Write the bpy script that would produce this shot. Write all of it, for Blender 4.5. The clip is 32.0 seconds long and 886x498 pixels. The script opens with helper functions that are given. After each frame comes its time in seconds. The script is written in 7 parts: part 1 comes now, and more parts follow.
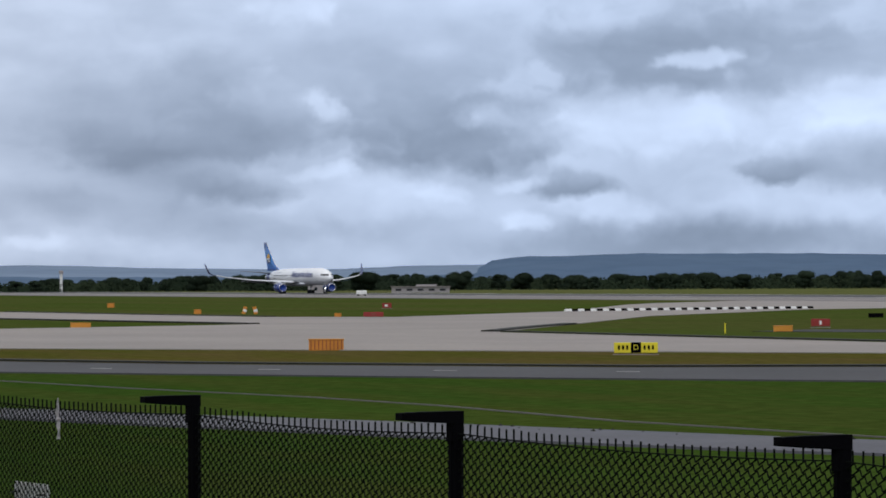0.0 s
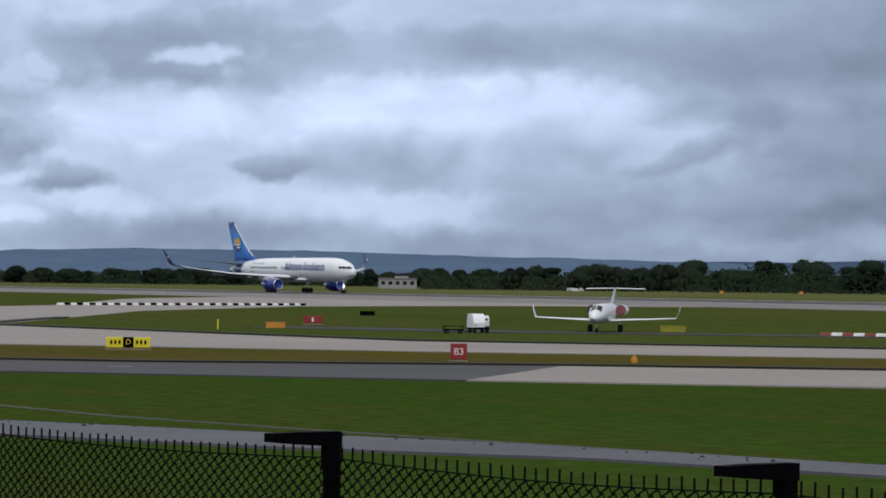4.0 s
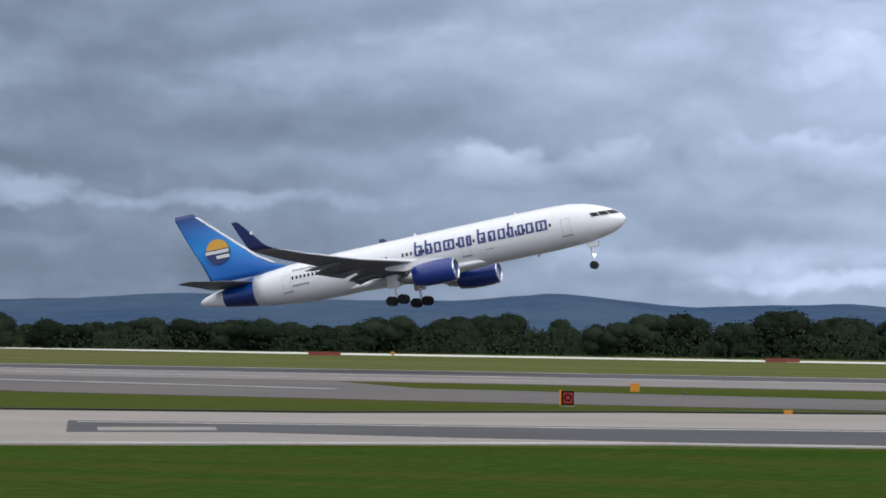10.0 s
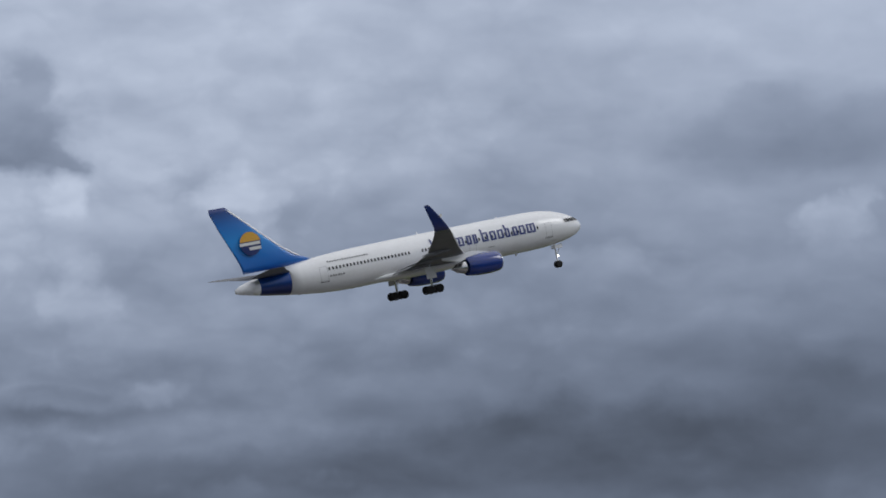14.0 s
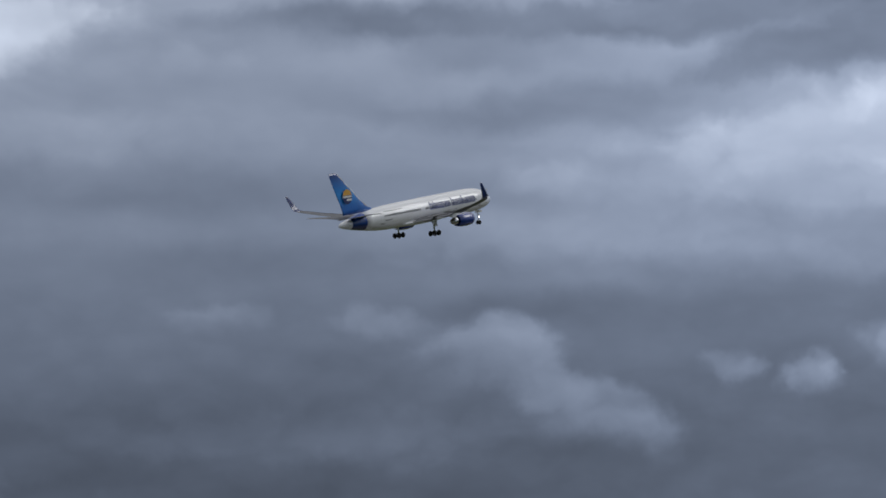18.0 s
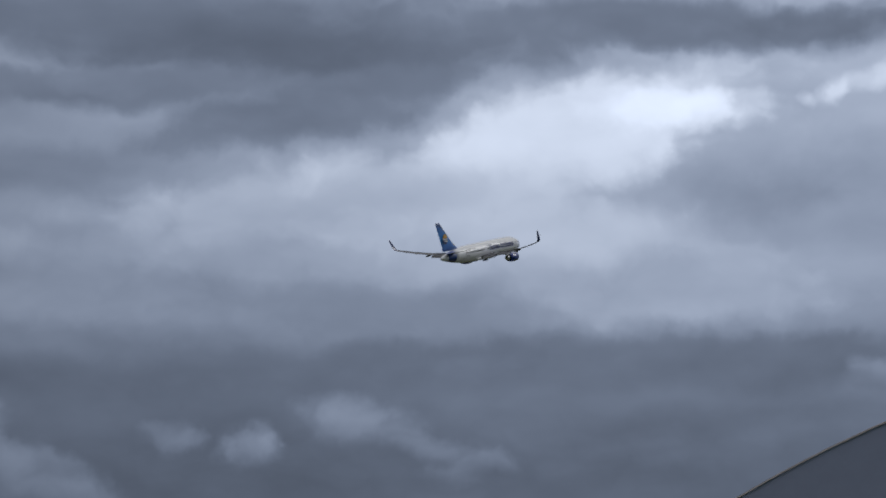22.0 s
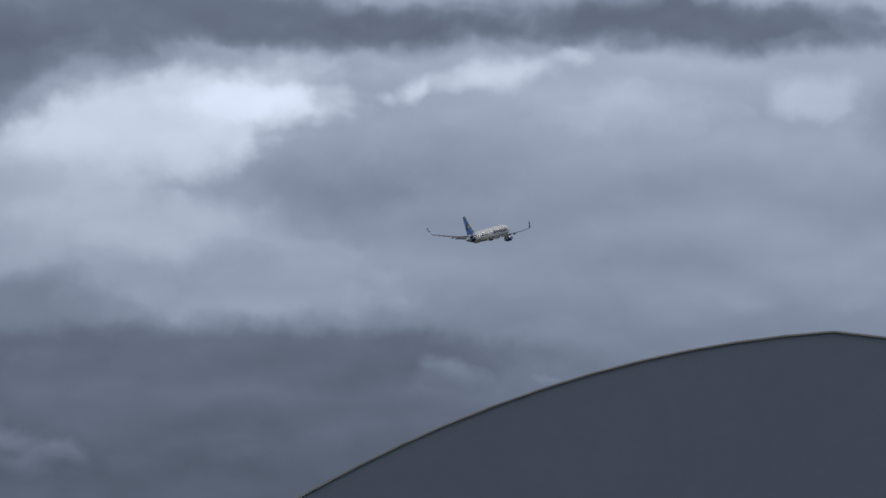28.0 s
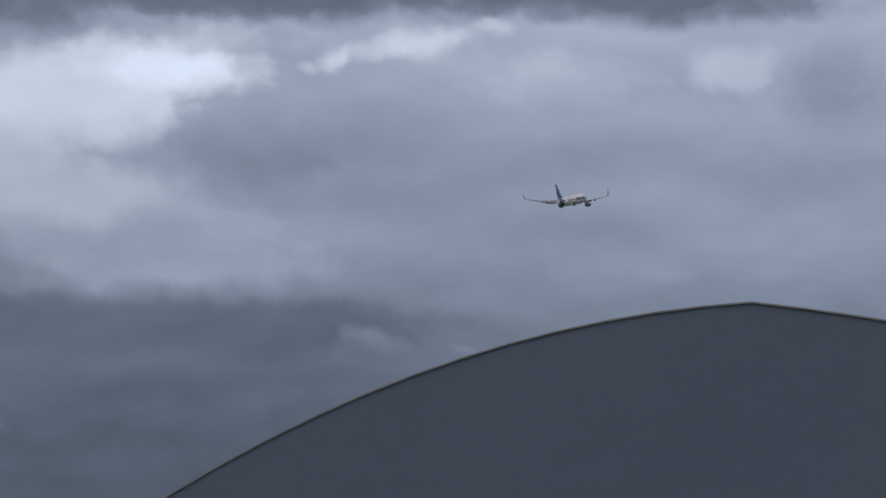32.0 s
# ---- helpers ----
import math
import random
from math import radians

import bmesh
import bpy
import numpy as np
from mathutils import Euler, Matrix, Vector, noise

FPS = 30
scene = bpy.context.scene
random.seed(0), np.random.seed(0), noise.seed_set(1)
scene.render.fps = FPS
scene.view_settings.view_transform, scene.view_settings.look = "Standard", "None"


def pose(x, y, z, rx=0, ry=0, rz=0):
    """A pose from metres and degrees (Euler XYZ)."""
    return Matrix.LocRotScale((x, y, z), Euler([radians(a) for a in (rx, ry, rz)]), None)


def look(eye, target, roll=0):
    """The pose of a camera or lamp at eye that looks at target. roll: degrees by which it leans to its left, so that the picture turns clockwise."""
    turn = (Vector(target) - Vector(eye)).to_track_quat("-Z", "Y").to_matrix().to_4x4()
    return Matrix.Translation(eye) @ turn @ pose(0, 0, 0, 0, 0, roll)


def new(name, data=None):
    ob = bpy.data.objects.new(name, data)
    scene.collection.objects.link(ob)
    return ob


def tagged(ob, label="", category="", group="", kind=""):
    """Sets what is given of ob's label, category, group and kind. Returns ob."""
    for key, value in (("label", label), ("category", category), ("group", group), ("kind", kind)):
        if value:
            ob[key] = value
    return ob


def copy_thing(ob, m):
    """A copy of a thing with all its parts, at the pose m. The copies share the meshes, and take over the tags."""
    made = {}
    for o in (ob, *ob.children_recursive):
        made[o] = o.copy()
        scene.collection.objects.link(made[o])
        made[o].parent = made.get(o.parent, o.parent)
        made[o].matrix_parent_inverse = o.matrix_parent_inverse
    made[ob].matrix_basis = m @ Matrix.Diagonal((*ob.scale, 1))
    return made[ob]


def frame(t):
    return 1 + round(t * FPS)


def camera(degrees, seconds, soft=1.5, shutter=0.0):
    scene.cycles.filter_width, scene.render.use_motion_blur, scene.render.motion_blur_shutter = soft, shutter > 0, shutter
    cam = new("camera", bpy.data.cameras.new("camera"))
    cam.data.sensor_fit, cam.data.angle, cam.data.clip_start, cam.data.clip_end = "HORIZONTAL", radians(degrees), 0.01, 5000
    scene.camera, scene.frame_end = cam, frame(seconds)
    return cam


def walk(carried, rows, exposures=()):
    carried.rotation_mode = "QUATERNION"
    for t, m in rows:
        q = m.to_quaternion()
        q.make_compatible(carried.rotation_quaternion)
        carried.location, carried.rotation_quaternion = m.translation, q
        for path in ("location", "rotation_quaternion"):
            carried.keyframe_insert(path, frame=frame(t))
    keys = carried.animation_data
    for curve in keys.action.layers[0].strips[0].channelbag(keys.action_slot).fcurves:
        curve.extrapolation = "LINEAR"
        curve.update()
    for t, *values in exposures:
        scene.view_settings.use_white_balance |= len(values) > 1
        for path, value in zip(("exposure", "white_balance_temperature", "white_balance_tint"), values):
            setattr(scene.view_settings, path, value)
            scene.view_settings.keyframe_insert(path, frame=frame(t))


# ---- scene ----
# The eye of a spectator on the viewing mound; x runs along the take-off, y towards the runway.
EYE = Vector((0.0, 0.0, 3.61))
# seconds, heading from +y towards +x, tilt up, lean (degrees)
CAMERA_ROWS = [
    (0, -65.598, 0.571, 0.27), (0.5, -65.122, 0.160, 0.04), (1, -64.645, 0.060, 0.36), (1.5, -63.781, -0.271, 0.39), (2, -62.560, -0.004, -0.05),
    (2.5, -61.596, 0.019, 0.14), (4.5, -55.455, 0.427, -0.73), (5, -54.455, 0.040, -0.46), (5.2, -53.409, -0.065, -0.35), (5.5, -51.356, 0.207, -0.42),
    (6, -49.053, 0.370, -0.29), (6.5, -46.656, 0.035, -0.13), (7, -43.799, -0.234, 0.13), (7.5, -40.357, 0.327, -0.19), (8, -36.539, 0.765, -0.53),
    (8.5, -31.174, 1.030, -0.65), (8.6, -30.519, 1.019, -0.87), (9, -27.378, 1.295, -0.86), (9.5, -21.260, 1.641, -1.58), (10, -17.323, 1.665, -0.87),
    (10.5, -11.034, 2.048, -0.78), (11, -6.034, 2.380, -0.95), (11.5, 1.036, 2.753, -0.65), (12, 8.404, 3.334, -1.03), (12.5, 15.379, 3.952, -0.95),
    (13, 21.324, 4.839, 0.41), (13.5, 27.685, 5.495, 0.82), (14, 32.639, 6.110, 0.45), (14.5, 37.497, 6.129, 0.19), (16.5, 50.815, 7.476, -0.07),
    (17, 52.735, 7.847, -0.17), (18, 57.186, 7.549, 0.40), (18.5, 57.518, 7.853, 0.17), (19, 59.625, 8.055, -0.04), (19.5, 60.924, 8.251, -0.31),
    (20, 61.895, 8.443, -0.63), (20.5, 63.970, 8.641, -0.29), (21, 64.765, 9.029, 0.01), (21.5, 66.987, 8.019, -0.73), (22, 67.159, 8.760, 0.13),
    (22.5, 67.785, 8.930, -0.07), (23, 68.839, 9.013, 0.31), (23.5, 69.030, 8.646, 0.26), (24, 69.876, 8.482, -0.14), (24.5, 70.587, 8.522, -0.17),
    (25, 70.886, 8.188, -0.09), (25.5, 71.761, 8.558, -0.65), (28, 74.764, 8.673, -0.35), (28.5, 75.415, 8.501, 0.22), (29, 75.89, 8.20, 0.10),
    (29.5, 76.020, 8.356, 0.23), (30, 76.408, 8.391, -0.12), (30.5, 75.985, 8.343, -0.04), (31, 76.322, 8.084, 0.05), (31.5, 76.539, 8.458, 0.14),
    (32, 76.211, 8.140, -0.38),
]


def bearing(az, el=0.0):
    """The unit vector at az degrees from +y towards +x, and el degrees up."""
    a, e = radians(az), radians(el)
    return Vector((math.sin(a) * math.cos(e), math.cos(a) * math.cos(e), math.sin(e)))


# the camera's own dimming as the bright cloud fills its picture: seconds, stops
EXPOSURES = [(0, -0.85), (5, -0.85), (6, -0.65), (7, -0.32), (8.2, -0.25), (9.3, -0.2), (10, -0.4), (11, -0.85), (12, -1.22), (14, -1.15), (16.5, -1.35), (18, -1.5), (21, -1.75), (25, -1.9), (32, -2.0)]
cam = camera(15.66, 32.0, soft=1.7)
walk(cam, [(t, look(EYE, EYE + bearing(az, el), -lean)) for t, az, el, lean in CAMERA_ROWS],
     exposures=EXPOSURES)
scene.view_settings.exposure = 0.0

# ---- world and sun ----
world = bpy.data.worlds.new("overcast_sky")
scene.world = world
world.use_nodes = True
SUN_AZ, SUN_EL = 128.0, 38.0
ZENITH = 1.7


def wire(nt, kind, inputs=(), **settings):
    """A node with its inputs linked or set."""
    node = nt.nodes.new(kind)
    for key, value in settings.items():
        setattr(node, key, value)
    for key, value in (inputs.items() if isinstance(inputs, dict) else ()):
        socket = node.inputs[key]
        if isinstance(value, bpy.types.NodeSocket):
            nt.links.new(value, socket)
        else:
            socket.default_value = value
    return node


# cloud forms, the broad ones first and the small ones over them: azimuth, elevation, half width, half height (degrees), tone, how much lighter their top is, how hard their edge is, slant
CLOUD_BANKS = []
CLOUD_BANKS += [
    (20.5, 6.96, 7, 1.7, 0.766, 0, 0.15, 0), (36.3, 2.47, 6.2, 1.05, 0.35, 0, 0.4, 0), (-69.9, 3.3, 4.2, 1.5, 0.732, 0.04, 0.2, 0), (61.8, 12.84, 7, 0.85, 0.454, 0, 0.35, 0),
    (34.9, 8.81, 4, 1.25, 0.665, 0.03, 0.2, 0), (47.9, 8.53, 9, 0.55, 0.516, 0, 0.2, 0), (68, 8.88, 6, 0.8, 0.71, 0, 0.3, 0), (-49.6, 3.19, 3.5, 1.2, 0.687, 0.04, 0.3, 0),
    (29.8, 8.34, 3.5, 1.15, 0.71, 0.02, 0.3, 0), (-40.1, 3.62, 5, 0.8, 0.516, 0, 0.45, -8), (68, 6.63, 8, 0.5, 0.412, 0, 0.3, 0), (45.9, 11.05, 3.3, 1.2, 0.822, 0.03, 0.3, 0),
]
CLOUD_BANKS += [
    (10.5, 5.99, 2.6, 1.5, 0.578, 0.12, 0.66, 0), (63.9, 8.94, 5, 0.75, 0.62, 0.03, 0.3, 0), (64.9, 12.25, 5, 0.75, 0.412, 0, 0.4, 0), (-32, 1.48, 8, 0.46, 0.537, 0, 0.25, 0),
    (-3.9, 5.33, 3.5, 1.05, 0.878, 0.02, 0.25, 0), (-60.9, 3.96, 3.3, 1.05, 0.665, 0.03, 0.6, 0), (73.6, 10.09, 3, 1.1, 0.568, 0.1, 0.55, 8), (32.8, 2.06, 7, 0.45, 0.37, 0, 0.3, 0),
    (63.9, 7.68, 7, 0.45, 0.526, 0, 0.3, 0), (-55.4, 2.89, 3.6, 0.85, 0.9, 0, 0.4, 0), (6.5, 7.32, 3.2, 0.95, 0.978, 0, 0.4, 0), (-49.2, 4.04, 4.5, 0.65, 0.631, 0.03, 0.3, 0),
]
CLOUD_BANKS += [
    (51, 3.27, 8, 0.36, 0.36, 0, 0.3, 0), (39.6, 3.53, 2.6, 1.1, 0.412, 0, 0.3, 0), (69.1, 10.66, 2.7, 1.05, 0.822, 0, 0.35, 8), (69.5, 10.71, 3.3, 0.85, 0.889, 0, 0.35, 12),
    (69.6, 10.85, 3.3, 0.85, 0.844, 0, 0.45, 14), (14.9, 6.33, 1.7, 1.6, 0.599, 0.1, 0.66, 0), (55.3, 7.27, 6, 0.45, 0.474, 0, 0.3, 0), (70.9, 6.79, 6, 0.45, 0.422, 0, 0.4, 0),
    (78, 9.79, 3.5, 0.75, 0.599, 0.03, 0.3, 0), (66.5, 9.74, 4, 0.65, 0.743, 0.02, 0.3, 6), (6.6, 1.2, 7, 0.36, 0.799, 0, 0.3, 0), (-66, 4.1, 2.5, 1, 0.732, 0.05, 0.3, 0),
]
CLOUD_BANKS += [
    (30.8, 4.93, 4.5, 0.55, 0.568, 0.03, 0.3, 0), (36.8, 2.67, 4.5, 0.55, 0.35, 0, 0.4, 0), (-56.9, 3.02, 3.3, 0.75, 0.9, 0, 0.4, 0), (23.6, 8.39, 3, 0.82, 0.558, 0.05, 0.66, -4),
    (27.5, 1.58, 3.5, 0.7, 0.433, 0, 0.3, 0), (27.8, 5.97, 1.8, 1.35, 0.631, 0.08, 0.66, 0), (-70.5, 2.8, 2.2, 1.1, 0.665, 0.1, 0.5, 0), (-71.9, 4.6, 3, 0.8, 0.822, 0, 0.3, 0),
    (-37.6, 3.86, 3, 0.8, 0.526, 0, 0.4, 0), (3, 5.63, 3.3, 0.7, 0.822, 0.03, 0.3, 0), (51.8, 4.46, 3.5, 0.65, 0.381, 0, 0.3, 0), (15.5, 1.67, 3, 0.75, 0.558, 0, 0.3, 0),
]
CLOUD_BANKS += [
    (72.1, 12.62, 5, 0.45, 0.422, 0, 0.5, -2), (79, 12.64, 4.5, 0.5, 0.422, 0, 0.5, -2), (44.9, 9.54, 4, 0.55, 0.61, 0.03, 0.3, 0), (54.5, 4.27, 4, 0.55, 0.422, 0, 0.3, 0),
    (52.3, 8.67, 4, 0.55, 0.516, 0.03, 0.2, 0), (70, 6.6, 4, 0.55, 0.433, 0, 0.3, 0), (-65.5, 2.69, 2, 1.05, 0.61, 0.1, 0.65, 0), (-20.2, 3.79, 4.5, 0.45, 0.578, 0.04, 0.4, 0),
    (-15.2, 5.12, 3, 0.65, 0.732, 0, 0.3, 0), (65, 9.5, 3, 0.65, 0.665, 0.03, 0.35, 5), (-49.2, 2.94, 3.5, 0.55, 0.676, 0, 0.3, 0), (-33.1, 3.93, 3.5, 0.55, 0.526, 0.03, 0.45, 0),
]
CLOUD_BANKS += [
    (-18.2, 4.92, 3.5, 0.55, 0.71, 0.03, 0.4, 4), (50.5, 4.87, 3.5, 0.55, 0.422, 0.03, 0.3, 0), (59.9, 7.73, 3.5, 0.55, 0.558, 0.03, 0.3, 0), (70.1, 12.8, 3.5, 0.55, 0.464, 0, 0.4, 0),
    (68.5, 9.12, 3.5, 0.55, 0.732, 0, 0.3, 0), (-60.9, 0.66, 4.2, 0.45, 0.62, 0, 0.3, 0), (38.9, 8.03, 2.5, 0.75, 0.547, 0.03, 0.4, 0), (82, 10.05, 2.5, 0.75, 0.62, 0.03, 0.3, 0),
    (-41.1, 2.23, 3.8, 0.48, 0.654, 0.04, 0.45, -9), (-21.2, 5.42, 4, 0.45, 0.599, 0.03, 0.5, 9), (-45.6, 1.14, 5, 0.36, 0.589, 0, 0.3, 0), (-18.2, 1.81, 5, 0.36, 0.599, 0, 0.3, 0),
]
CLOUD_BANKS += [
    (-7.4, 3.92, 5, 0.36, 0.665, 0.04, 0.4, 0), (21.5, 2.74, 5, 0.36, 0.568, 0, 0.3, 0), (48.9, 11.29, 2.4, 0.75, 0.93, 0, 0.4, 10), (60.9, 6.41, 5, 0.36, 0.422, 0, 0.35, 0),
    (-68.4, 1, 5, 0.35, 0.754, 0, 0.2, 0), (56.4, 11.58, 4, 0.42, 0.474, 0, 0.4, 0), (69.9, 5.4, 3, 0.55, 0.412, 0, 0.3, 0), (73.1, 6.68, 3, 0.55, 0.412, 0, 0.3, 4),
    (78, 8.49, 3, 0.55, 0.558, 0, 0.3, 0), (-61.4, 2.81, 3.3, 0.5, 0.911, 0, 0.4, 0), (-54.2, 2.25, 3.3, 0.5, 0.844, 0, 0.3, 0), (-43.6, 1.56, 4.5, 0.36, 0.568, 0, 0.35, 0),
]
CLOUD_BANKS += [
    (56.3, 10.48, 3.5, 0.45, 0.589, 0.03, 0.3, 0), (7.6, 2.61, 6, 0.26, 0.599, 0.02, 0.45, 0), (64.7, 11.25, 3.3, 0.46, 0.443, 0.02, 0.5, 12), (-54.6, 2.01, 1.5, 1, 0.71, 0.06, 0.4, 0),
    (-45.2, 4.05, 2.5, 0.6, 0.558, 0, 0.3, 0), (14.5, 5.76, 2, 0.75, 0.578, 0.04, 0.4, 0), (71.1, 7.89, 3, 0.5, 0.654, 0, 0.3, 0), (83, 9.54, 2, 0.75, 0.589, 0.03, 0.3, 0),
    (-66.2, 1.54, 3.3, 0.45, 0.822, 0, 0.3, 0), (-56.7, 4.07, 3.5, 0.42, 0.732, 0, 0.5, 6), (14.7, 6.96, 1.4, 1.05, 0.631, 0.1, 0.65, 0), (-26, 4.79, 2.5, 0.55, 0.665, 0, 0.3, 0),
]
CLOUD_BANKS += [
    (-11.7, 4.65, 2.5, 0.55, 0.687, 0.03, 0.4, 0), (37.3, 6.06, 2.5, 0.55, 0.547, 0.03, 0.35, 0), (53, 11.09, 2.5, 0.55, 0.578, 0.03, 0.3, 0), (47, 4.26, 2.5, 0.55, 0.36, 0, 0.4, 0),
    (51.8, 10.76, 2.5, 0.55, 0.62, 0.03, 0.3, 0), (64, 9.76, 2.5, 0.55, 0.676, 0.03, 0.35, 12), (75.1, 9.07, 2.5, 0.55, 0.578, 0.02, 0.3, 5), (80, 11.53, 2.5, 0.55, 0.665, 0.04, 0.4, 0),
    (45.9, 5.25, 3, 0.45, 0.402, 0, 0.4, 0), (61.9, 6.2, 3, 0.45, 0.412, 0, 0.3, 0), (58.8, 10.09, 3, 0.45, 0.516, 0.03, 0.4, 0), (-8.5, 6.48, 3.5, 0.38, 0.642, 0, 0.55, -4),
]
CLOUD_BANKS += [
    (3, 3.93, 2.8, 0.45, 0.743, 0.05, 0.4, 0), (16.5, 8.87, 3, 0.4, 0.788, 0, 0.3, 0), (44.5, 4.64, 1.8, 0.65, 0.454, 0.06, 0.6, -15), (61, 11.52, 3, 0.38, 0.454, 0, 0.4, 0),
    (-57.7, 1.32, 2.5, 0.45, 0.844, 0, 0.3, 0), (-46.2, 2.85, 2.5, 0.45, 0.599, 0.04, 0.3, 0), (-44.7, 1.36, 2.5, 0.45, 0.578, 0, 0.3, 0), (-12.4, 4.87, 2.5, 0.45, 0.676, 0.04, 0.4, 0),
    (14.1, 1.33, 2.5, 0.45, 0.721, 0, 0.3, 0), (38.8, 4.24, 2.5, 0.45, 0.474, 0.03, 0.4, 0), (50, 9.59, 2.5, 0.45, 0.62, 0.03, 0.3, 0), (64.4, 11.05, 2.5, 0.45, 0.474, 0, 0.5, 8),
]
CLOUD_BANKS += [
    (73.1, 5.68, 2.5, 0.45, 0.412, 0, 0.3, 0), (4.6, 1.86, 4, 0.28, 0.866, 0, 0.4, 0), (58.1, 11.02, 2, 0.55, 0.537, 0, 0.3, 0), (58.8, 8.79, 2, 0.55, 0.537, 0.04, 0.4, 0),
    (71.5, 8.08, 2, 0.55, 0.62, 0, 0.3, 0), (-26.5, 3.89, 3, 0.36, 0.599, 0, 0.4, 0), (11.1, 3.49, 3, 0.36, 0.642, 0.05, 0.5, 0), (60.8, 11.62, 3, 0.36, 0.495, 0.03, 0.4, 0),
    (-55.9, 0.52, 3, 0.35, 0.62, 0, 0.3, 0), (0.6, 3.08, 1.8, 0.58, 0.631, 0.06, 0.5, 0), (-32.8, 2.93, 2.2, 0.46, 0.676, 0.08, 0.6, 0), (-48.2, 1.34, 2.8, 0.36, 0.558, 0.04, 0.4, 0),
]
CLOUD_BANKS += [
    (-48.2, 0.62, 5, 0.2, 0.676, 0, 0.3, 0), (-48.6, 0.69, 5, 0.2, 0.698, 0, 0.3, 0), (-37.6, 1.76, 2.5, 0.4, 0.599, 0, 0.3, 0), (-72.2, 1.51, 2.2, 0.45, 0.71, 0.05, 0.4, 0),
    (-11.2, 3.16, 1.7, 0.58, 0.687, 0.12, 0.6, 0), (1.3, 6.98, 1.3, 0.75, 0.743, 0.06, 0.55, 0), (16.2, 6.37, 1.3, 0.75, 0.665, 0.08, 0.55, 0), (-12.6, 1.59, 3, 0.32, 0.721, 0, 0.3, 0),
    (-9.9, 5.03, 2, 0.48, 0.766, 0.04, 0.5, 0), (-34.4, 4.91, 1.65, 0.58, 0.71, 0.06, 0.55, 0), (-11.9, 2.83, 2, 0.45, 0.665, 0.05, 0.4, 0), (20.5, 1.74, 2, 0.45, 0.485, 0, 0.4, 0),
]
CLOUD_BANKS += [
    (56.6, 10.35, 2, 0.45, 0.589, 0.03, 0.3, 0), (78, 11.1, 2, 0.45, 0.71, 0.03, 0.4, 0), (29.3, 3.18, 2.5, 0.36, 0.495, 0, 0.4, 0), (-68.7, 2.8, 1.1, 0.8, 0.687, 0.12, 0.65, 0),
    (-55.4, 4.1, 2, 0.42, 0.687, 0, 0.5, 5), (17, 3.36, 3.5, 0.24, 0.506, 0, 0.45, 0), (-26, 2.7, 2.5, 0.32, 0.631, 0.04, 0.5, 0), (-23.7, 3.96, 2.2, 0.36, 0.599, 0, 0.4, 0),
    (22, 3.64, 3, 0.26, 0.547, 0, 0.4, 0), (-71.4, 0.61, 3, 0.25, 0.788, 0, 0.2, 0), (83.3, 11.03, 1, 0.75, 0.568, 0.05, 0.3, 0), (44.3, 6.43, 1.1, 0.68, 0.522, 0.12, 0.27, 0),
]
CLOUD_BANKS += [
    (71, 11.25, 1.5, 0.48, 0.911, 0, 0.27, 4), (-57.2, 2.12, 1.3, 0.55, 0.676, 0.1, 0.5, 0), (-27, 1.77, 3.5, 0.2, 0.61, 0, 0.4, 0), (-11.9, 1.98, 2.5, 0.28, 0.631, 0, 0.4, 0),
    (81, 7.87, 2.5, 0.28, 0.578, 0, 0.4, 0), (60.1, 4.42, 1.4, 0.5, 0.464, 0.06, 0.36, -15), (25.3, 7.92, 1.2, 0.58, 0.526, 0.03, 0.65, -8), (58, 5.64, 1.2, 0.58, 0.522, 0.1, 0.28, 0),
    (15.1, 4.24, 1.4, 0.46, 0.743, 0.06, 0.5, 0), (39.6, 6.22, 1.1, 0.58, 0.599, 0.1, 0.66, 0), (-31, 2.35, 1.5, 0.42, 0.642, 0.06, 0.5, 0), (46.9, 6.14, 1.5, 0.42, 0.51, 0.08, 0.25, 0),
]
CLOUD_BANKS += [
    (-52.2, 2.27, 2.6, 0.24, 0.676, 0.05, 0.5, 17), (-16.5, 3.09, 1.3, 0.48, 0.698, 0.12, 0.65, 0), (57.9, 5.69, 1.1, 0.56, 0.51, 0.1, 0.33, -10), (4.5, 6.37, 1.1, 0.55, 0.754, 0.08, 0.6, 0),
    (8.5, 6.11, 1.1, 0.55, 0.665, 0.1, 0.7, 0), (-53.6, 1.3, 1.5, 0.4, 0.665, 0.05, 0.4, 0), (-9.9, 1.17, 3, 0.2, 0.788, 0, 0.3, 0), (-49.2, 1.94, 2, 0.3, 0.631, 0, 0.4, 0),
    (58, 5.64, 0.95, 0.62, 0.516, 0.1, 0.33, 0), (0.6, 4.68, 1.3, 0.45, 0.844, 0.04, 0.5, 0), (-12.7, 2.14, 2, 0.28, 0.62, 0, 0.4, 0), (14.6, 2.84, 2, 0.28, 0.654, 0, 0.4, 0),
]
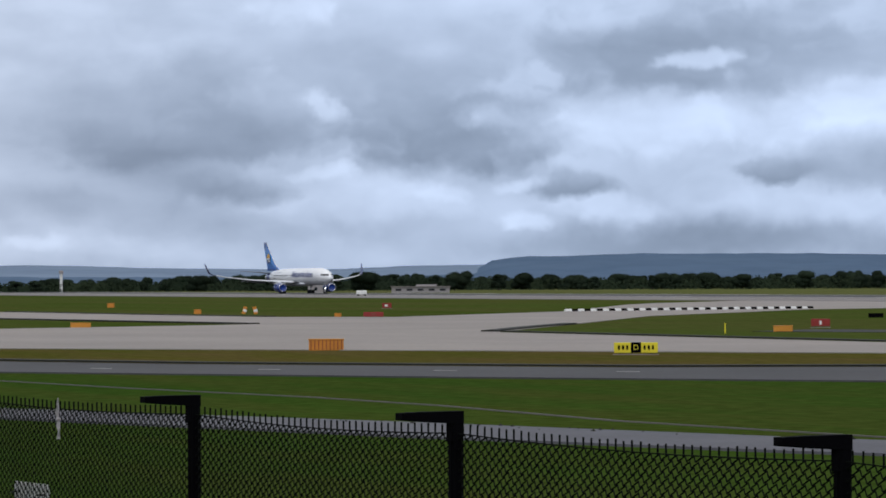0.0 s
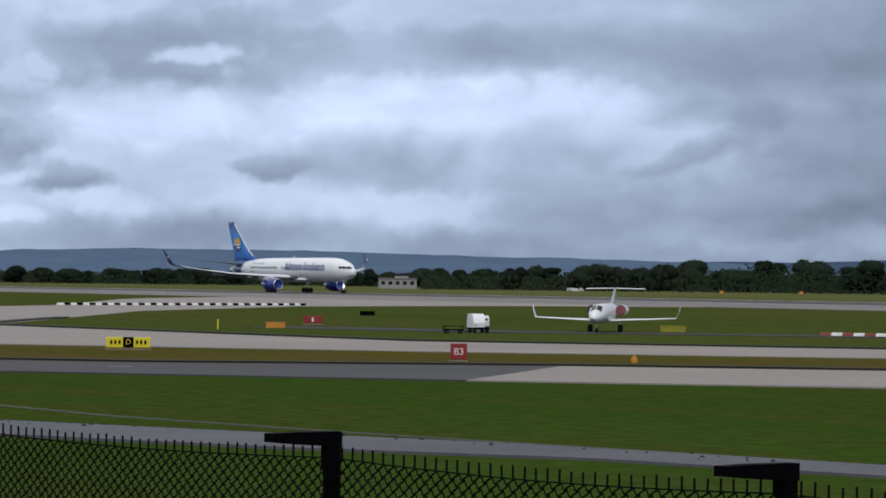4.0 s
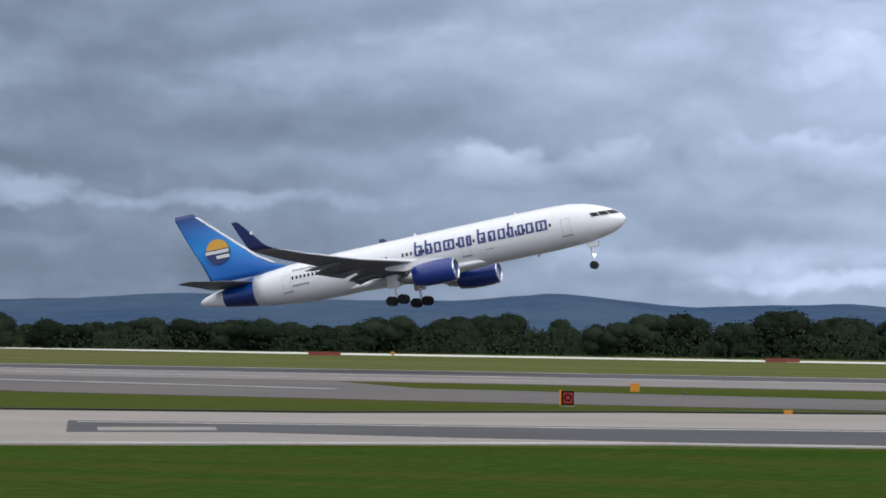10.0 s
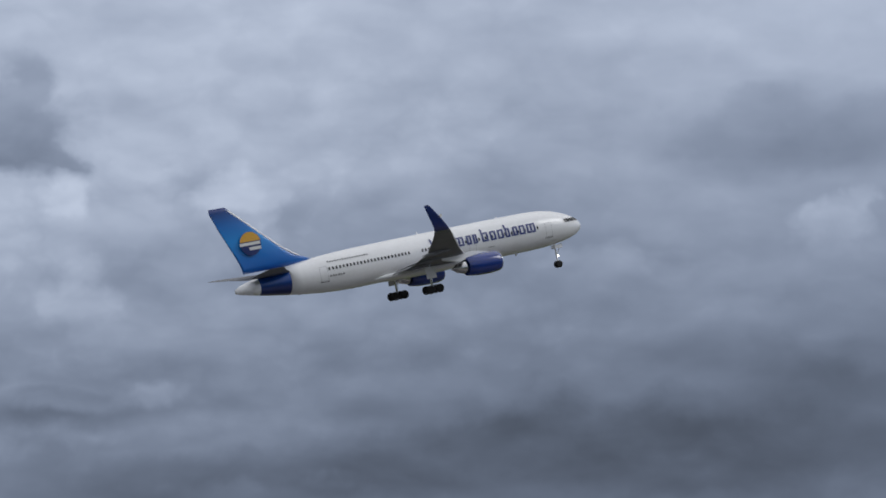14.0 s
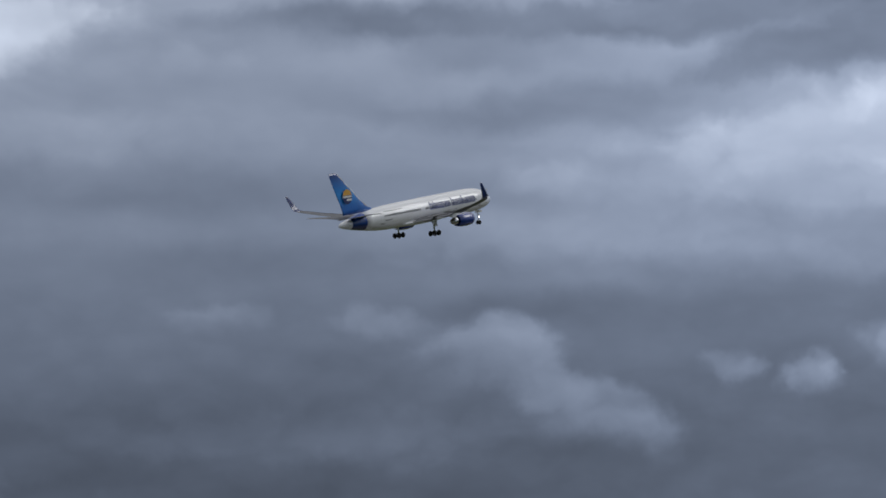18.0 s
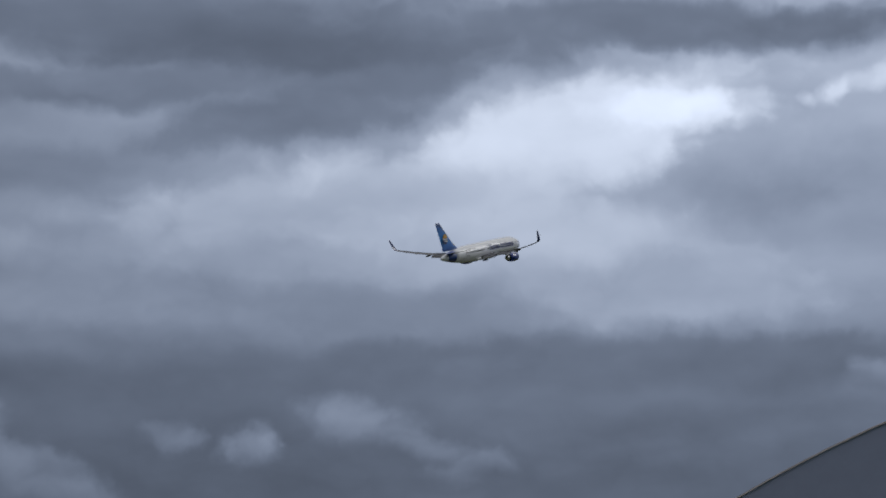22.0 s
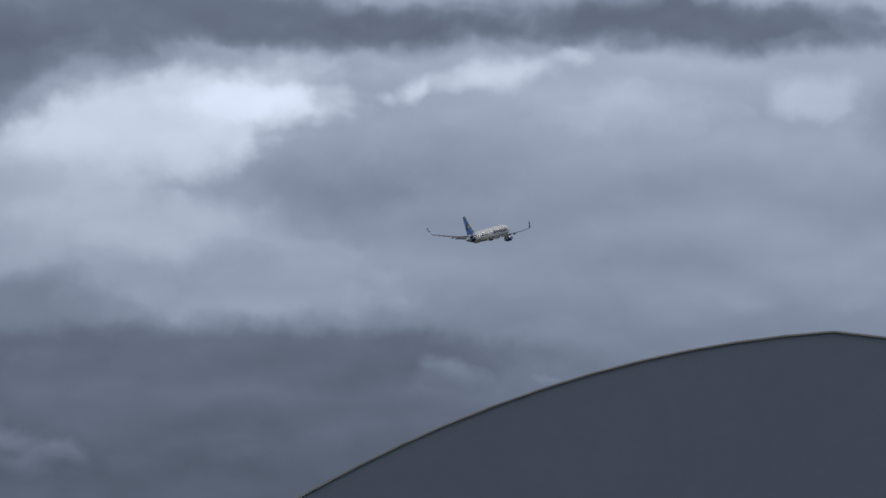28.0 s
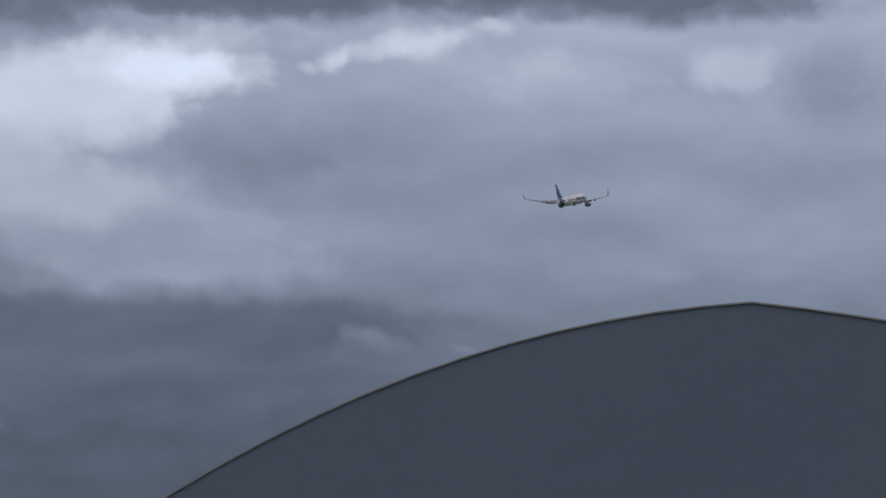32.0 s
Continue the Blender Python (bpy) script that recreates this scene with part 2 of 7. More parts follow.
CLOUD_BANKS += [
    (-38.2, 2.45, 1.3, 0.42, 0.654, 0.06, 0.5, 0), (25.8, 3.24, 1.5, 0.36, 0.443, 0, 0.5, 0), (60.4, 10.23, 1.5, 0.36, 0.516, 0, 0.24, 0), (71.4, 11.25, 1.4, 0.38, 0.93, 0, 0.3, 4),
    (26.3, 5.2, 0.7, 0.75, 0.665, 0.06, 0.5, 0), (21.5, 8.16, 0.9, 0.58, 0.61, 0.04, 0.6, 0), (-26.5, 3.27, 2, 0.26, 0.526, 0, 0.5, 0), (49.8, 11.63, 1.1, 0.46, 0.822, 0, 0.24, 10),
    (-21.2, 2.5, 3, 0.16, 0.71, 0, 0.4, 0), (65.6, 5.73, 1.12, 0.42, 0.516, 0.1, 0.34, -6), (-1.3, 1.86, 1.8, 0.26, 0.878, 0, 0.4, 0), (35.8, 5.73, 1.2, 0.38, 0.589, 0.06, 0.6, 0),
]
CLOUD_BANKS += [
    (59.4, 8.64, 1.2, 0.38, 0.599, 0.05, 0.24, 0), (-69.4, 1.75, 1.3, 0.35, 0.665, 0.08, 0.5, 0), (-58.6, 1.99, 1, 0.45, 0.71, 0.06, 0.5, 0), (-40.6, 2.38, 1.5, 0.3, 0.754, 0, 0.4, -6),
    (-11.7, 6.48, 1.5, 0.3, 0.743, 0, 0.4, 0), (14.5, 2.87, 1.6, 0.28, 0.454, 0, 0.5, 0), (-2.8, 1.54, 2, 0.22, 0.799, 0, 0.4, 0), (59.4, 5, 1.5, 0.28, 0.454, 0.05, 0.36, -10),
    (-54.4, 3.3, 1.2, 0.35, 0.9, 0, 0.4, 0), (48.5, 3.47, 0.9, 0.46, 0.412, 0.06, 0.36, -15), (59, 4.93, 0.9, 0.45, 0.485, 0.05, 0.36, -20), (13.6, 4.82, 1, 0.4, 0.743, 0.1, 0.6, 0),
]
CLOUD_BANKS += [
    (1.5, 3.48, 1.5, 0.26, 0.631, 0, 0.5, 0), (11.1, 1.98, 1.5, 0.26, 0.81, 0, 0.4, 0), (29, 7.04, 0.8, 0.45, 0.766, 0, 0.4, 0), (-24.6, 2.65, 1.2, 0.3, 0.743, 0, 0.5, 0),
    (26, 3.4, 1.5, 0.22, 0.506, 0, 0.5, 0), (25.1, 9.01, 0.6, 0.55, 0.589, 0, 0.5, 0), (-14.7, 3.22, 0.8, 0.4, 0.687, 0.12, 0.65, 0), (-68.3, 4.85, 1, 0.3, 0.911, 0, 0.5, 0),
    (81.3, 11.36, 0.7, 0.42, 0.766, 0, 0.24, 0), (53.1, 6.28, 0.8, 0.34, 0.522, 0.08, 0.25, 8), (-29, 5.27, 0.9, 0.3, 0.687, 0, 0.5, 0), (0.9, 5.58, 0.7, 0.38, 0.911, 0, 0.55, 0),
]
CLOUD_BANKS += [
    (75.7, 11.78, 1.1, 0.24, 0.822, 0, 0.18, 5), (-62.6, 1.32, 0.9, 0.28, 0.9, 0, 0.5, 0), (-58, 3.23, 0.8, 0.3, 0.911, 0, 0.5, 10), (-63.3, 1.72, 0.9, 0.26, 0.665, 0.1, 0.6, 0),
    (-59.8, 1.95, 0.8, 0.28, 0.654, 0.1, 0.7, 0), (65, 10.12, 0.8, 0.28, 0.766, 0, 0.24, 12), (56.2, 6.26, 0.8, 0.28, 0.495, 0.06, 0.36, 0), (53.2, 6.37, 0.8, 0.26, 0.51, 0.06, 0.25, 5),
    (63.7, 5.17, 0.52, 0.38, 0.516, 0.1, 0.34, -25), (-9.2, 3.54, 0.7, 0.28, 0.732, 0.06, 0.65, 0), (66.9, 5.2, 0.7, 0.28, 0.485, 0.08, 0.42, -15), (-50.9, 2.93, 0.6, 0.32, 0.61, 0.05, 0.6, 0),
]
CLOUD_BANKS += [
    (56, 6.16, 0.8, 0.24, 0.51, 0.05, 0.21, 0), (67.4, 4.69, 0.6, 0.32, 0.454, 0.08, 0.42, 0), (74.9, 6.42, 0.62, 0.3, 0.495, 0.09, 0.45, -8), (13.1, 7.52, 0.38, 0.48, 0.889, 0, 0.5, 0),
    (-56.7, 2.38, 0.7, 0.26, 0.766, 0.06, 0.6, 0), (-11.2, 3.5, 0.6, 0.3, 0.732, 0.06, 0.65, 0), (27.3, 3.58, 0.6, 0.28, 0.61, 0.04, 0.5, 0), (1.4, 6.27, 0.4, 0.4, 0.934, 0, 0.5, 0),
    (63.7, 5.12, 0.44, 0.36, 0.504, 0.1, 0.34, -15), (81.4, 11.25, 0.4, 0.38, 0.743, 0, 0.24, 0), (2.1, 2.01, 0.9, 0.16, 0.878, 0, 0.5, 0), (15.5, 4.87, 0.8, 0.18, 0.71, 0, 0.5, -15),
]
CLOUD_BANKS += [
    (25.8, 7.01, 0.4, 0.36, 0.81, 0, 0.5, 30), (68, 4.87, 0.58, 0.24, 0.454, 0.08, 0.42, 0), (-45.6, 1.99, 0.52, 0.26, 0.71, 0.06, 0.7, 0), (62.4, 5.44, 0.48, 0.28, 0.464, 0.06, 0.39, 0),
    (-60.8, 3.91, 0.6, 0.22, 0.866, 0, 0.5, 0), (-45.8, 2.01, 0.48, 0.26, 0.654, 0.06, 0.7, 0), (-67.7, 3.2, 0.45, 0.25, 0.878, 0, 0.5, -30), (74.3, 11.53, 0.5, 0.22, 0.866, 0, 0.3, 20),
    (16.8, 7.07, 0.34, 0.32, 0.788, 0, 0.5, 0), (-60.9, 3.89, 0.6, 0.18, 0.866, 0, 0.5, 0), (72.6, 11.35, 0.28, 0.36, 0.732, 0, 0.36, 0), (2.3, 6.31, 0.45, 0.22, 0.889, 0, 0.5, 0),
]
CLOUD_BANKS += [
    (-64.1, 1.08, 0.6, 0.16, 0.889, 0, 0.5, 0), (13.3, 6.07, 0.4, 0.24, 0.732, 0, 0.5, 0), (8.8, 2.14, 0.6, 0.16, 0.878, 0, 0.5, 0), (62.6, 5.32, 0.38, 0.24, 0.464, 0.06, 0.42, 0),
    (-72.8, 0.66, 0.6, 0.14, 0.866, 0, 0.4, 0), (-67.8, 1.95, 0.5, 0.16, 0.889, 0, 0.5, 0), (-65.7, 1.54, 0.5, 0.15, 0.878, 0, 0.5, 0), (-64.4, 1.73, 0.45, 0.15, 0.9, 0, 0.5, 0),
    (-63.9, 3.68, 0.3, 0.22, 0.844, 0, 0.6, 0), (77.2, 12.02, 0.4, 0.16, 0.788, 0, 0.3, -10), (40.2, 6.91, 0.28, 0.18, 0.665, 0, 0.6, 0), (73.6, 11.39, 0.28, 0.14, 0.822, 0, 0.3, 0),
]
CLOUD_BANKS += [
    (12.5, 6.66, 0.28, 0.13, 0.822, 0, 0.5, 0), (6.7, 1.85, 0.22, 0.11, 0.956, 0, 0.5, 0), (76.8, 6.3, 0.22, 0.09, 0.526, 0.04, 0.42, 0),
]
# brightness of the cloud deck by azimuth: height of the middle of the band, then its low, middle and high part, and its stops over the plain tone
DECK = [(-90, 0.6, 0.72, 0.75, 0.8, 0.85), (-73, 0.5, 0.7, 0.76, 0.82, 0.85), (-62, 0.1, 0.71, 0.79, 0.85, 0.85), (-55, 0.4, 0.65, 0.7, 0.75, 0.85), (-49, 0.3, 0.6, 0.63, 0.68, 0.65), (-44, 0, 0.56, 0.58, 0.63, 0.33),
        (-36, 0.8, 0.54, 0.56, 0.61, 0.26), (-27, 1.3, 0.54, 0.56, 0.6, 0.21), (-17, 1.7, 0.6, 0.62, 0.68, 0.41), (-6, 2.4, 0.64, 0.68, 0.73, 0.85), (1, 2.8, 0.61, 0.66, 0.74, 1.03), (8, 3.3, 0.61, 0.66, 0.75, 1.21)]
DECK += [(15, 4, 0.55, 0.62, 0.73, 1.2), (21, 4.8, 0.5, 0.61, 0.72, 1.19), (28, 5.5, 0.49, 0.59, 0.7, 1.17), (33, 6.1, 0.48, 0.58, 0.69, 1.15), (38, 6.2, 0.48, 0.57, 0.69, 1.2), (51, 7.5, 0.41, 0.52, 0.63, 1.35),
        (57, 7.7, 0.39, 0.52, 0.62, 1.5), (62, 8.4, 0.4, 0.55, 0.59, 1.80), (68, 8.8, 0.43, 0.61, 0.63, 1.87), (75, 8.5, 0.43, 0.61, 0.66, 1.95), (90, 8.3, 0.44, 0.61, 0.67, 1.96), (110, 8.3, 0.6, 0.74, 0.76, 0.9)]


def build_sky():
    nt = world.node_tree
    nt.nodes.clear()
    out = nt.nodes.new("ShaderNodeOutputWorld")
    view = nt.nodes.new("ShaderNodeTexCoord").outputs["Generated"]

    def math_(op, a, b=0.0, c=0.0):
        return wire(nt, "ShaderNodeMath", {0: a, 1: b, 2: c}, operation=op).outputs[0]

    def smooth(v, lo, hi, a=0.0, b=1.0):
        return wire(nt, "ShaderNodeMapRange", {0: v, 1: lo, 2: hi, 3: a, 4: b}, interpolation_type="SMOOTHSTEP").outputs[0]

    xyz = wire(nt, "ShaderNodeSeparateXYZ", {0: view})
    z = xyz.outputs[2]
    az = math_("MULTIPLY", math_("ARCTAN2", xyz.outputs[0], xyz.outputs[1]), 180 / math.pi)
    el = math_("MULTIPLY", math_("ARCSINE", z), 180 / math.pi)
    plain = wire(nt, "ShaderNodeCombineXYZ", {0: az, 1: el}).outputs[0]
    # ragged edges: the forms are displaced by noise, wider than high, and bulge out in puffs
    n1 = wire(nt, "ShaderNodeTexNoise", {"Vector": view, "Scale": 40.0, "Detail": 4.0, "Roughness": 0.55}).outputs[1]
    bent = wire(nt, "ShaderNodeVectorMath", {0: n1, 1: (1.9, 0.8, 0.0), 2: plain}, operation="MULTIPLY_ADD").outputs[0]
    here = wire(nt, "ShaderNodeVectorMath", {0: bent, 1: (0.95, 0.4, 0.0)}, operation="SUBTRACT").outputs[0]
    grid = wire(nt, "ShaderNodeVectorMath", {0: here, 1: (0.85, 1.5, 0.0)}, operation="MULTIPLY").outputs[0]
    puffs = wire(nt, "ShaderNodeTexVoronoi", {"Vector": grid, "Scale": 1.0, "Detail": 2.0, "Roughness": 0.45, "Smoothness": 0.35}, feature="SMOOTH_F1", voronoi_dimensions="2D", normalize=True).outputs["Distance"]
    ragged = math_("MULTIPLY_ADD", puffs, 1.7, -0.51)

    def billows(shift, sx, sy, detail):
        at = wire(nt, "ShaderNodeVectorMath", {0: plain, 1: (sx, sy, 0.0), 2: (7.3, 3.1 + shift * sy, 0.0)}, operation="MULTIPLY_ADD").outputs[0]
        return wire(nt, "ShaderNodeTexNoise", {"Vector": at, "Scale": 1.0, "Detail": detail, "Roughness": 0.44, "Distortion": 0.2}).outputs[0]

    # heaped cloud: denser below than above gives light tops and dark bases
    soft = billows(0.0, 0.24, 0.55, 4.0)
    heaps = math_("SUBTRACT", billows(-0.2, 0.5, 1.05, 3.5), billows(0.2, 0.5, 1.05, 3.5))
    place = math_("MULTIPLY_ADD", az, 1 / 360.0, 0.5)

    def curve(column, size):
        node = nt.nodes.new("ShaderNodeFloatCurve")
        nt.links.new(place, node.inputs["Value"])
        pts = node.mapping.curves[0].points
        pts[0].location, pts[1].location = (0.0, DECK[0][column] / size), (1.0, DECK[-1][column] / size)
        for row in DECK:
            pts.new(row[0] / 360.0 + 0.5, row[column] / size)
        node.mapping.update()
        return math_("MULTIPLY", node.outputs[0], size)

    height, low, mid, high = curve(1, 10.0), curve(2, 1.0), curve(3, 1.0), curve(4, 1.0)
    over = math_("DIVIDE", math_("SUBTRACT", el, height), 2.95)
    up = wire(nt, "ShaderNodeClamp", {0: over, 1: 0.0, 2: 1.25}).outputs[0]
    down = wire(nt, "ShaderNodeClamp", {0: math_("MULTIPLY", over, -1.0), 1: 0.0, 2: 1.25}).outputs[0]
    base = math_("MULTIPLY_ADD", up, math_("SUBTRACT", high, mid), mid)
    base = math_("MULTIPLY_ADD", down, math_("SUBTRACT", low, mid), base)
    start = base
    detail = math_("MULTIPLY_ADD", math_("SUBTRACT", soft, 0.5), 0.17, math_("MULTIPLY_ADD", heaps, 0.12, math_("MULTIPLY", ragged, -0.06)))
    # the deck is smoother towards the rain
    calm = smooth(az, 28.0, 48.0, 1.0, 0.45)
    detail = math_("MULTIPLY", detail, calm)
    ragged = math_("MULTIPLY", ragged, smooth(az, 28.0, 48.0, 1.0, 0.72))
    chill = math_("MULTIPLY", smooth(az, -85.0, -62.0), smooth(az, -14.0, 8.0, 1.0, 0.0))
    strength = math_("POWER", 2.0, curve(5, 3.0))
    overhead = smooth(z, 0.24, 0.5)
    lift = smooth(z, 0.24, 0.95, 1.0, ZENITH)
    sky = wire(nt, "ShaderNodeTexSky", sky_type="NISHITA", sun_disc=False, sun_elevation=radians(SUN_EL), sun_rotation=radians(SUN_AZ))

    power = math_("MULTIPLY", lift, strength)
    feeds = (("Place", "NodeSocketVector", here), ("Tone", "NodeSocketFloat", start), ("Power", "NodeSocketFloat", power), ("Overhead", "NodeSocketFloat", overhead), ("Chill", "NodeSocketFloat", chill),
             ("Ragged", "NodeSocketFloat", ragged), ("Detail", "NodeSocketFloat", detail))

    def bank(forms):
        """A node group that lights one stretch of the deck with its cloud forms."""
        tree = bpy.data.node_groups.new("cloud_bank", "ShaderNodeTree")
        for name, kind, _ in feeds:
            tree.interface.new_socket(name, in_out="INPUT", socket_type=kind)
        tree.interface.new_socket("Shader", in_out="OUTPUT", socket_type="NodeSocketShader")
        inn, end = tree.nodes.new("NodeGroupInput"), tree.nodes.new("NodeGroupOutput")
        place_, tone, power_, overhead_, chill_, ragged_, detail_ = [inn.outputs[k] for k in range(7)]
        for a, e, w, h, shade, slope, hard, slant in forms:
            d = wire(tree, "ShaderNodeMapping", {0: place_, 1: (a, e, 0), 2: (0, 0, radians(slant)), 3: (w, h, 1)}, vector_type="TEXTURE").outputs[0]
            r = wire(tree, "ShaderNodeVectorMath", {0: d}, operation="LENGTH").outputs[1]
            r = wire(tree, "ShaderNodeMath", {0: ragged_, 1: 0.35 + 0.75 * hard, 2: r}, operation="MULTIPLY_ADD").outputs[0]
            m = wire(tree, "ShaderNodeMapRange", {0: r, 1: hard * (0.45 + 0.4 * hard), 2: 1.45 - 0.2 * hard, 3: min(0.97, 0.62 + 0.3 * w), 4: 0.0}, interpolation_type="SMOOTHSTEP").outputs[0]
            if slope:
                y = wire(tree, "ShaderNodeVectorMath", {0: d, 1: (0.0, slope, 0.0)}, operation="DOT_PRODUCT").outputs[1]
                shade = wire(tree, "ShaderNodeMath", {0: y, 1: shade}, operation="ADD").outputs[0]
            tone = wire(tree, "ShaderNodeMix", {0: m, 2: tone, 3: shade}, data_type="FLOAT").outputs[0]
        tone = wire(tree, "ShaderNodeMath", {0: tone, 1: detail_}, operation="ADD").outputs[0]
        tone = wire(tree, "ShaderNodeClamp", {0: tone, 1: 0.30, 2: 1.02}).outputs[0]
        bright = wire(tree, "ShaderNodeMapRange", {0: tone, 1: 0.38, 2: 0.9}, interpolation_type="SMOOTHSTEP").outputs[0]
        light = wire(tree, "ShaderNodeMath", {0: wire(tree, "ShaderNodeMath", {0: tone, 1: 2.2}, operation="POWER").outputs[0], 1: power_}, operation="MULTIPLY").outputs[0]
        warm = wire(tree, "ShaderNodeMix", {0: bright, 6: (0.80, 0.98, 1.37, 1), 7: (0.885, 0.99, 1.20, 1)}, data_type="RGBA").outputs[2]
        cold = wire(tree, "ShaderNodeMix", {0: bright, 6: (0.74, 0.98, 1.40, 1), 7: (0.81, 0.98, 1.30, 1)}, data_type="RGBA").outputs[2]
        tint = wire(tree, "ShaderNodeMix", {0: chill_, 6: warm, 7: cold}, data_type="RGBA").outputs[2]
        tint = wire(tree, "ShaderNodeMix", {0: overhead_, 6: tint, 7: (0.97, 0.985, 1.02, 1)}, data_type="RGBA").outputs[2]
        colour = wire(tree, "ShaderNodeVectorMath", {0: tint, "Scale": light}, operation="SCALE").outputs[0]
        tree.links.new(wire(tree, "ShaderNodeBackground", {0: colour, 1: 1.0}).outputs[0], end.inputs[0])
        node = nt.nodes.new("ShaderNodeGroup")
        node.node_tree = tree
        for k, feed in enumerate(feeds):
            nt.links.new(feed[2], node.inputs[k])
        return node.outputs[0]

    edges = [-90] + list(range(-72, 86, 3)) + [96]

    def stretch(i, j):
        """The deck between two edges, halved again and again down to its single banks."""
        if j - i == 1:
            lo, hi = edges[i], edges[j]
            return bank([(f[0] + i * 2e-4, *f[1:]) for f in CLOUD_BANKS if f[0] + max(f[2], f[3]) * 1.45 + 1.0 > lo and f[0] - max(f[2], f[3]) * 1.45 - 1.0 < hi])
        k = (i + j) // 2
        beyond = math_("GREATER_THAN", az, edges[k])
        return wire(nt, "ShaderNodeMixShader", {0: beyond, 1: stretch(i, k), 2: stretch(k, j)}).outputs[0]

    shader = stretch(0, len(edges) - 1)
    blue = wire(nt, "ShaderNodeBackground", {0: sky.outputs[0], 1: 0.05})
    mix = wire(nt, "ShaderNodeMixShader", {0: 0.97, 1: blue.outputs[0], 2: shader})
    nt.links.new(mix.outputs[0], out.inputs[0])


build_sky()
sun_data = bpy.data.lights.new("sun", "SUN")
sun_data.energy, sun_data.angle, sun_data.color = 1.6, radians(25), (0.985, 0.99, 1.0)
sun = new("sun", sun_data)
sun.matrix_world = look(bearing(SUN_AZ, SUN_EL) * 100, (0, 0, 0))

# ---- materials ----
def material(name, colour, rough=0.6, metal=0.0, vary=0.12, scale=3.0, fine=40.0, bump=0.0, alt=None, coat=0.0, random_tone=0.0, spec=0.5):
    """Base colour broken up by noise at two scales; alt: a second colour that the larger noise blends in."""
    m = bpy.data.materials.new(name)
    m.use_nodes = True
    nt = m.node_tree
    bsdf = nt.nodes["Principled BSDF"]
    place = nt.nodes.new("ShaderNodeTexCoord").outputs["Object"]
    coarse = wire(nt, "ShaderNodeTexNoise", {"Vector": place, "Scale": scale, "Detail": 5.0, "Roughness": 0.6}).outputs[0]
    grain = wire(nt, "ShaderNodeTexNoise", {"Vector": place, "Scale": fine, "Detail": 3.0, "Roughness": 0.6}).outputs[0]
    a = Vector(colour)
    b = Vector(alt) if alt else a * (1 - 2 * vary)
    blend = wire(nt, "ShaderNodeMapRange", {0: coarse, 1: 0.35, 2: 0.68}).outputs[0]
    mix = wire(nt, "ShaderNodeMix", {0: blend, 6: (*a, 1), 7: (*b, 1)}, data_type="RGBA")
    shade = wire(nt, "ShaderNodeMapRange", {0: grain, 1: 0.3, 2: 0.7, 3: 1 - vary, 4: 1 + vary}).outputs[0]
    if random_tone:
        info = nt.nodes.new("ShaderNodeObjectInfo").outputs["Random"]
        tone = wire(nt, "ShaderNodeMapRange", {0: info, 3: 1 - random_tone, 4: 1 + random_tone}).outputs[0]
        shade = wire(nt, "ShaderNodeMath", {0: shade, 1: tone}, operation="MULTIPLY").outputs[0]
    col = wire(nt, "ShaderNodeVectorMath", {0: mix.outputs[2], "Scale": shade}, operation="SCALE").outputs[0]
    nt.links.new(col, bsdf.inputs["Base Color"])
    bsdf.inputs["Roughness"].default_value = rough
    bsdf.inputs["Metallic"].default_value = metal
    bsdf.inputs["Specular IOR Level"].default_value = spec
    bsdf.inputs["Coat Weight"].default_value = coat
    if bump:
        b_ = wire(nt, "ShaderNodeBump", {"Height": grain, "Strength": bump, "Distance": 0.02})
        nt.links.new(b_.outputs[0], bsdf.inputs["Normal"])
    return m


def turf(name, tones, large=0.02, mid=0.16, fine=1.4):
    """Grass in three tones: broad patches, worn streaks and tufts."""
    m = bpy.data.materials.new(name)
    m.use_nodes = True
    nt = m.node_tree
    bsdf = nt.nodes["Principled BSDF"]
    place = nt.nodes.new("ShaderNodeTexCoord").outputs["Object"]
    drawn = wire(nt, "ShaderNodeVectorMath", {0: place, 1: (0.22, 1.0, 1.0)}, operation="MULTIPLY").outputs[0]
    wide, worn, tuft = (wire(nt, "ShaderNodeTexNoise", {"Vector": v, "Scale": s, "Detail": d, "Roughness": 0.62}).outputs[0] for v, s, d in ((place, large, 6.0), (drawn, mid, 6.0), (place, fine, 4.0)))
    a, b, c = ((*t, 1) for t in tones)
    one = wire(nt, "ShaderNodeMix", {0: wire(nt, "ShaderNodeMapRange", {0: wide, 1: 0.40, 2: 0.62}).outputs[0], 6: a, 7: b}, data_type="RGBA").outputs[2]
    two = wire(nt, "ShaderNodeMix", {0: wire(nt, "ShaderNodeMapRange", {0: worn, 1: 0.43, 2: 0.63}).outputs[0], 6: one, 7: c}, data_type="RGBA").outputs[2]
    shade = wire(nt, "ShaderNodeMapRange", {0: tuft, 1: 0.3, 2: 0.7, 3: 0.76, 4: 1.24}).outputs[0]
    col = wire(nt, "ShaderNodeVectorMath", {0: two, "Scale": shade}, operation="SCALE").outputs[0]
    nt.links.new(col, bsdf.inputs["Base Color"])
    nt.links.new(wire(nt, "ShaderNodeBump", {"Height": tuft, "Strength": 0.35, "Distance": 0.03}).outputs[0], bsdf.inputs["Normal"])
    bsdf.inputs["Roughness"].default_value = 0.95
    bsdf.inputs["Specular IOR Level"].default_value = 0.0
    return m


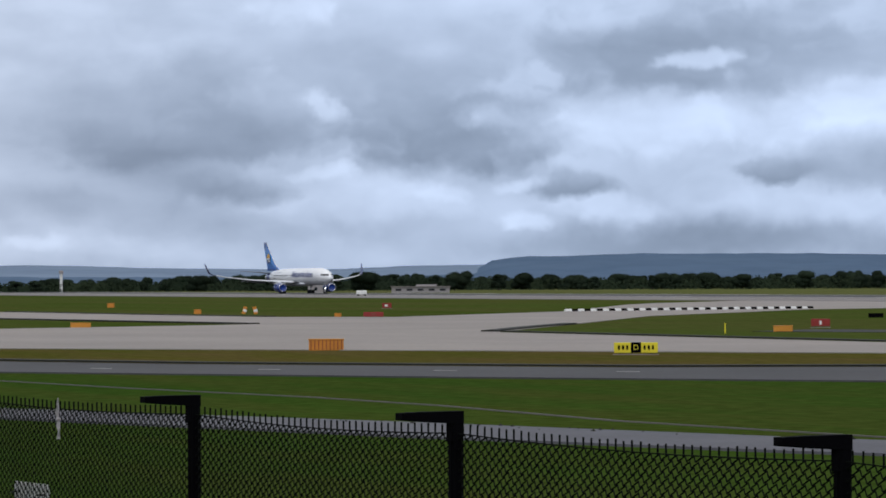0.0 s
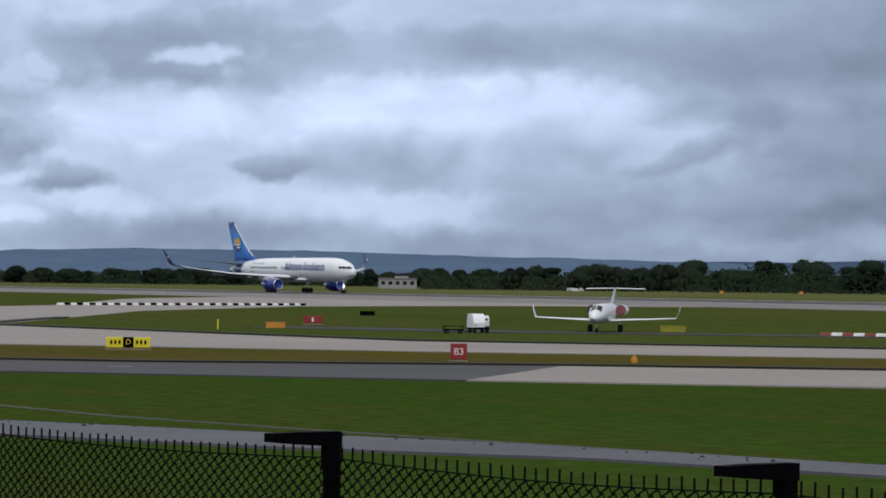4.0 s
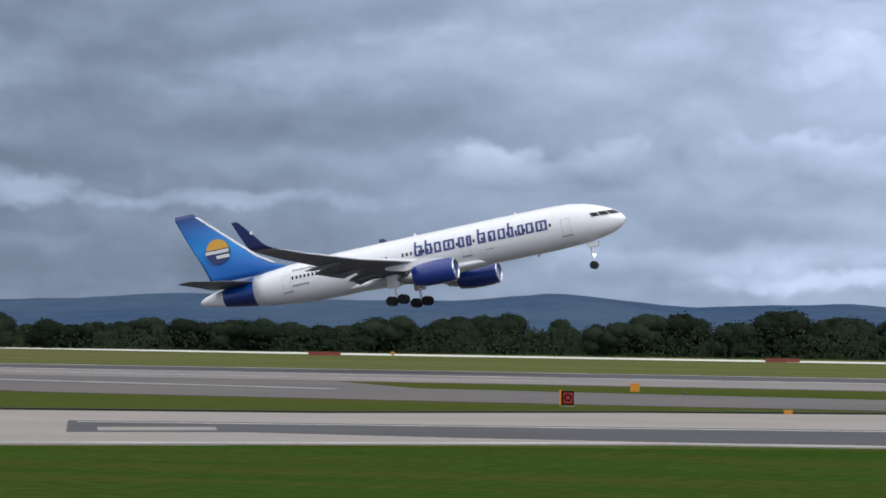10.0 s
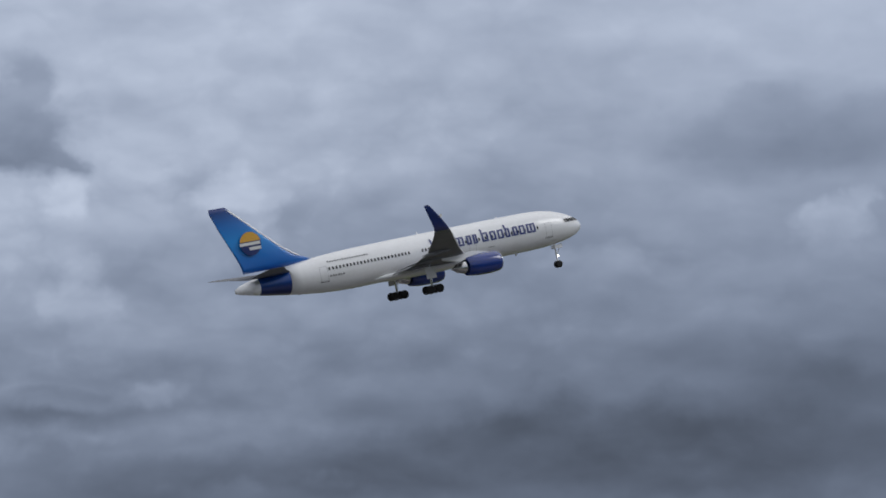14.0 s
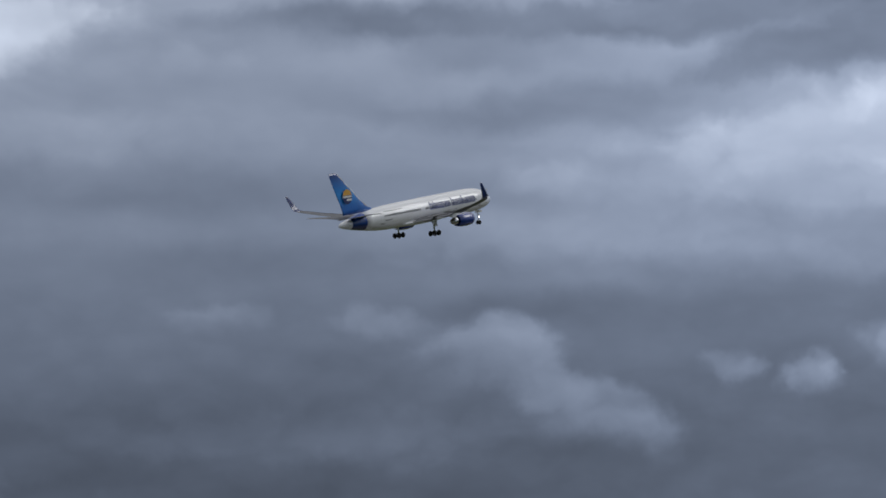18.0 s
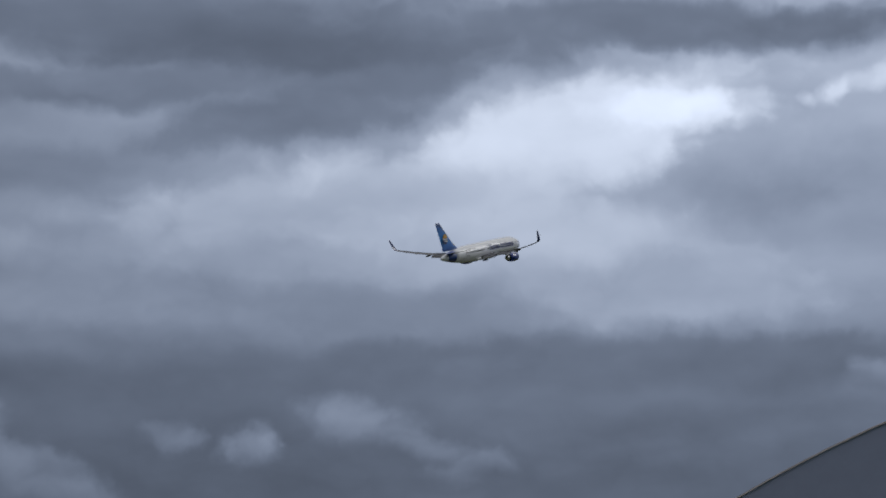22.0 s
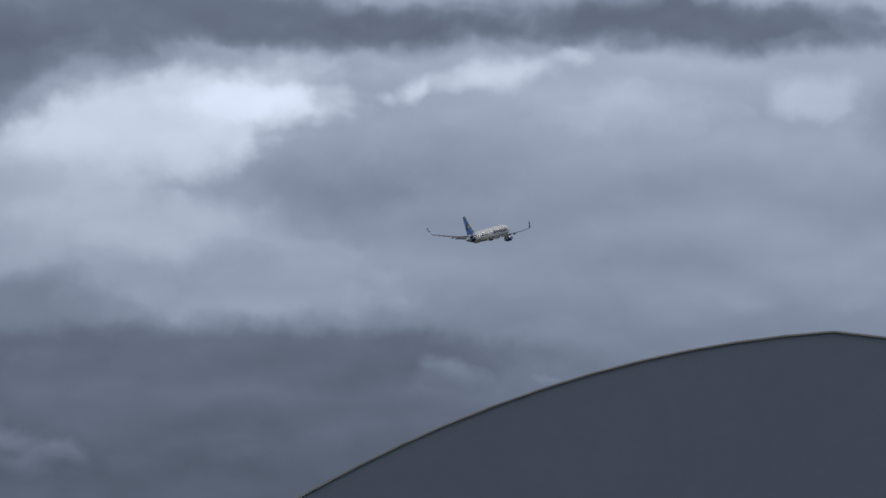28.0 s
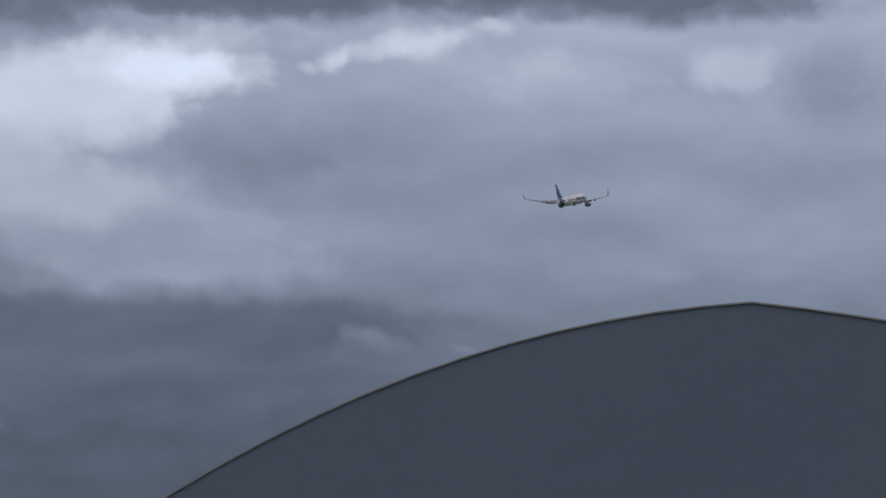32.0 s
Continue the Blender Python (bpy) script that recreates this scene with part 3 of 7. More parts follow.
GRASS = turf("mown_grass", ((0.026, 0.054, 0.009), (0.036, 0.062, 0.011), (0.042, 0.055, 0.012)))
# midfield colour is lightened for dry tips and the sheen of a low view
MIDFIELD = turf("dry_tipped_low_view_grass", ((0.042, 0.064, 0.012), (0.054, 0.072, 0.017), (0.062, 0.066, 0.020)), 0.015, 0.05, 0.7)
DRY = turf("dry_grass", ((0.074, 0.066, 0.016), (0.056, 0.060, 0.012), (0.080, 0.062, 0.022)), 0.03, 0.2)
PALE = turf("pale_far_grass", ((0.092, 0.104, 0.036), (0.108, 0.108, 0.046), (0.078, 0.090, 0.030)), 0.006, 0.03, 0.4)
ASPHALT = material("asphalt", (0.046, 0.045, 0.048), 0.85, vary=0.12, scale=0.05, fine=3.0, alt=(0.066, 0.064, 0.067), spec=0.3)
CONCRETE = material("concrete_slabs", (0.275, 0.245, 0.225), 0.85, vary=0.08, scale=0.06, fine=2.0, alt=(0.225, 0.202, 0.188), spec=0.25)
WEAR = material("worn_pale_asphalt", (0.20, 0.18, 0.172), 0.85, vary=0.1, scale=0.05, fine=2.0, alt=(0.15, 0.138, 0.134), spec=0.25)
CHALK = material("bright_new_concrete", (0.60, 0.59, 0.56), 0.8, vary=0.08, scale=0.02, fine=0.5)
BROWN = material("brownish_worn_asphalt", (0.115, 0.100, 0.094), 0.85, vary=0.1, scale=0.05, fine=2.0, alt=(0.085, 0.079, 0.078), spec=0.25)
LINE = material("road_paint_white", (0.46, 0.45, 0.43), 0.7, vary=0.2, scale=0.15, fine=3.0, alt=(0.26, 0.25, 0.24))
ROAD = material("perimeter_asphalt", (0.105, 0.104, 0.118), 0.85, vary=0.12, scale=0.15, fine=4.0, alt=(0.08, 0.079, 0.09), spec=0.25)
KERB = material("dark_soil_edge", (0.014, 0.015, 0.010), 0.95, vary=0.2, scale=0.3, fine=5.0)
BLACK = material("black_painted_steel", (0.0022, 0.0022, 0.003), 0.8, vary=0.2, scale=5, fine=60, spec=0.03)
WIRE = material("plastic_coated_wire", (0.006, 0.007, 0.006), 0.8, vary=0.2, spec=0.03)
WHITE = material("white_aircraft_paint", (0.80, 0.81, 0.83), 0.28, vary=0.03, scale=0.15, fine=2.5, coat=0.5)
BLUE = material("royal_blue_paint", (0.010, 0.085, 0.42), 0.28, vary=0.06, scale=0.15, fine=2.5, alt=(0.010, 0.13, 0.52), coat=0.5)
NAVY = material("dark_blue_paint", (0.008, 0.022, 0.13), 0.3, vary=0.08, scale=0.4, fine=3, coat=0.4)
ENGINE_BLUE = material("engine_cowl_blue", (0.006, 0.032, 0.22), 0.25, vary=0.05, scale=0.3, fine=3, coat=0.6)
GREY = material("grey_wing_paint", (0.19, 0.195, 0.21), 0.6, vary=0.06, scale=0.25, fine=2.5, alt=(0.15, 0.155, 0.17), spec=0.15)
BARE = material("bare_metal", (0.62, 0.63, 0.65), 0.25, 1.0, vary=0.05, scale=0.8, fine=6)
DARK = material("dark_metal", (0.05, 0.05, 0.055), 0.5, 0.6, vary=0.15, scale=1, fine=8)
RUBBER = material("tyre_rubber", (0.013, 0.013, 0.014), 0.85, vary=0.15, scale=2, fine=20)
GLASS = material("dark_cabin_glass", (0.012, 0.016, 0.022), 0.2, vary=0.1, spec=0.35)
TITLE = material("title_blue", (0.030, 0.048, 0.20), 0.35, vary=0.05)
YELLOW = material("sun_yellow", (0.70, 0.38, 0.05), 0.35, vary=0.06)
ORANGE = material("orange_sign_paint", (0.60, 0.22, 0.02), 0.5, vary=0.08, scale=2)
AMBER = material("amber_cabinet_paint", (0.56, 0.23, 0.02), 0.5, vary=0.06, scale=2)
SIGN_YELLOW = material("yellow_sign_face", (0.72, 0.60, 0.02), 0.5, vary=0.06)
RED = material("red_sign_face", (0.25, 0.014, 0.010), 0.5, vary=0.08)
OLIVE = material("faded_yellow_green_board", (0.27, 0.26, 0.02), 0.7, vary=0.1)
STRIPE_RED = material("barrier_red", (0.21, 0.04, 0.028), 0.7, vary=0.12)
STRIPE_WHITE = material("barrier_white", (0.72, 0.72, 0.70), 0.7, vary=0.08)
LEAF = material("tree_foliage", (0.014, 0.022, 0.015), 0.95, vary=0.22, scale=0.25, fine=2.0, alt=(0.021, 0.030, 0.019), random_tone=0.28, spec=0.0)
SCRUB = material("scrub_foliage", (0.015, 0.024, 0.016), 0.95, vary=0.22, scale=0.02, fine=1.0, alt=(0.028, 0.038, 0.020), spec=0.0)
BARK = material("bark", (0.06, 0.045, 0.03), 0.9, vary=0.2)
# moor colours hold the blue and pale of distant haze in their base
HILL = material("haze_tinted_moor", (0.038, 0.068, 0.122), 1.0, vary=0.10, scale=0.003, fine=0.02, alt=(0.064, 0.094, 0.140), spec=0.0)
FAR_HILL = material("haze_paled_moor", (0.155, 0.205, 0.285), 1.0, vary=0.06, scale=0.003, fine=0.02, alt=(0.180, 0.235, 0.315), spec=0.0)
PLATEAU = material("haze_blue_plateau", (0.080, 0.122, 0.190), 1.0, vary=0.06, scale=0.003, fine=0.02, alt=(0.098, 0.143, 0.212), spec=0.0)
# the wood's blue cast is distance haze put into its colour
WOODED = material("haze_tinted_wood", (0.011, 0.018, 0.034), 1.0, vary=0.15, scale=0.004, fine=0.05, alt=(0.016, 0.025, 0.040), spec=0.0)
ROOF = material("dark_roof_sheet", (0.275, 0.310, 0.425), 0.55, vary=0.03, scale=0.12, fine=3.0, alt=(0.292, 0.328, 0.445))
TRIM = material("roof_edge_trim", (0.30, 0.275, 0.28), 0.5, vary=0.06)
VERGE = material("weathered_verge_flashing", (0.62, 0.55, 0.53), 0.5, vary=0.08)
SILVER = material("silver_car_paint", (0.36, 0.34, 0.35), 0.3, 0.1, vary=0.04, coat=0.7)
CLADDING = material("dark_grey_cladding", (0.048, 0.050, 0.056), 0.6, vary=0.1, scale=1.5, fine=12)
FLUO = material("fluorescent_orange_panel", (0.92, 0.10, 0.015), 0.45, vary=0.04)


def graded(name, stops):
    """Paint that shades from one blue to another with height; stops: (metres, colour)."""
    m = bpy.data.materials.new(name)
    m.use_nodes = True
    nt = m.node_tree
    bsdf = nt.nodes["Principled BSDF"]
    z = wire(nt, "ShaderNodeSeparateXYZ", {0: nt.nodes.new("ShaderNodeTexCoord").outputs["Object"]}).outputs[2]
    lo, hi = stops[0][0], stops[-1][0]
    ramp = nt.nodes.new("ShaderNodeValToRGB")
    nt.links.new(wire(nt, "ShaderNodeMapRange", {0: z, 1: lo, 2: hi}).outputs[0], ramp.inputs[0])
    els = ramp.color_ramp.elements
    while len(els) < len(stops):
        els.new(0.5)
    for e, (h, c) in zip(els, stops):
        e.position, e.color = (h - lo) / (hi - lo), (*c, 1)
    nt.links.new(ramp.outputs[0], bsdf.inputs["Base Color"])
    bsdf.inputs["Roughness"].default_value = 0.28
    bsdf.inputs["Coat Weight"].default_value = 0.5
    return m


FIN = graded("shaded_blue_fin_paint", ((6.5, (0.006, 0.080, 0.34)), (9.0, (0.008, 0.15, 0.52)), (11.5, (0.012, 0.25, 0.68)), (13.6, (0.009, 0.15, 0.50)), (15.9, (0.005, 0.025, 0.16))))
BAND = graded("shaded_blue_band_paint", ((3.6, (0.004, 0.012, 0.085)), (4.6, (0.004, 0.020, 0.13)), (5.5, (0.006, 0.060, 0.30)), (7.4, (0.007, 0.07, 0.36))))
COVER_RED = material("engine_cover_red", (0.17, 0.05, 0.05), 0.8, vary=0.12)
WHEEL_GREY = material("dull_wheel_grey", (0.30, 0.30, 0.31), 0.5, 0.3, vary=0.1)
SLAT = material("pale_leading_edge_paint", (0.66, 0.67, 0.70), 0.35, vary=0.04, scale=0.5, fine=4)
LAMP = bpy.data.materials.new("lit_landing_lamp")
LAMP.use_nodes = True
LAMP.node_tree.nodes["Principled BSDF"].inputs["Emission Color"].default_value = (1.0, 0.97, 0.90, 1)
LAMP.node_tree.nodes["Principled BSDF"].inputs["Emission Strength"].default_value = 12.0
BARE_WHITE = material("pale_slat_paint", (0.42, 0.43, 0.45), 0.4, vary=0.05, scale=0.5, fine=4)

# ---- mesh helpers ----
def thing(name, m=None, label="", category="", group="", kind=""):
    ob = new(name)
    if m is not None:
        ob.matrix_world = m
    return tagged(ob, label, category, group, kind)


def part(name, bm, mat, parent, label="", m=None, smooth=False):
    """Links a bmesh as one mesh object under parent."""
    me = bpy.data.meshes.new(name)
    if isinstance(bm, bmesh.types.BMesh):
        if smooth:
            for f in bm.faces:
                f.smooth = True
        bm.to_mesh(me)
        bm.free()
    else:
        me.from_pydata(bm[0], [], bm[1])
        if smooth:
            me.polygons.foreach_set("use_smooth", [True] * len(me.polygons))
    me.materials.append(mat)
    ob = new(name, me)
    ob.parent = parent
    if m is not None:
        ob.matrix_basis = m
    return tagged(ob, label)


def solo(name, bm, mat, label, category, kind="", m=None, smooth=False, group=""):
    ob = part(name, bm, mat, None, label, m, smooth)
    return tagged(ob, label, category, group, kind)


def box(bm, size, at=(0, 0, 0), bevel=0.0, rot=None):
    """Adds a box of that size, its middle at at."""
    mat = Matrix.Translation(at) @ (rot or Matrix.Identity(4)) @ Matrix.Diagonal((*size, 1))
    made = bmesh.ops.create_cube(bm, size=1.0, matrix=mat)["verts"]
    if bevel:
        edges = list({e for v in made for e in v.link_edges})
        bmesh.ops.bevel(bm, geom=edges, offset=bevel, segments=1, affect="EDGES", profile=0.6)
    return bm


def boxed(size, at=(0, 0, 0), bevel=0.0, rot=None):
    return box(bmesh.new(), size, at, bevel, rot)


def rod(bm, a, b, r, r2=None, sides=8):
    """Adds a round bar from a to b."""
    a, b = Vector(a), Vector(b)
    d = b - a
    m = Matrix.Translation((a + b) / 2) @ d.to_track_quat("Z", "Y").to_matrix().to_4x4()
    bmesh.ops.create_cone(bm, cap_ends=True, segments=sides, radius1=r, radius2=r if r2 is None else r2, depth=d.length, matrix=m)
    return bm


def rodded(a, b, r, r2=None, sides=8):
    return rod(bmesh.new(), a, b, r, r2, sides)


def loft(rings, closed=True, caps=True):
    """A skin over rings of equally many points."""
    bm = bmesh.new()
    rows = [[bm.verts.new(p) for p in ring] for ring in rings]
    n = len(rows[0])
    for r0, r1 in zip(rows, rows[1:]):
        for i in range(n if closed else n - 1):
            j = (i + 1) % n
            bm.faces.new((r0[i], r0[j], r1[j], r1[i]))
    if caps and closed:
        bm.faces.new(rows[0][::-1])
        bm.faces.new(rows[-1])
    bmesh.ops.recalc_face_normals(bm, faces=bm.faces)
    return bm


def turned(profile, axis="x", sides=20, at=(0, 0, 0)):
    """A body of rotation: profile holds (along, radius)."""
    at = Vector(at)
    rings = []
    for s, r in profile:
        ring = []
        for k in range(sides):
            a = 2 * math.pi * k / sides
            c, d = r * math.cos(a), r * math.sin(a)
            ring.append(at + (Vector((s, c, d)) if axis == "x" else Vector((c, s, d)) if axis == "y" else Vector((c, d, s))))
        rings.append(ring)
    return loft(rings)


def slab(points, top, thick=0.08):
    """A flat plate with that outline."""
    bm = bmesh.new()
    low = [bm.verts.new((x, y, top - thick)) for x, y in points]
    high = [bm.verts.new((x, y, top)) for x, y in points]
    n = len(points)
    bm.faces.new(high)
    for i in range(n):
        bm.faces.new((low[i], low[(i + 1) % n], high[(i + 1) % n], high[i]))
    bmesh.ops.recalc_face_normals(bm, faces=bm.faces)
    bmesh.ops.triangulate(bm, faces=[f for f in bm.faces if len(f.verts) > 4])
    return bm


def between(table, v):
    """Linear reading of a table of (key, value)."""
    return float(np.interp(v, [k for k, _ in table], [w for _, w in table]))

# ---- ground, paving, hills ----
def mound(x, y):
    d = math.hypot(x, y)
    s = min(max((30.0 - d) / 16.0, 0.0), 1.0)
    return 0.55 * s * s * (3 - 2 * s) - 0.01


def build_ground():
    radii = [0, 3, 6, 9, 12, 15, 18, 21, 25, 30, 40, 60, 100, 200, 400, 800, 1600, 3200, 4800]
    verts, faces, n = [], [], 96
    for r in radii:
        for k in range(n):
            a = 2 * math.pi * k / n
            x, y = r * math.sin(a), r * math.cos(a)
            verts.append((x, y, mound(x, y)))
    for i in range(len(radii) - 1):
        for k in range(n):
            j = (k + 1) % n
            a, b, c, d = i * n + k, i * n + j, (i + 1) * n + j, (i + 1) * n + k
            faces.append((b, c, d) if i == 0 else (a, b, c, d))
    solo("ground", (verts, faces), GRASS, "flat mown airfield grass, rising to a low mound", "ground", "structure", smooth=True)


RUN_Y0, RUN_Y1 = 274.0, 384.0


def ribbon(points, width, top):
    """A flat strip of that width along a line."""
    pts = [Vector((x, y)) for x, y in points]
    left, right = [], []
    for i, p in enumerate(pts):
        d = (pts[min(i + 1, len(pts) - 1)] - pts[max(i - 1, 0)]).normalized()
        n = Vector((-d.y, d.x)) * width / 2
        left.append(tuple(p + n))
        right.append(tuple(p - n))
    return slab(left + right[::-1], top)


NEAR_EDGE = [(-240, -65), (-126, 37), (-109, 50), (-94, 63), (-78, 79), (-64, 89), (-50, 94), (-27, 114), (4, 123), (60, 150), (160, 205)]


def build_paving():
    solo("far_grass", slab([(-2600, RUN_Y1), (2600, RUN_Y1), (2600, 1010), (-2600, 1010)], 0.02), PALE, "pale yellow-green grass beyond the runway", "grass", "structure")
    solo("midfield_grass", slab([(-1500, -900), (-242, -62), (-127, 40), (-95, 66), (-51, 97), (4, 126), (160, 208), (2600, 272), (2600, RUN_Y0), (-2600, RUN_Y0), (-2600, -900)], 0.004, 0.012), MIDFIELD, "dry-tipped grass between the taxiways and the runway, lightened for the low view", "grass", "structure")
    for y in (RUN_Y1 - 2.2, 329.0):
        solo("runway_edge_line", slab([(-2600, y), (2600, y), (2600, y + 2.0), (-2600, y + 2.0)], 0.09), LINE, "white runway edge line", "road marking", "structure")
    # pale kerb line along the perimeter road
    solo("road_kerb", ribbon([(-200, 4), (-140, 26), (-115, 34.3), (-105, 35.6), (-93.6, 37.8), (-85, 38.5), (-73.5, 38.2), (-63.4, 39.4), (-58.6, 40.2), (-47.6, 42.4), (-34.4, 45.1), (0, 49.9), (60, 58.4)], .13, 0.02), BROWN, "thin worn kerb beside the perimeter road", "kerb", "structure")
    solo("runway", slab([(-2600, RUN_Y0), (2600, RUN_Y0), (2600, RUN_Y1), (-2600, RUN_Y1)], 0.06), WEAR,
         "long grey asphalt runway with worn pale shoulders", "runway", "structure")
    solo("runway_centre", slab([(-2600, 331), (2600, 331), (2600, 380), (-2600, 380)], 0.075), ASPHALT,
         "dark rubber-stained strip along the runway", "runway", "structure")
    solo("taxiway_asphalt", slab(NEAR_EDGE[:4] + [(-108, 77), (-117, 61), (-132, 48), (-146, 40), (-262, -48)], 0.05), ASPHALT,
         "dark asphalt taxiway strip edged with grass", "taxiway", "structure")
    solo("taxiway_concrete", slab(NEAR_EDGE[3:] + [(160, 290), (60, 235), (6, 200), (-29, 175), (-41, 166), (-53, 150), (-75, 138), (-96, 132), (-128, 117),
                                   (-152, 98), (-203, 96), (-235, 118), (-285, 152), (-334, 200), (-350, 240), (-350, RUN_Y0), (-480, RUN_Y0),
                                   (-440, 235), (-418, 219), (-334, 167), (-296, 129), (-307, 119), (-386, 115), (-520, 105), (-520, 70),
                                   (-313, 93), (-254, 98), (-244, 73), (-320, 20), (-420, -70), (-400, -120), (-251, -13), (-171, 51),
                                   (-150, 70), (-131, 86), (-114, 104), (-100, 113), (-75, 113), (-92, 95), (-108, 77)], 0.045), CONCRETE,
         "pale concrete taxiway with a branch to the runway", "taxiway", "structure")
    solo("apron_asphalt", slab([(-49.5, 111.5), (-56.3, 127), (-24, 140.5), (-16, 146.5), (20, 166), (60, 190), (160, 242), (160, 207), (60, 152), (4, 125), (-24, 117), (-36, 116), (-44, 116.5)], 0.055), ASPHALT,
         "dark asphalt taxiway joining the concrete", "taxiway", "structure")
    solo("concrete_patch", slab([(-49.2, 113.8), (-45.9, 117.9), (-47.6, 122), (-51.1, 118.1)], 0.062), CONCRETE, "pale concrete patch in the asphalt", "taxiway", "structure")
    solo("exit_taxiway", slab([(-230, RUN_Y0), (-96, RUN_Y0), (-76, 238), (-37, 226), (10, 222), (50, 260), (95, RUN_Y0), (140, RUN_Y0),
                               (100, 258), (30, 212), (6, 206), (-29, 187), (-50, 187), (-87, 192), (-130, 222)], 0.04), BROWN,
         "dark asphalt exit taxiway curving off the runway", "taxiway", "structure")
    solo("exit_fillet", slab([(30, 213), (40, 240), (58, RUN_Y0), (300, RUN_Y0), (300, 240), (160, 268), (60, 231)], 0.042), BROWN, "worn asphalt corner where the exit meets the runway", "taxiway", "structure")
    solo("far_taxiway", slab([(-700, 880), (-380, 850), (-280, 800), (-158, 785), (-20, 752), (-20, 856), (-158, 880), (-280, 900), (-380, 925), (-700, 950)], 0.06), CHALK,
         "bright new concrete taxiway beyond the runway", "taxiway", "structure")
    solo("far_exit", slab([(-20, 752), (50, 735), (90, 560), (120, 470), (150, RUN_Y1), (260, RUN_Y1), (200, 560), (160, 830), (50, 845), (-20, 856)], 0.05), WEAR,
         "grey taxiway branch beyond the runway", "taxiway", "structure")
    solo("stand_track", slab([(-195, 112), (-176, 122), (-166, 135), (-150, 146), (-132, 154), (-110, 158), (-108, 163), (-132, 160), (-152, 152), (-168, 143), (-180, 130), (-200, 120)], 0.03), KERB,
         "dark worn track behind the parked aircraft", "track", "structure")
    solo("perimeter_road", slab([(-200, -14), (-140, 8), (-88.7, 26.6), (-74.6, 33), (-64, 37), (-58, 39.6), (-47.6, 42), (-40.4, 43.4), (-34.4, 44.7), (0, 49.5), (60, 58), (60, 55),
                                 (0, 47.6), (-33.1, 43.0), (-38.7, 41.6), (-44.5, 39.8), (-52.3, 37.9), (-58, 34.3), (-67.6, 30.2), (-82.8, 24.6), (-140, 3), (-200, -19)], 0.05), ROAD,
         "narrow grey perimeter road behind the fence", "road", "structure")
    # dry verge between the two taxiways
    solo("dry_verge", slab([(-262, -44), (-146, 41), (-132, 49), (-117, 62), (-108, 78), (-92, 96), (-76, 112), (-100, 112), (-114, 103), (-131, 85), (-150, 69), (-171, 50), (-251, -14)], 0.012), DRY,
         "yellowish dry grass verge between taxiways", "grass verge", "structure")
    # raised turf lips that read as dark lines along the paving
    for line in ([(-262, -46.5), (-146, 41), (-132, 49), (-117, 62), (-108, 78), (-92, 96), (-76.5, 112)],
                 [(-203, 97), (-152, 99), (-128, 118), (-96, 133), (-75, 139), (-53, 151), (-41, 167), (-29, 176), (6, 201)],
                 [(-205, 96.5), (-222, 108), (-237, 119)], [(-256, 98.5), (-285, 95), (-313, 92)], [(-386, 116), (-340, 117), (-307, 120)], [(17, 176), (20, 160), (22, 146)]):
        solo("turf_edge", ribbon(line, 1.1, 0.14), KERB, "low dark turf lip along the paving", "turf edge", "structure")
    solo("turf_island", slab([(19, 176), (19.5, 160), (21, 146), (60, 170), (150, 215), (150, 235), (60, 205), (29, 186)], 0.065), MIDFIELD, "grass island between the taxiways", "grass", "structure")
    # paint
    solo("lead_off_line", ribbon([(-330, 333), (-290, 323), (-256, 311), (-233, 304), (-185, 279), (-137, 252), (-116, 243), (-96, 234), (-79, 226)], 1.5, 0.085), LINE, "pale painted line leading off the runway", "road marking", "structure")
    solo("edge_line", ribbon([(-63, 90.2), (-50, 95.2), (-27, 115.2), (4, 124.4), (60, 151.5)], .8, 0.07), LINE, "white edge line along the taxiway", "road marking", "structure")
    solo("edge_line", ribbon([(-55, 125), (-24, 138), (-16, 144), (20, 164)], .8, 0.07), LINE, "white edge line along the taxiway", "road marking", "structure")
    for k in range(4):
        a, b = Vector((-128, 42)), Vector((-95, 74))
        p, q = a.lerp(b, k / 6), a.lerp(b, (k + .12) / 6)
        solo("centre_dash", ribbon([tuple(p), tuple(q)], .15, 0.062), LINE, "faint white dash on the dark taxiway", "road marking", "structure")
    for k in range(9):
        x = -1500 + k * 190
        solo("runway_dash", ribbon([(x, 297), (x + 90, 297)], 1.0, 0.07), LINE, "white runway edge stripe", "road marking", "structure")


def build_road_tufts():
    """Tufts of turf and clods scattered along the perimeter road."""
    rng = random.Random(21)
    verts, faces = [], []
    line = [(-140, 8), (-88.7, 26.6), (-74.6, 33), (-64, 37), (-58, 39.6), (-47.6, 42), (-40.4, 43.4), (-34.4, 44.7), (0, 49.5)]
    for (xa, ya), (xb, yb) in zip(line, line[1:]):
        for _ in range(int(math.hypot(xb - xa, yb - ya) * 1.6)):
            s, back = rng.random(), abs(rng.gauss(0, .55))
            x, y, r = xa + (xb - xa) * s, ya + (yb - ya) * s - back, rng.uniform(.03, .085)
            n = len(verts)
            verts += [(x + r * rng.uniform(.7, 1.6) * math.cos(a), y + r * rng.uniform(.6, 1.2) * math.sin(a), .045) for a in (0, 1.26, 2.51, 3.77, 5.03)] + [(x, y, .06 + r * rng.uniform(.3, .7))]
            faces += [(n + k, n + (k + 1) % 5, n + 5) for k in range(5)]
    solo("road_tufts", (verts, faces), KERB, "dark clods and turf tufts along the road edge", "turf", "stuff")


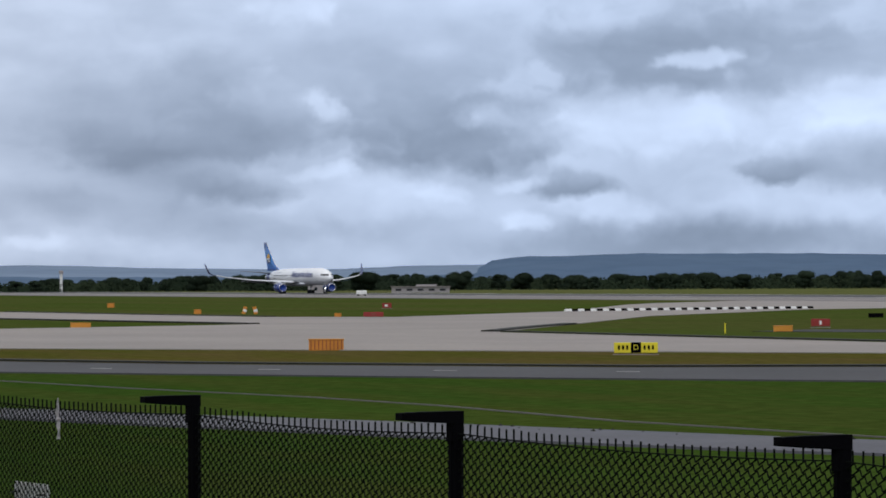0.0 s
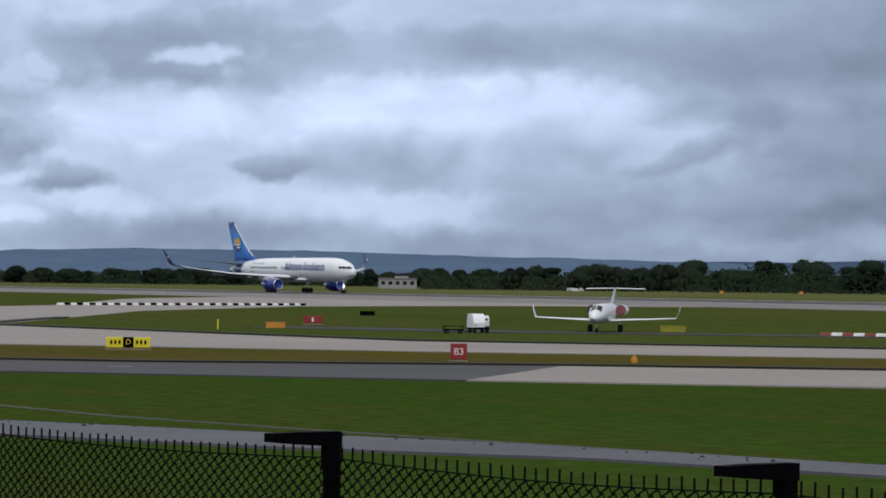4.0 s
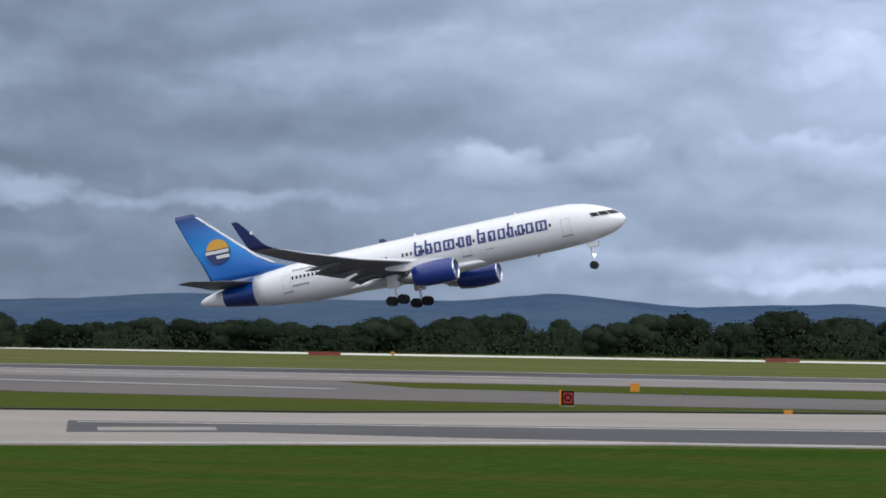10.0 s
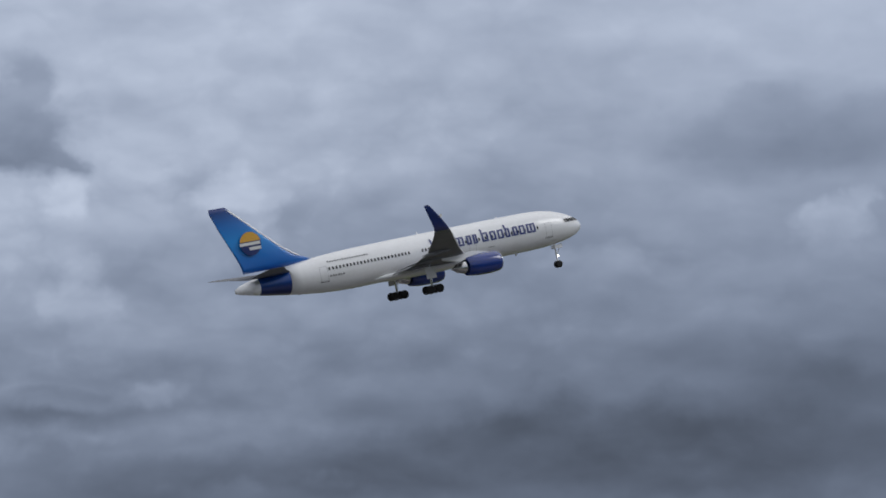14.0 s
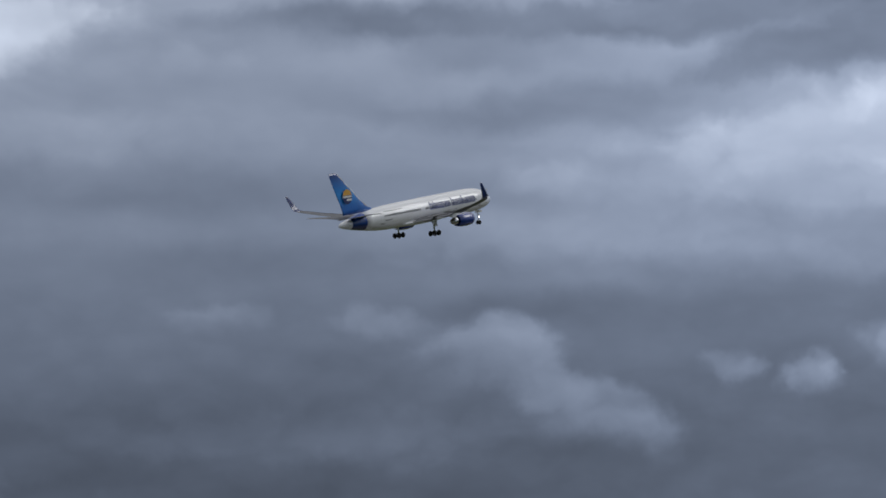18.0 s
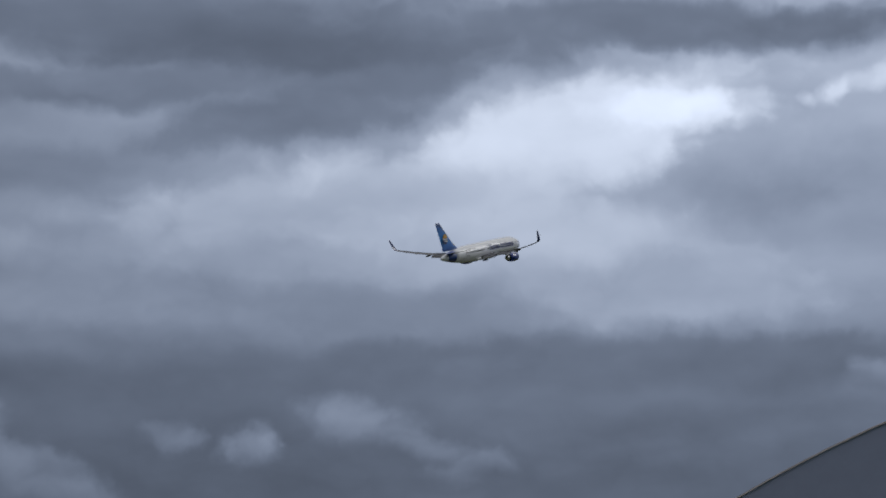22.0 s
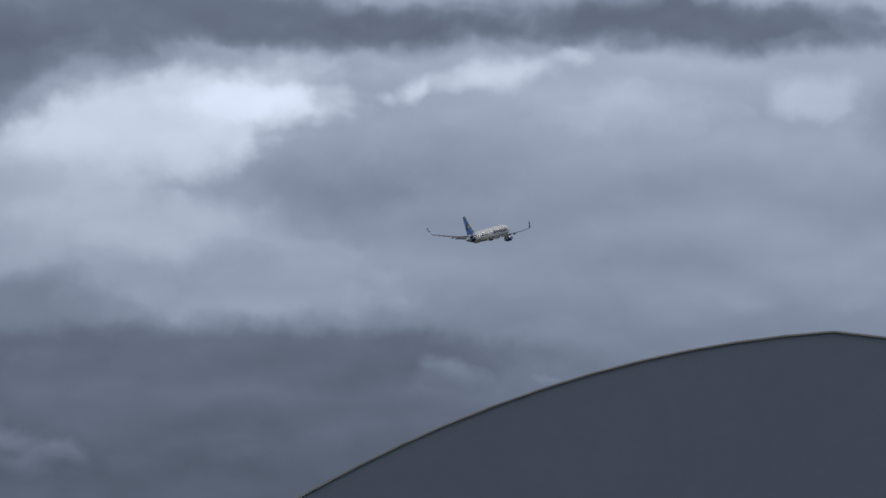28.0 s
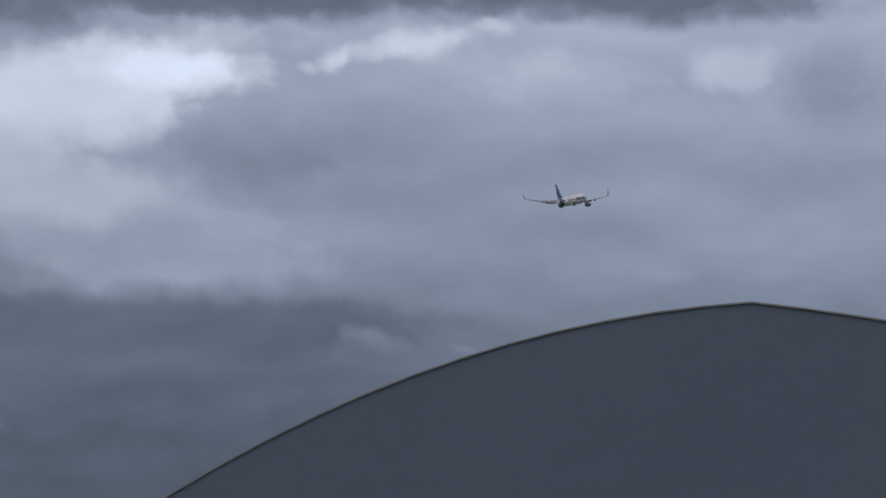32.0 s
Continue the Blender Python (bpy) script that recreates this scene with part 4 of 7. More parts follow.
HILL_LINE = [(-95, .2), (-80, .25), (-73, .33), (-68, .24), (-64, .36), (-58, .44), (-55, .36), (-50, .38), (-46, .55), (-43, .65), (-38, .5), (-30, .55),
             (-24, .72), (-22, .84), (-20, .77), (-17, .78), (-15.2, .93), (-13, .72), (-10, .82), (-7, .5), (-3, .5), (0, .55), (2.2, .5), (6, .5), (10, .45), (20, .4), (60, .3), (100, .3)]


PLATEAU_LINE = [(-65.4, .02), (-64.7, .40), (-64, .46), (-62, .50), (-58, .48), (-55, .41), (-52, .36), (-47, .2), (-44, .05)]


def build_hills():
    noise.seed_set(7)
    # haze over the ranges is painted into their materials
    ranges = ((HILL_LINE, -95, -62, 4300.0, 1.0, 0.0, FAR_HILL, "pale hazy moorland ridge on the far horizon"), (HILL_LINE, -53.5, 100, 4300.0, 1.0, 0.0, HILL, "moorland ridge on the far horizon, coloured blue-grey for haze"),
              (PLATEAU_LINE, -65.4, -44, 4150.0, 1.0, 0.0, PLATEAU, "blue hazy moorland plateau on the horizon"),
              (HILL_LINE, -95, -52, 3900.0, 0.55, -0.03, PLATEAU, "low hazy foothills below the moor"), (HILL_LINE, -52, 100, 3900.0, 0.55, -0.03, HILL, "low foothills below the moor, coloured blue-grey for haze"))
    for line, az0, az1, dist, gain, lift, mat, label in ranges:
        verts, faces, depth = [], [], 7
        steps = int((az1 - az0) * 3)
        for i in range(steps + 1):
            az = az0 + (az1 - az0) * i / steps
            el = between(line, az) * gain + lift + 0.03 * noise.noise((az * 0.35, dist * .01, 0)) + 0.022 * noise.noise((az * 1.7, dist * .01, 3)) + 0.008 * noise.noise((az * 6, dist * .01, 5))
            top = dist * math.tan(radians(max(el, 0.02)))
            for k in range(depth):
                # folds and gullies down the slope
                s = k / (depth - 2)
                d = dist - 520 * (1 - s) + (90 * noise.noise((az * .8, k * .7, 9)) if 0 < k < depth - 2 else 0)
                h = -6.0 if k == 0 else top * (.25 + .75 * s) if s <= 1 else top * .5
                p = bearing(az) * d
                verts.append((p.x, p.y, h + 1.5))
            if i:
                a, b = (i - 1) * depth, i * depth
                faces += [(a + q, b + q, b + q + 1, a + q + 1) for q in range(depth - 1)]
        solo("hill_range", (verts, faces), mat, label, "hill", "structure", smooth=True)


WOOD_LINE = [(-4, 0), (-2, .35), (-.6, .62), (0.6, .84), (2.2, .96), (4, .9), (6, .80), (8, .70), (11, .58), (15, .45), (24, .3), (34, .1)]


def build_wooded_ridge():
    verts, faces = [], []
    for i in range(1201):
        az = -4 + 38 * i / 1200
        top = 2600 * math.tan(radians(between(WOOD_LINE, az))) + 4 * noise.noise((az * 1.4, 2, 0)) + .8 * noise.noise((az * 6, 5, 0)) + 1.1 * noise.noise((az * 24, 7, 0))
        for d, h in ((2100, -4), (2320, .5), (2600, 1.0), (2800, .4)):
            p = bearing(az) * d
            verts.append((p.x, p.y, h if h < 0 else max(top, 1) * h + 1))
        if i:
            a, b = (i - 1) * 4, i * 4
            faces += [(a + q, b + q, b + q + 1, a + q + 1) for q in range(3)]
    solo("wooded_ridge", (verts, faces), WOODED, "dark wooded ridge beyond the airfield, tinted blue for haze", "hill", "structure", smooth=True)


build_wooded_ridge()
build_ground()
build_paving()
build_road_tufts()
build_hills()

# ---- the airliner ----
def ring_at(x, zc, hh, hw, n=28):
    return [Vector((x, hw * math.sin(2 * math.pi * k / n), zc + hh * math.cos(2 * math.pi * k / n))) for k in range(n)]


FUSE = [(27.45, 5.10, .02), (27.30, 5.10, .38), (26.9, 5.12, .76), (26.2, 5.18, 1.18), (25.3, 5.27, 1.56), (24.2, 5.37, 1.89), (22.8, 5.47, 2.19), (21.0, 5.55, 2.41),
        (18.5, 5.57, 2.51), (10.0, 5.53, 2.515), (0.0, 5.43, 2.515), (-8.0, 5.33, 2.515), (-11.0, 5.30, 2.45), (-14.0, 5.30, 2.26), (-17.0, 5.31, 1.95),
        (-19.5, 5.31, 1.62), (-22.0, 5.29, 1.22), (-24.0, 5.28, .85), (-25.3, 5.25, .55), (-25.95, 5.18, .28)]


def fuse_at(x):
    """Centre height and radius of the fuselage at x."""
    xs = [s[0] for s in FUSE][::-1]
    return float(np.interp(x, xs, [s[1] for s in FUSE][::-1])), float(np.interp(x, xs, [s[2] for s in FUSE][::-1]))


def on_skin(x, z, side=-1, out=0.012):
    """The point of the fuselage side at that x and height."""
    zc, r = fuse_at(x)
    r += out
    return Vector((x, side * math.sqrt(max(r * r - ((z - zc) / 1.035) ** 2, 0.0004)), z))


def decal(bm, x0, x1, z0, z1, side=-1, lean=0.0, steps=3, out=0.05):
    """A patch on the fuselage side, following its curve."""
    rows = []
    for i in range(steps + 1):
        z = z0 + (z1 - z0) * i / steps
        s = lean * (z - z0)
        rows.append([bm.verts.new(on_skin(x + s, z, side, out)) for x in (x0, x1)])
    for a, b in zip(rows, rows[1:]):
        bm.faces.new((a[0], a[1], b[1], b[0]) if side < 0 else (a[1], a[0], b[0], b[1]))
    return bm


def airfoil(le, chord, thick, n=7):
    """Points round a wing section in x and z, from its leading edge at le backwards."""
    up, low = [], []
    for k in range(n + 1):
        s = (1 - math.cos(math.pi * k / n)) / 2
        h = thick * (1.48 * math.sqrt(s) - 0.63 * s - 1.76 * s * s + 1.42 * s ** 3 - 0.51 * s ** 4) * 2.0
        up.append((le - chord * s, h * 0.58))
        low.append((le - chord * s, -h * 0.42))
    return up + low[-2:0:-1]


def wing_loft(stations, n=7):
    """stations: (y, leading edge x, chord, z, thickness, lean): lean turns the section for a winglet."""
    rings = []
    for y, le, chord, z, th, lean in stations:
        c, s = math.cos(lean), math.sin(lean)
        rings.append([Vector((px, y - pz * s, z + pz * c)) for px, pz in airfoil(le, chord, th, n)])
    return loft(rings)


def wheel(parent, at, r, w, name="wheel"):
    half = w / 2
    tyre = part(name, turned([(-half, r * .55), (-half, r * .86), (-half * .6, r), (half * .6, r), (half, r * .86), (half, r * .55)], "y", 18, at), RUBBER, parent, smooth=False)
    return tyre


def build_airliner():
    plane = thing("airliner", None, "white twin-engined airliner with blue tail taking off", "airliner")
    # fuselage in livery zones: white body, blue tail band, white tail cone
    split = -18.6
    zc, r = fuse_at(split)
    body = [s for s in FUSE if s[0] > split] + [(split, zc, r)]
    part("fuselage", loft([ring_at(x, z, q * 1.035, q) for x, z, q in body]), WHITE, plane, "glossy white fuselage", smooth=True)
    z2, r2 = fuse_at(-22.8)
    band = [(split, zc, r)] + [s for s in FUSE if -22.8 < s[0] < split] + [(-22.8, z2, r2)]
    part("tail_band", loft([ring_at(x, z, q * 1.035, q) for x, z, q in band], caps=False), BAND, plane, "dark blue band round the rear fuselage", smooth=True)
    part("tail_cone", loft([ring_at(x, z, q * 1.035, q) for x, z, q in [(-22.8, z2, r2)] + [s for s in FUSE if s[0] < -22.8]]), WHITE, plane, smooth=True)
    # belly fairing
    fair = []
    for x, hw, dz in ((11.5, .4, .1), (9.5, 1.9, .35), (5, 2.5, .62), (-1, 2.55, .66), (-5, 2.2, .5), (-8.5, .8, .12)):
        fair.append([Vector((x, hw * math.sin(a), 3.35 - (dz + .1) * math.cos(a) * 1.0)) for a in [2 * math.pi * k / 16 for k in range(16)]])
    part("belly_fairing", loft(fair), WHITE, plane, smooth=True)
    # fin with dorsal fillet
    fin = []
    for z, le, chord, th in ((7.2, -13.4, 11.0, .12), (7.9, -15.0, 9.5, .34), (8.6, -16.8, 7.9, .42), (9.6, -18.0, 7.1, .42), (12.5, -21.3, 5.1, .33), (15.5, -24.6, 3.0, .2), (16.05, -25.2, 2.35, .12)):
        fin.append([Vector((px, pz * .98, z)) for px, pz in airfoil(le, chord, th, 8)])
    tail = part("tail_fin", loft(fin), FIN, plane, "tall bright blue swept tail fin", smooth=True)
    part("leading_edge", loft([[Vector((le + .05, -w, z)), Vector((le + .12, 0, z)), Vector((le + .05, w, z)), Vector((le - .22, w * 2.2, z)), Vector((le - .22, -w * 2.2, z))]
                               for z, le, w in ((8.3, -15.9, .05), (9.6, -18.0, .06), (12.5, -21.3, .05), (15.6, -24.8, .04))]), SLAT, tail, "pale leading edge")
    for side in (-1, 1):
        # round emblem: yellow crescent over dark disc, with two pale bars
        for name, mat, rr, z_lo, z_hi, off in (("emblem_disc", NAVY, 1.52, -1.6, 1.6, .34), ("emblem_crescent", YELLOW, 1.52, .3, 1.6, .355)):
            bm = bmesh.new()
            ring = [(-22.7 + rr * math.cos(a), 10.9 + max(min(rr * math.sin(a), z_hi), z_lo)) for a in [2 * math.pi * k / 32 for k in range(32)]]
            bm.faces.new([bm.verts.new((x, side * off, z)) for x, z in ring])
            part(name, bm, mat, tail)
        for x0, x1, z0, z1 in ((-24.3, -21.3, 10.7, 11.08), (-23.0, -21.3, 10.05, 10.45)):
            part("emblem_bar", boxed((x1 - x0, .01, z1 - z0), ((x0 + x1) / 2, side * .37, (z0 + z1) / 2)), STRIPE_WHITE, tail)
    for side in (-1, 1):
        part("tailplane", wing_loft([(side * .6, -17.9, 6.1, 6.35, .34, 0), (side * 4, -20.2, 4.4, 6.75, .24, 0), (side * 8.7, -23.0, 2.2, 7.1, .12, 0), (side * 9.0, -23.4, 1.7, 7.15, .06, 0)]),
             GREY, plane, "grey swept tailplane", smooth=True)
    # wings, built flat at the root so that they can flex about it
    wings = []
    for side in (-1, 1):
        hinge = Vector((.5 if side > 0 else 0, side * 2.2, 3.75))
        st = [(0, 7.4, 11.0, 0, .62), (1.5, 6.5, 10.0, .16, .55), (6.0, 3.5, 7.0, .68, .40), (12.0, -.6, 4.8, 1.50, .27), (18.0, -4.7, 3.3, 2.75, .18), (21.0, -6.75, 2.55, 3.55, .13), (21.7, -7.25, 2.4, 3.78, .12)]
        wing = part("wing", wing_loft([(side * y, le, ch, z, th, 0) for y, le, ch, z, th in st]), GREY, plane, "grey swept wing", Matrix.Translation(hinge), smooth=True)
        wings.append(wing)
        tip = [(21.7, -7.25, 2.4, 3.78, .12, 0), (22.15, -7.65, 2.2, 4.0, .11, .5), (22.5, -8.1, 1.95, 4.45, .1, .95), (22.75, -8.9, 1.6, 5.5, .08, 1.25), (23.05, -10.3, .85, 7.1, .05, 1.3), (23.1, -10.55, .62, 7.32, .03, 1.3)]
        part("winglet", wing_loft([(side * y, le, ch, z, th, side * ln) for y, le, ch, z, th, ln in tip]), NAVY, wing, "dark blue upturned winglet", smooth=True)
        bm = bmesh.new()
        bm.faces.new([bm.verts.new((-9.05 + .2 * math.cos(a), side * (22.93 + .09) if side < 0 else side * 23.0, 5.75 + .2 * math.sin(a))) for a in [2 * math.pi * k / 14 for k in range(14)]])
        part("winglet_badge", bm, STRIPE_WHITE, wing)
        # pale slats along the leading edge
        part("slat", loft([[Vector((le + .06, side * y, z + th * .05)), Vector((le - .10, side * y, z + th * .62)), Vector((le - ch * .13, side * y, z + th * .95)), Vector((le - ch * .12, side * y, z + th * .80)), Vector((le - .02, side * y, z - th * .30))]
                           for y, le, ch, z, th in st[1:-1]]), SLAT, wing, "pale slats along the wing's leading edge")
        # flaps slightly lowered, with fairings of their tracks
        for y0, y1, xa, xb, za, zb in ((.8, 5.2, -3.45, -3.25, .12, .6), (6.4, 11.6, -3.45, -5.15, .72, 1.40)):
            rings = []
            for y, x, z in ((y0, xa, za), (y1, xb, zb)):
                rings.append([Vector((x + .5, side * y, z + .05)), Vector((x - .7, side * y, z - .22)), Vector((x - 1.35, side * y, z - .55)), Vector((x - .7, side * y, z - .36)), Vector((x + .4, side * y, z - .14))])
            part("flap", loft(rings), GREY, wing, "slightly lowered flap")
        for y, x, z in ((4.4, -2.6, .42), (8.6, -3.3, .95), (13.2, -4.6, 1.75)):
            part("flap_fairing", loft([[Vector((x + s, side * (y + .17 * q * math.cos(a)), z - .34 + .26 * q * math.sin(a) - .09 * (1.4 - s) * .4)) for a in [math.pi * k / 4 for k in range(8)]]
                                      for s, q in ((2.0, .1), (1.2, .8), (0, 1), (-1.4, .8), (-2.4, .08))]), GREY, wing)
        # engine
        ey, ez = side * 5.75, -1.15
        cowl = part("engine_cowl", turned([(8.45, 1.02), (8.62, 1.18), (8.45, 1.29), (7.9, 1.38), (6.6, 1.43), (5.0, 1.38), (3.6, 1.16), (3.5, 1.04), (4.2, .98)], "x", 30, (0, ey, ez)), ENGINE_BLUE, wing, "glossy royal blue engine cowl", smooth=True)
        part("intake_lip", turned([(8.40, 1.30), (8.62, 1.20), (8.66, 1.13), (8.60, 1.05), (8.3, 1.0), (7.9, 1.0), (7.9, 1.02), (8.3, 1.03), (8.4, 1.28)], "x", 30, (0, ey, ez)), BARE, wing, "polished metal intake lip", smooth=True)
        part("fan", turned([(7.95, 1.01), (7.97, .3), (8.3, .04), (7.9, .04)], "x", 24, (0, ey, ez)), DARK, wing)
        part("exhaust", turned([(4.3, .86), (3.0, .80), (2.1, .56), (2.1, .44), (1.3, .06)], "x", 20, (0, ey, ez)), BARE, wing, smooth=True)
        part("pylon", loft([[Vector((x, ey + w * q, z)) for q, z in ((-1, zl), (1, zl), (1, zh), (-1, zh))] for x, w, zl, zh in ((7.2, .1, .15, .35), (5.0, .24, .05, .75), (2.6, .26, -.35, .62), (.2, .12, .2, .55))]), WHITE, wing)
    # windscreen, doors, windows
    for side in (-1, 1):
        # windscreen: three panes a side, wrapped round the nose
        for f0, f1 in ((0.0, .30), (.34, .66), (.70, 1.0)):
            bm = bmesh.new()
            rows = []
            for i in range(4):
                z = 5.86 + .16 * i
                front = max(x for x in [24.0 + .02 * k for k in range(150)] if fuse_at(x)[0] + fuse_at(x)[1] * 1.035 > z + .012)
                back = 23.95 - .2 * i / 3
                rows.append([bm.verts.new(on_skin(back + (front - back) * (f0 + (f1 - f0) * k / 5), z, side, .06)) for k in range(6)])
            for a, b in zip(rows, rows[1:]):
                for k in range(5):
                    bm.faces.new((a[k], a[k + 1], b[k + 1], b[k]) if side < 0 else (a[k + 1], a[k], b[k], b[k + 1]))
            part("windscreen_pane", bm, GLASS, plane)
        for x in (20.3, -14.6, 8.0):
            door = bmesh.new()
            for q in ((x, x + 1.07, 4.35, 4.39), (x, x + 1.07, 6.2, 6.24), (x, x + .04, 4.39, 6.2), (x + 1.03, x + 1.07, 4.39, 6.2)):
                decal(door, *q, side, 0, 4 if q[3] - q[2] > 1 else 1)
            part("cabin_door", door, BARE_WHITE, plane, "thin grey outline of a cabin door")
            part("door_sill", decal(bmesh.new(), x - .1, x + 1.2, 4.2, 4.27, side, 0, 1), DARK, plane)
        x = 18.9
        while x > -13.6:
            if not (7.8 < x < 9.3) and not (-1.0 < x < 0.4):
                part("window", decal(bmesh.new(), x, x + .24, 5.63, 6.0, side, 0, 1, .055), GLASS, plane)
            x -= .52 if x < 5 else 1.04
        # airline title: plain blue bars where its lettering stands
        x = 2.3 if side < 0 else 19.9
        widths = [1.05, .9, .9, 1.45, .8, .7, 0, 1.05, .95, .95, .75, .22, .8, .95, 1.45]
        tall = [1, 1, 0, 0, 0, 0, 0, 1, 0, 0, 1, -1, 0, 0, 0]
        low, thick = 5.36, .26
        for w, h in zip(widths, tall):
            w *= 1.08
            x0 = x if side < 0 else x - w
            if w:
                x1 = x0 + w * .88
                bm = bmesh.new()
                if h < 0:
                    decal(bm, x0, x1, low, low + .27, side, 0, 1, .06)
                else:
                    # a hollow frame, with a taller upright or a middle one
                    top = low + 1.22
                    decal(bm, x0, x0 + thick, low, top + (.5 if h else 0), side, 0, 5, .06)
                    decal(bm, x1 - thick, x1, low, top, side, 0, 4, .06)
                    decal(bm, x0 + thick, x1 - thick, low, low + thick * .8, side, 0, 1, .06)
                    decal(bm, x0 + thick, x1 - thick, top - thick * .8, top, side, 0, 1, .06)
                    if w > 1.3:
                        decal(bm, (x0 + x1 - thick) / 2, (x0 + x1 + thick) / 2, low + thick, top - thick, side, 0, 3, .06)
                part("title_bar", bm, TITLE, plane)
            x += (w * 1.17 if w else .5) * (1 if side < 0 else -1)
        for k in range(17):
            part("small_title_bar", decal(bmesh.new(), -13.2 + .36 * k, -12.98 + .36 * k, 6.64, 6.78 + .05 * (k % 3 == 0), side, 0, 1, .06), GREY, plane)
        for k in range(6):
            part("registration_bar", decal(bmesh.new(), -13.3 + .37 * k, -13.06 + .37 * k, 4.77, 4.97, side, 0, 1, .06), GREY, plane)
        part("hold_door_bar", decal(bmesh.new(), 10.9, 12.0, 4.5, 4.56, side, 0, 1, .06), GREY, plane)
    # antennas, beacon, drain masts
    for x, z0, z1 in ((14.5, 7.9, 8.35), (2.0, 7.9, 8.35), (6.5, 2.95, 2.6), (-9.0, 3.0, 2.65), (-16.0, 3.6, 3.2), (16.5, 2.95, 2.65)):
        part("antenna", loft([[Vector((x + .22, 0, z0)), Vector((x, .03, z0)), Vector((x - .22, 0, z0)), Vector((x, -.03, z0))], [Vector((x + .02, 0, z1)), Vector((x - .06, .01, z1)), Vector((x - .16, 0, z1)), Vector((x - .06, -.01, z1))]]), WHITE, plane)
    part("tail_skid", boxed((.5, .12, .5), (-16.9, 0, 3.5), .04), DARK, plane)
    # undercarriage, each leg hung on its hinge so that it can fold: two four-wheel bogies and a twin nose wheel
    gear = []
    for side in (-1, 1):
        hinge = Vector((0, side * 4.65, 3.5))
        leg = part("main_gear_leg", rod(rod(bmesh.new(), (0, 0, .2), (0, 0, -2.88), .2, .16, 12), (0, 0, -1.3), (1.0, -side * 1.45, .1), .09), BARE, plane, "bright metal main gear leg", Matrix.Translation(hinge))
        part("bogie_beam", rodded((-.9, 0, -2.93), (.9, 0, -2.93), .15), DARK, leg)
        part("gear_door", boxed((1.5, .06, 1.5), (-.1, side * .42, -.75), .02), WHITE, leg)
        for x in (-.71, .71):
            part("axle", rodded((x, -.62, -2.93), (x, .62, -2.93), .08), DARK, leg)
            for dy in (-.57, .57):
                wheel(leg, (x, dy, -2.93), .57, .42)
        gear.append(leg)
    nose = part("nose_gear_leg", rod(rod(bmesh.new(), (0, 0, .1), (0, 0, -2.83), .12, .09, 10), (0, 0, -1.6), (1.1, 0, -.1), .06), WHITE, plane, "white nose gear leg", Matrix.Translation((22.76, 0, 3.3)))
    part("axle", rodded((0, -.35, -2.83), (0, .35, -2.83), .06), DARK, nose)
    for dy in (-.3, .3):
        wheel(nose, (0, dy, -2.83), .47, .3)
    for dy in (-.45, .45):
        part("nose_gear_door", boxed((1.2, .05, .5), (.3, dy, -.45), .02), WHITE, nose)
    part("taxi_light", turned([(.2, .12), (.27, .16), (.3, .13)], "x", 12, (0, 0, -1.7)), LAMP, nose, "lit white landing lamp")
    gear.append(nose)
    return plane, wings, gear


airliner, airliner_wings, airliner_gear = build_airliner()

# ---- hangar with a vaulted roof ----
def build_hangar():
    gable = bearing(81.73) * 95.0
    hang = thing("hangar", Matrix.Translation((gable.x, gable.y, 0)) @ Matrix.Rotation(-radians(80.0), 4, "Z"), "large hangar with a dark grey vaulted sheet roof", "hangar")
    # half profile of the vault: away from the ridge, and down from it
    half = [(d * 22.85, 24.0 * (.06 * d + .322 * d * d + .025 * d ** 3)) for d in [k / 16 for k in range(17)]]
    top = 15.54
    prof = [(-x, top - d) for x, d in half[::-1]] + [(x, top - d * .45 - .085 * x) for x, d in half[1:]]
    depth = 46.0
    rings = [[Vector((x, y, z)) for x, z in prof] + [Vector((x, y, z - .35)) for x, z in prof[::-1]] for y in (-.48, depth)]
    part("roof", loft(rings), ROOF, hang, "smooth dark grey sheet roof")
    wall = [[Vector((x, y, z - .004)) for x, z in prof] + [Vector((prof[-1][0] * .985, y, 0)), Vector((prof[0][0] * .985, y, 0))] for y in (-.486, -.1)]
    part("gable_wall", loft(wall), ROOF, hang)
    part("gable_wall", loft([[p + Vector((0, depth - 1.0, 0)) for p in ring] for ring in wall]), ROOF, hang)
    for x in (prof[0][0] * .985, prof[-1][0] * .985):
        part("side_wall", boxed((.3, depth - 1, 6.3), (x, depth / 2, 3.15)), ROOF, hang)
    edge = [[Vector((x, y, z)) for y, z in ((-.56, z0 + .02), (-.49, z0 + .02), (-.49, z0 - .03), (-.56, z0 - .03))] for x, z0 in prof]
    part("verge_trim", loft(edge), VERGE, hang, "thin pale verge trim")


build_hangar()

# ---- tree belt beyond the runway ----
TREE_TOP = [(-90, .08), (-73, .05), (-68, .12), (-66, .17), (-63, .10), (-60, .12), (-56, .15), (-53, .30), (-51, .38), (-48.6, .34), (-45, .42), (-43, .48), (-41.5, .45), (-37.5, .42), (-35, .45),
            (-33, .6), (-30.7, .86), (-28.5, .7), (-26, .45), (-24.3, .27), (-21, .34), (-18, .42), (-14, .50), (-11, .58), (-7, .60), (-3.5, .66), (-1, .6), (1, .48), (4, .56), (9, .60), (13, .48), (17.6, .40), (25, .42), (40, .4), (60, .4)]


